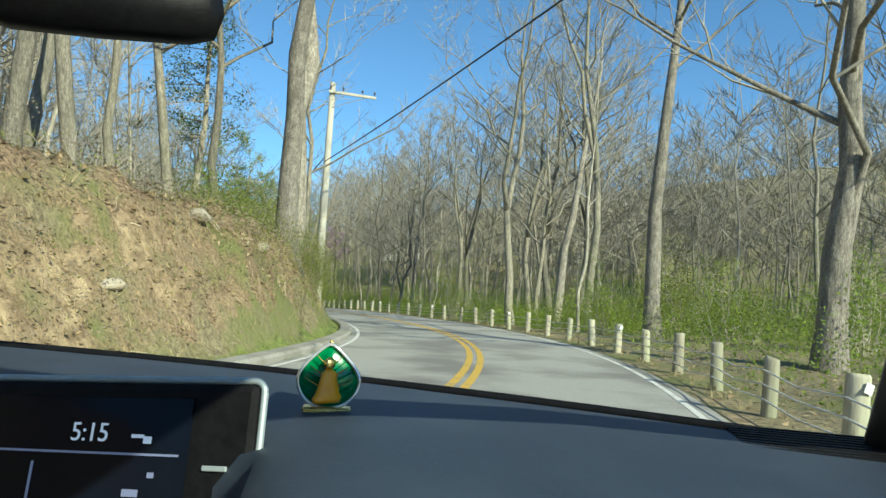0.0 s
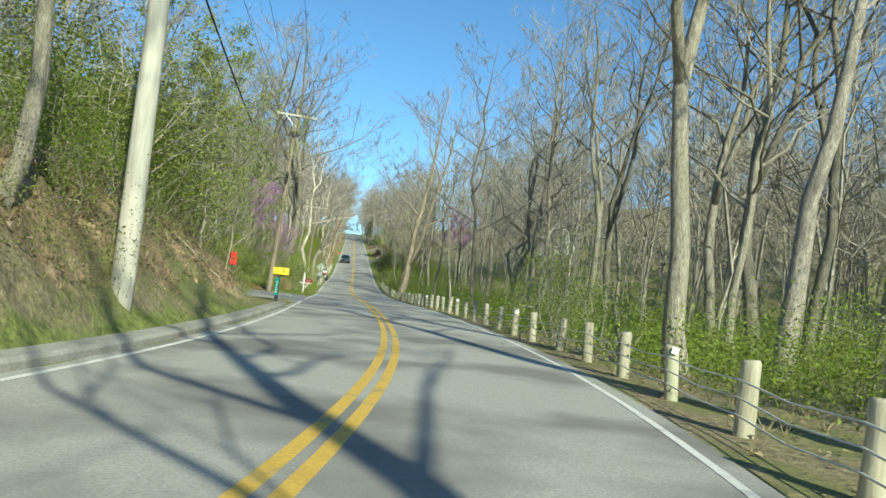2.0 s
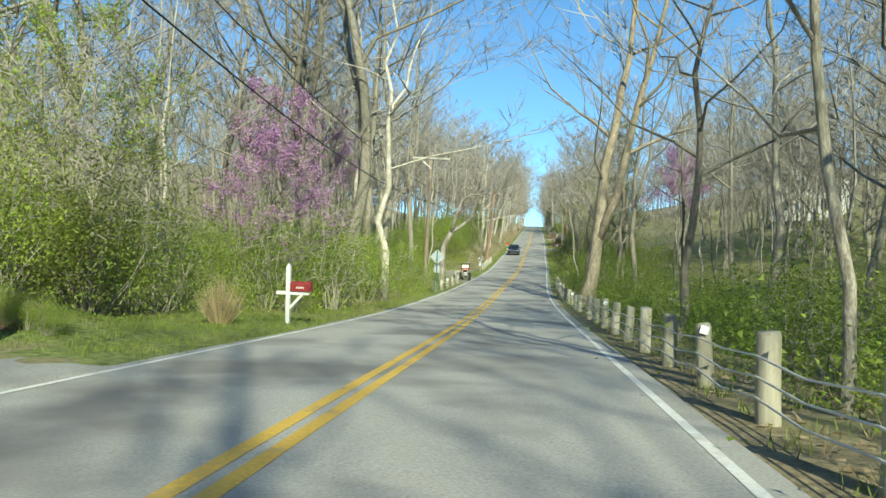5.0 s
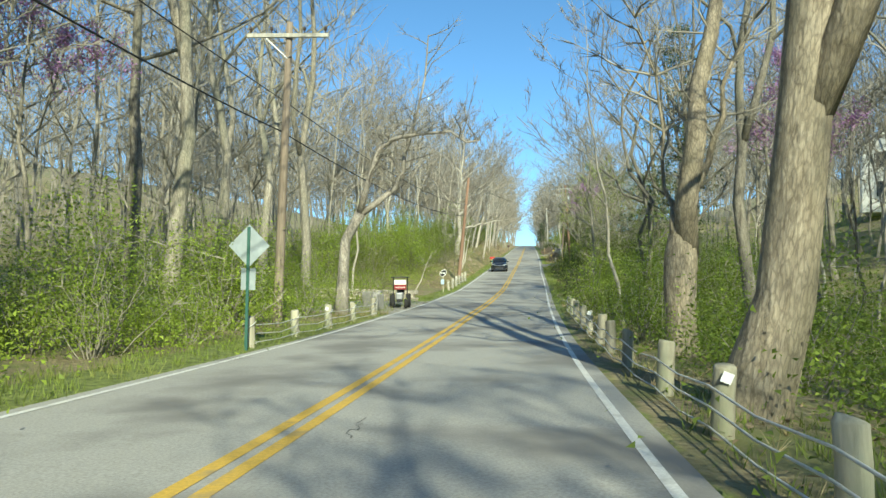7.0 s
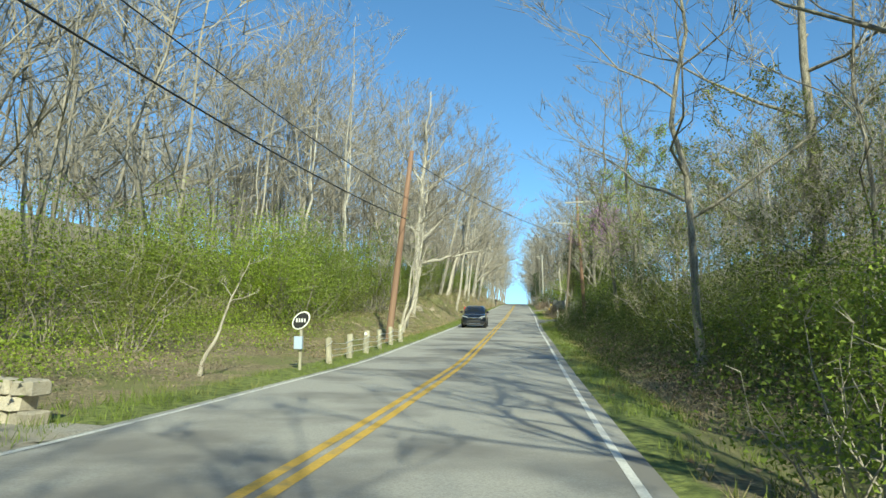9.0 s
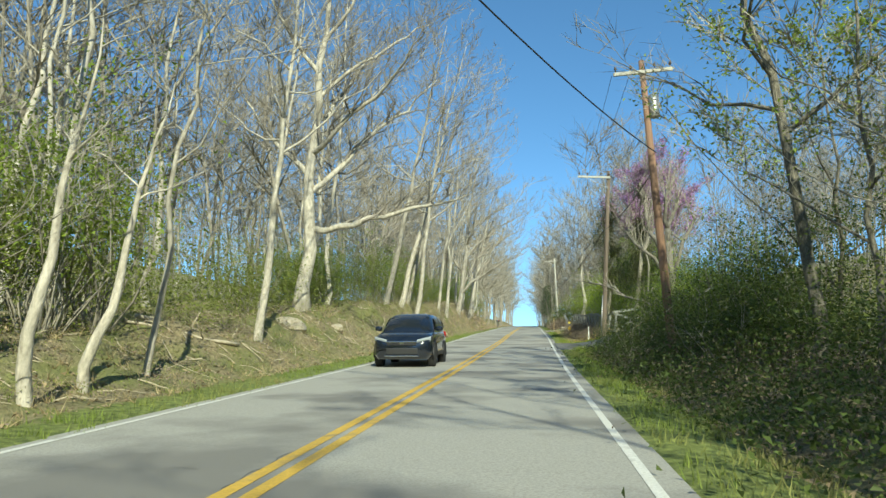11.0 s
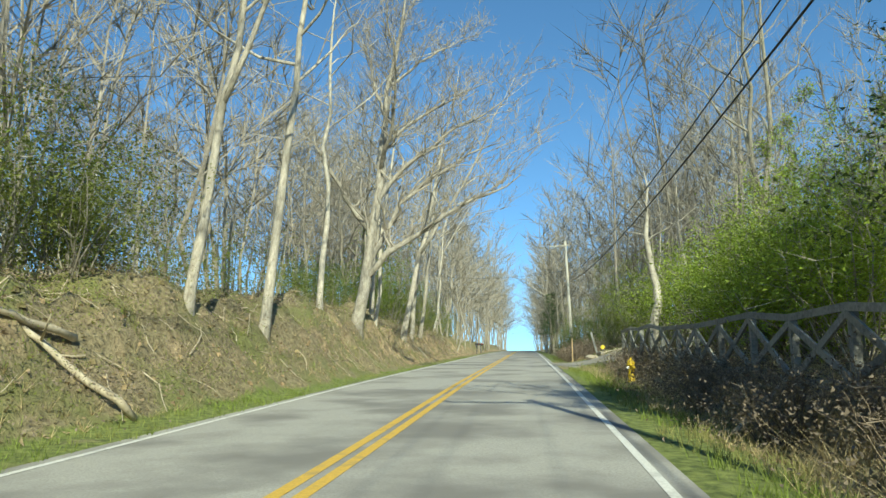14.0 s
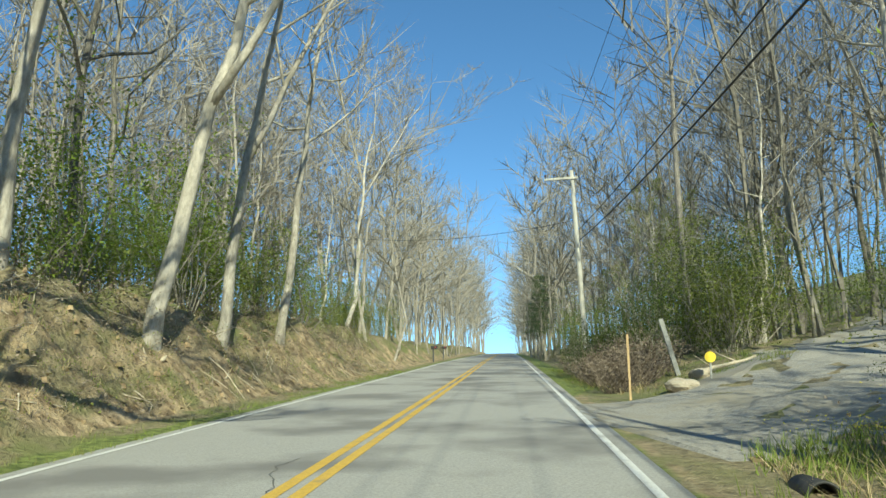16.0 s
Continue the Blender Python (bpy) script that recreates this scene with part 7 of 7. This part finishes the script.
def suv(m, label):
    car = thing("car", label, "car", m)
    body = part("body", loft([(0.0, low_ring(0.62, 0.42, 0.72)), (0.06, low_ring(0.78, 0.3, 0.84)), (0.2, low_ring(0.88, 0.25, 0.95)), (0.55, low_ring(0.92, 0.24, 1.03)),
                                (1.2, low_ring(0.93, 0.24, 1.1)), (2.4, low_ring(0.93, 0.24, 1.13)), (3.7, low_ring(0.92, 0.25, 1.14)), (4.3, low_ring(0.89, 0.3, 1.13)),
                                (4.52, low_ring(0.83, 0.38, 1.05)), (4.58, low_ring(0.72, 0.5, 0.92))]), M["navy_paint"], car, "dark glossy paintwork", True)
    part("cabin", loft([(1.1, top_ring(0.8, 0.76, 1.05, 1.1)), (1.5, top_ring(0.86, 0.72, 1.05, 1.37)), (1.95, top_ring(0.87, 0.66, 1.05, 1.62)), (2.5, top_ring(0.88, 0.66, 1.05, 1.69)),
                        (3.3, top_ring(0.88, 0.66, 1.05, 1.69)), (4.0, top_ring(0.87, 0.64, 1.05, 1.62)), (4.3, top_ring(0.84, 0.6, 1.05, 1.42)), (4.5, top_ring(0.78, 0.62, 1.05, 1.12))]), M["navy_paint"], car, "dark glossy roof", True)
    panel([(-0.74, 1.16, 1.14), (0.74, 1.16, 1.14), (0.6, 1.9, 1.585), (-0.6, 1.9, 1.585)], "car_glass", "windscreen", car, "dark tinted windscreen", 8, 0.012)
    for s in (-1, 1):
        q = [(s * 0.855, 1.62, 1.18), (s * 0.875, 2.55, 1.18), (s * 0.73, 2.5, 1.58), (s * 0.74, 2.0, 1.55)]
        r = [(s * 0.875, 2.62, 1.18), (s * 0.87, 3.5, 1.18), (s * 0.73, 3.4, 1.58), (s * 0.73, 2.58, 1.58)]
        t = [(s * 0.87, 3.58, 1.2), (s * 0.855, 4.05, 1.28), (s * 0.74, 3.85, 1.54), (s * 0.735, 3.48, 1.58)]
        for c in (q, r, t):
            panel(c if s > 0 else [c[1], c[0], c[3], c[2]], "car_glass", "side_window", car, "dark tinted side window", 4, 0.014)
        hl = panel([(s * 0.45, 0.035, 0.76), (s * 0.86, 0.22, 0.82), (s * 0.87, 0.26, 0.95), (s * 0.46, 0.05, 0.85)] if s > 0 else
                   [(s * 0.86, 0.22, 0.82), (s * 0.45, 0.035, 0.76), (s * 0.46, 0.05, 0.85), (s * 0.87, 0.26, 0.95)], "lamp_glass", "headlight", car, "clear headlight", 4, 0.03)
        fog = part("fog_light", moved(lathe([(0.05, 0.0), (0.06, 0.03), (0.02, 0.04)], 12), pose(s * 0.7, 0.1, 0.47, 90, 0, 0)), M["lamp_glass"], car, "small round fog light", True)
        mir = Buf()
        mir.box((s * 1.0, 1.45, 1.2), (0.22, 0.14, 0.15))
        part("wing_mirror", mir, M["navy_paint"], car, "", True, 0.04)
        tl = Buf()
        tl.box((s * 0.8, 4.45, 1.02), (0.16, 0.2, 0.22))
        part("tail_light", tl, M["tail_red"], car, "red tail lamp", bevel=0.03)
        for y in (0.86, 3.52):
            arch = Buf()
            arch.tube([(s * 0.925, y + 0.42 * math.cos(a), 0.36 + 0.42 * math.sin(a)) for a in np.linspace(-0.15, math.pi + 0.15, 14)], [0.035] * 14, 6)
            part("wheel_arch", arch, M["trim_black"], car, "black plastic arch trim", True)
            wheel(car, (s * 0.83, y, 0.36), 0.36, 0.23)
        dr = Buf()
        dr.box((s * 0.925, 2.2, 0.42), (0.03, 2.0, 0.12))
        part("sill", dr, M["trim_black"], car, "black plastic sill", bevel=0.01)
        for y in (2.1, 3.0):
            hd = Buf()
            hd.box((s * 0.94, y + 0.25, 0.98), (0.025, 0.2, 0.03))
            part("door_handle", hd, M["navy_paint"], car, bevel=0.008)
    g = Buf()
    g.box((0, 0.005, 0.74), (0.92, 0.06, 0.13))
    gr = part("grille", g, M["trim_black"], car, "black slotted grille", bevel=0.02)
    g = Buf()
    g.box((0, -0.02, 0.79), (0.95, 0.03, 0.035))
    part("chrome_bar", g, M["chrome"], gr, "chrome bar across the grille", bevel=0.01)
    g = Buf()
    g.box((0, -0.03, 0.755), (0.14, 0.02, 0.09))
    part("badge", g, M["chrome"], gr, "plain chrome badge", bevel=0.02)
    g = Buf()
    g.box((0, 0.015, 0.5), (1.0, 0.05, 0.2))
    part("lower_grille", g, M["trim_black"], car, "black lower air intake", bevel=0.03)
    g = Buf()
    g.box((0, -0.01, 0.36), (1.05, 0.04, 0.035))
    part("skid_trim", g, M["chrome"], car, "silver strip under the bumper", bevel=0.01)
    return car


p = road_at(171.0, -1.72, 0.012)
suv(pose(p.x, p.y, p.z, 1.9, 0, 1.0), "dark navy sport utility car coming down the lane")


# ---------------------------------------------------------------- the car at the start of the way, seen from its passenger seat
M["dash"] = material("dash_plastic", (0.022, 0.032, 0.052), (0.04, 0.054, 0.08), 220, 0.6, 0.25, (0.04, 0.055, 0.08), 6, distance=0.0008)
M["cabin_black"] = material("cabin_black", (0.006, 0.006, 0.007), (0.012, 0.012, 0.014), 60, 0.5, 0.1)
M["screen"] = material("screen_glass", (0.004, 0.006, 0.012), (0.006, 0.009, 0.018), 8, 0.08, 0.0)
for key in ("screen", "cabin_black"):
    M[key].node_tree.nodes["Principled BSDF"].inputs["Specular IOR Level"].default_value = 0.12
M["gold"] = material("gold", (0.75, 0.5, 0.14), (0.9, 0.66, 0.25), 60, 0.25, 0.1, metal=1.0)
M["enamel_green"] = material("green_enamel", (0.0, 0.09, 0.03), (0.01, 0.3, 0.1), 60, 0.15, 0.1, distance=0.002)
M["orange_enamel"] = material("orange_enamel", (0.75, 0.28, 0.01), (0.9, 0.4, 0.02), 40, 0.3, 0.05)
M["crystal"] = material("crystal", (0.7, 0.72, 0.74), (0.9, 0.9, 0.9), 90, 0.08, 0.0, metal=0.6)


def glow(name, colour, strength):
    m = bpy.data.materials.new(name)
    m.use_nodes = True
    b = m.node_tree.nodes["Principled BSDF"]
    b.inputs["Base Color"].default_value = (*colour, 1)
    b.inputs["Emission Color"].default_value = (*colour, 1)
    b.inputs["Emission Strength"].default_value = strength
    return m


M["screen_text"] = glow("lit_screen_text", (0.5, 0.55, 0.7), 0.35)
M["screen_dim"] = glow("lit_screen_dim", (0.16, 0.18, 0.3), 0.3)
M["screen_blue"] = glow("lit_screen_blue", (0.12, 0.14, 0.5), 0.4)

eye = Vector(PATH[0][1])
CAR = pose(eye.x, eye.y, eye.z, -1.89, 0, -32.82)       # x right, y ahead, z up from the seat's eye height
own = thing("car", "dark car with a blue-black dashboard, open at the windscreen", "car", CAR)

# dashboard: a padded slab with a rounded near edge and a raised far lip
b = Buf()
nx, ny = 30, 12
for i in range(nx + 1):
    x = -1.36 + 1.76 * i / nx
    far = 1.24 - 0.12 * ((x + 0.48) / 0.9) ** 2
    top = -0.16 - 0.022 * (x + 0.5)
    near = 0.57 + 0.27 / (1 + math.exp((x + 0.33) * 40))
    col = [(near - 0.07, -0.42), (near - 0.1, -0.3), (near - 0.09, top - 0.06), (near - 0.06, top - 0.022), (near, top - 0.004)]
    col += [(near + (far - near) * q, top + 0.012 * math.sin(q * math.pi) * (1 if x > -0.9 else 0.6) + 0.006 * q) for q in (0.12, 0.25, 0.4, 0.55, 0.7, 0.85, 0.96)]
    col += [(far, top + 0.004), (far + 0.02, top - 0.05), (far + 0.02, -0.42)]
    b.v += [Vector((x, y, z)) for y, z in col]
k = len(col)
for i in range(nx):
    for j in range(k - 1):
        b.f.append((i * k + j, (i + 1) * k + j, (i + 1) * k + j + 1, i * k + j + 1))
dash = part("dashboard", b, M["dash"], own, "grained blue-black dashboard pad", True)
b = Buf()
b.tube([(-1.36 + 1.76 * i / 20, 1.262 - 0.12 * ((-1.36 + 1.76 * i / 20 + 0.48) / 0.9) ** 2, -0.155 - 0.022 * (-0.86 + 1.76 * i / 20)) for i in range(21)], [0.009] * 21, 6)
part("windscreen_seal", b, M["cabin_black"], dash, "black rubber seal along the glass edge", True)
b = Buf()
for j in range(9):
    b.box((0.27, 1.0 + 0.022 * j, -0.168 + 0.0035), (0.2, 0.008, 0.006))
part("vent_grille", b, M["cabin_black"], dash, "ribbed defroster vent")

# display
b = Buf()
b.box((0, 0, 0), (0.4, 0.022, 0.25))
disp = part("display", b, M["cabin_black"], own, "tablet-like display with a pale rounded rim", bevel=0.012)
DM = pose(-0.573, 0.75, -0.245, -12, -4.0, 0)
disp.matrix_local = DM
b = Buf()
ring = []
for cx, cz, a0 in ((0.19, 0.115, 0), (-0.19, 0.115, 90), (-0.19, -0.115, 180), (0.19, -0.115, 270)):
    for q in range(5):
        a = radians(a0 + 22.5 * q)
        ring.append((cx + 0.012 * math.cos(a), -0.004, cz + 0.012 * math.sin(a)))
b.tube(ring + [ring[0]], [0.0045] * (len(ring) + 1), 6, cap=False)
part("rim", b, M["sign_back"], disp, "pale grey rim of the display", True)
b = Buf()
b.box((-0.03, -0.0125, 0.0), (0.3, 0.003, 0.21))
part("screen", b, M["screen"], disp, "dark glass screen")


def writing(text, size, at, mat, parent, name="clock_text", label=""):
    cu = bpy.data.curves.new(name, "FONT")
    cu.body, cu.size, cu.extrude = text, size, 0.0004
    tmp = bpy.data.objects.new(name, cu)
    me = bpy.data.meshes.new_from_object(tmp)
    bpy.data.objects.remove(tmp)
    me.materials.append(mat)
    o = new(name, me)
    o.parent = parent
    o.matrix_local = pose(*at, 90, 0, 0)
    return tagged(o, label)


writing("5:15", 0.03, (-0.035, -0.0145, 0.055), M["screen_text"], disp, "clock_text", "pale lit clock digits")
for name, mat, boxes in (("status_bar", "screen_text", [(0.055, 0.062, 0.016, 0.004), (0.068, 0.058, 0.01, 0.008)]), ("divider", "screen_dim", [(-0.03, 0.042, 0.28, 0.0025), (-0.08, -0.03, 0.003, 0.12)]),
                         ("text_bar", "screen_dim", [(0.055, 0.0, 0.02, 0.008), (0.055, -0.018, 0.016, 0.008), (0.078, 0.02, 0.008, 0.006)]), ("map_block", "screen_blue", [(-0.045, -0.04, 0.014, 0.04)])):
    b = Buf()
    for x, z, w, h in boxes:
        b.box((x, -0.0148, z), (w, 0.001, h))
    part(name, b, M[mat], disp, "faint lit marks on the screen")
for z in (0.03, -0.04):
    b = Buf()
    b.box((0.155, -0.0125, z), (0.03, 0.004, 0.006))
    part("button", b, M["sign_back"], disp, "slim side button", bevel=0.001)

# rear-view mirror on its stalk
b = loft([(-0.03, [(0.001, -0.034), (0.1, -0.033), (0.13, -0.026), (0.14, 0.0), (0.135, 0.026), (0.1, 0.036), (0.001, 0.04)]), (0.0, [(0.001, -0.04), (0.11, -0.038), (0.14, -0.03), (0.15, 0.0), (0.145, 0.03), (0.11, 0.042), (0.001, 0.046)]),
          (0.02, [(0.001, -0.03), (0.09, -0.03), (0.12, -0.022), (0.13, 0.0), (0.12, 0.022), (0.09, 0.032), (0.001, 0.036)])])
rv = part("rear_view_mirror", b, M["cabin_black"], own, "black housing of the rear-view mirror", True)
rv.matrix_local = pose(-0.625, 0.75, 0.333, 6, 1.5, 14)
b = Buf()
b.tube([(-0.625, 0.77, 0.34), (-0.62, 0.8, 0.4), (-0.6, 0.72, 0.44)], [0.012, 0.011, 0.02], 8)
part("mirror_stalk", b, M["cabin_black"], own)

# the rest of the car round the seat
b = loft([(2.28, low_ring(0.62, -1.02, -0.62)), (2.2, low_ring(0.8, -1.06, -0.52)), (1.95, low_ring(0.88, -1.08, -0.4)), (1.32, low_ring(0.91, -1.08, -0.26))])
part("bonnet", moved(b, pose(-0.48, 0, 0)), M["navy_paint"], own, "dark car bonnet", True)
for s in (-1, 1):
    b = Buf()
    b.box((-0.48 + s * 0.9, -0.6, -0.66), (0.08, 3.85, 0.82))
    part("side_panel", b, M["navy_paint"], own, "dark car side", bevel=0.04)
    b = Buf()
    b.tube([(-0.48 + s * 0.88, 1.2, -0.22), (-0.48 + s * 0.8, 0.72, 0.16), (-0.48 + s * 0.7, 0.3, 0.38)], [0.045, 0.04, 0.035], 8)
    part("front_pillar", b, M["trim_black"], own, "slim front roof pillar", True)
    b = Buf()
    b.tube([(-0.48 + s * 0.88, -1.0, -0.25), (-0.48 + s * 0.72, -1.05, 0.38)], [0.05, 0.04], 8)
    part("middle_pillar", b, M["trim_black"], own, "", True)
    b = Buf()
    b.tube([(-0.48 + s * 0.86, -2.3, -0.25), (-0.48 + s * 0.68, -1.9, 0.36)], [0.07, 0.05], 8)
    part("rear_pillar", b, M["trim_black"], own, "", True)
    for y in (1.6, -1.75):
        wheel(own, (-0.48 + s * 0.82, y, -0.96), 0.34, 0.22)
b = Buf()
b.box((-0.48, -0.85, 0.41), (1.46, 2.35, 0.06))
part("roof", b, M["navy_paint"], own, "dark car roof", bevel=0.025)
b = Buf()
b.box((-0.48, -0.55, -1.0), (1.75, 3.7, 0.08))
part("floor_pan", b, M["cabin_black"], own, bevel=0.01)
b = Buf()
b.box((-0.48, -2.5, -0.62), (1.78, 0.1, 0.8))
part("tailgate", b, M["navy_paint"], own, bevel=0.04)

# ornament on the dashboard: a leaf-shaped plaque with a plain small figure
OM = CAR @ pose(-0.355, 0.9, -0.156, 0, 0, 20)
orn = thing("dashboard_ornament", "small green and gold leaf-shaped ornament with a plain orange figure", "ornament", OM)
b = Buf()
b.box((0, 0, 0.004), (0.062, 0.026, 0.008))
part("base", b, M["gold"], orn, "small gilt base", bevel=0.002)
prof = []
for q in range(33):
    a = -math.pi / 2 + 2 * math.pi * q / 32
    r = 1.0
    x, z = 0.04 * math.cos(a), 0.036 * math.sin(a)
    if math.sin(a) > 0:
        x *= 1 - 0.55 * math.sin(a) ** 2
        z = 0.046 * math.sin(a) ** 1.15
    prof.append((x, z + 0.042))
b = Buf()
b.v.append(Vector((0, 0.008, 0.045)))
b.v += [Vector((x, 0.0, z)) for x, z in prof[:-1]]
for q in range(32):
    b.f.append((0, 1 + q, 1 + (q + 1) % 32))
lf = part("leaf", b, M["enamel_green"], orn, "glossy green enamel leaf", True)
mod = lf.modifiers.new("thick", "SOLIDIFY")
mod.thickness = 0.002
for s in (-1, 1):
    for q in range(6):
        b = Buf()
        z = 0.022 + 0.008 * q
        b.tube([(s * 0.006, 0.003, z), (s * (0.034 - 0.003 * q), 0.0, z + 0.014)], [0.0011, 0.0005], 5)
        part("vein", b, M["gold"] if q % 2 else M["enamel_green"], lf, "raised leaf vein")
b = Buf()
b.tube([(x, -0.001, z) for x, z in prof], [0.0022] * len(prof), 6, cap=False)
part("rim", b, M["crystal"], orn, "sparkling crystal rim", True)
b = Buf()
b.tube([(0, -0.004, 0.014), (0, -0.004, 0.02), (0, -0.005, 0.026), (0, -0.005, 0.04), (0, -0.004, 0.052), (0, -0.004, 0.056)], [0.024, 0.026, 0.02, 0.015, 0.012, 0.005], 14, squash=0.4)
part("statuette", b, M["orange_enamel"], orn, "plain orange figure shape", True)
b = Buf()
b.tube([(0, -0.004, 0.056), (0, -0.004, 0.06), (0, -0.004, 0.067), (0, -0.004, 0.072)], [0.005, 0.009, 0.009, 0.003], 12, squash=0.7)
part("top_knob", b, M["gold"], orn, "small gilt knob", True)
b = Buf()
b.tube([(0, 0, 0.086), (0, 0, 0.094)], [0.003, 0.001], 8)
part("finial", b, M["gold"], orn)
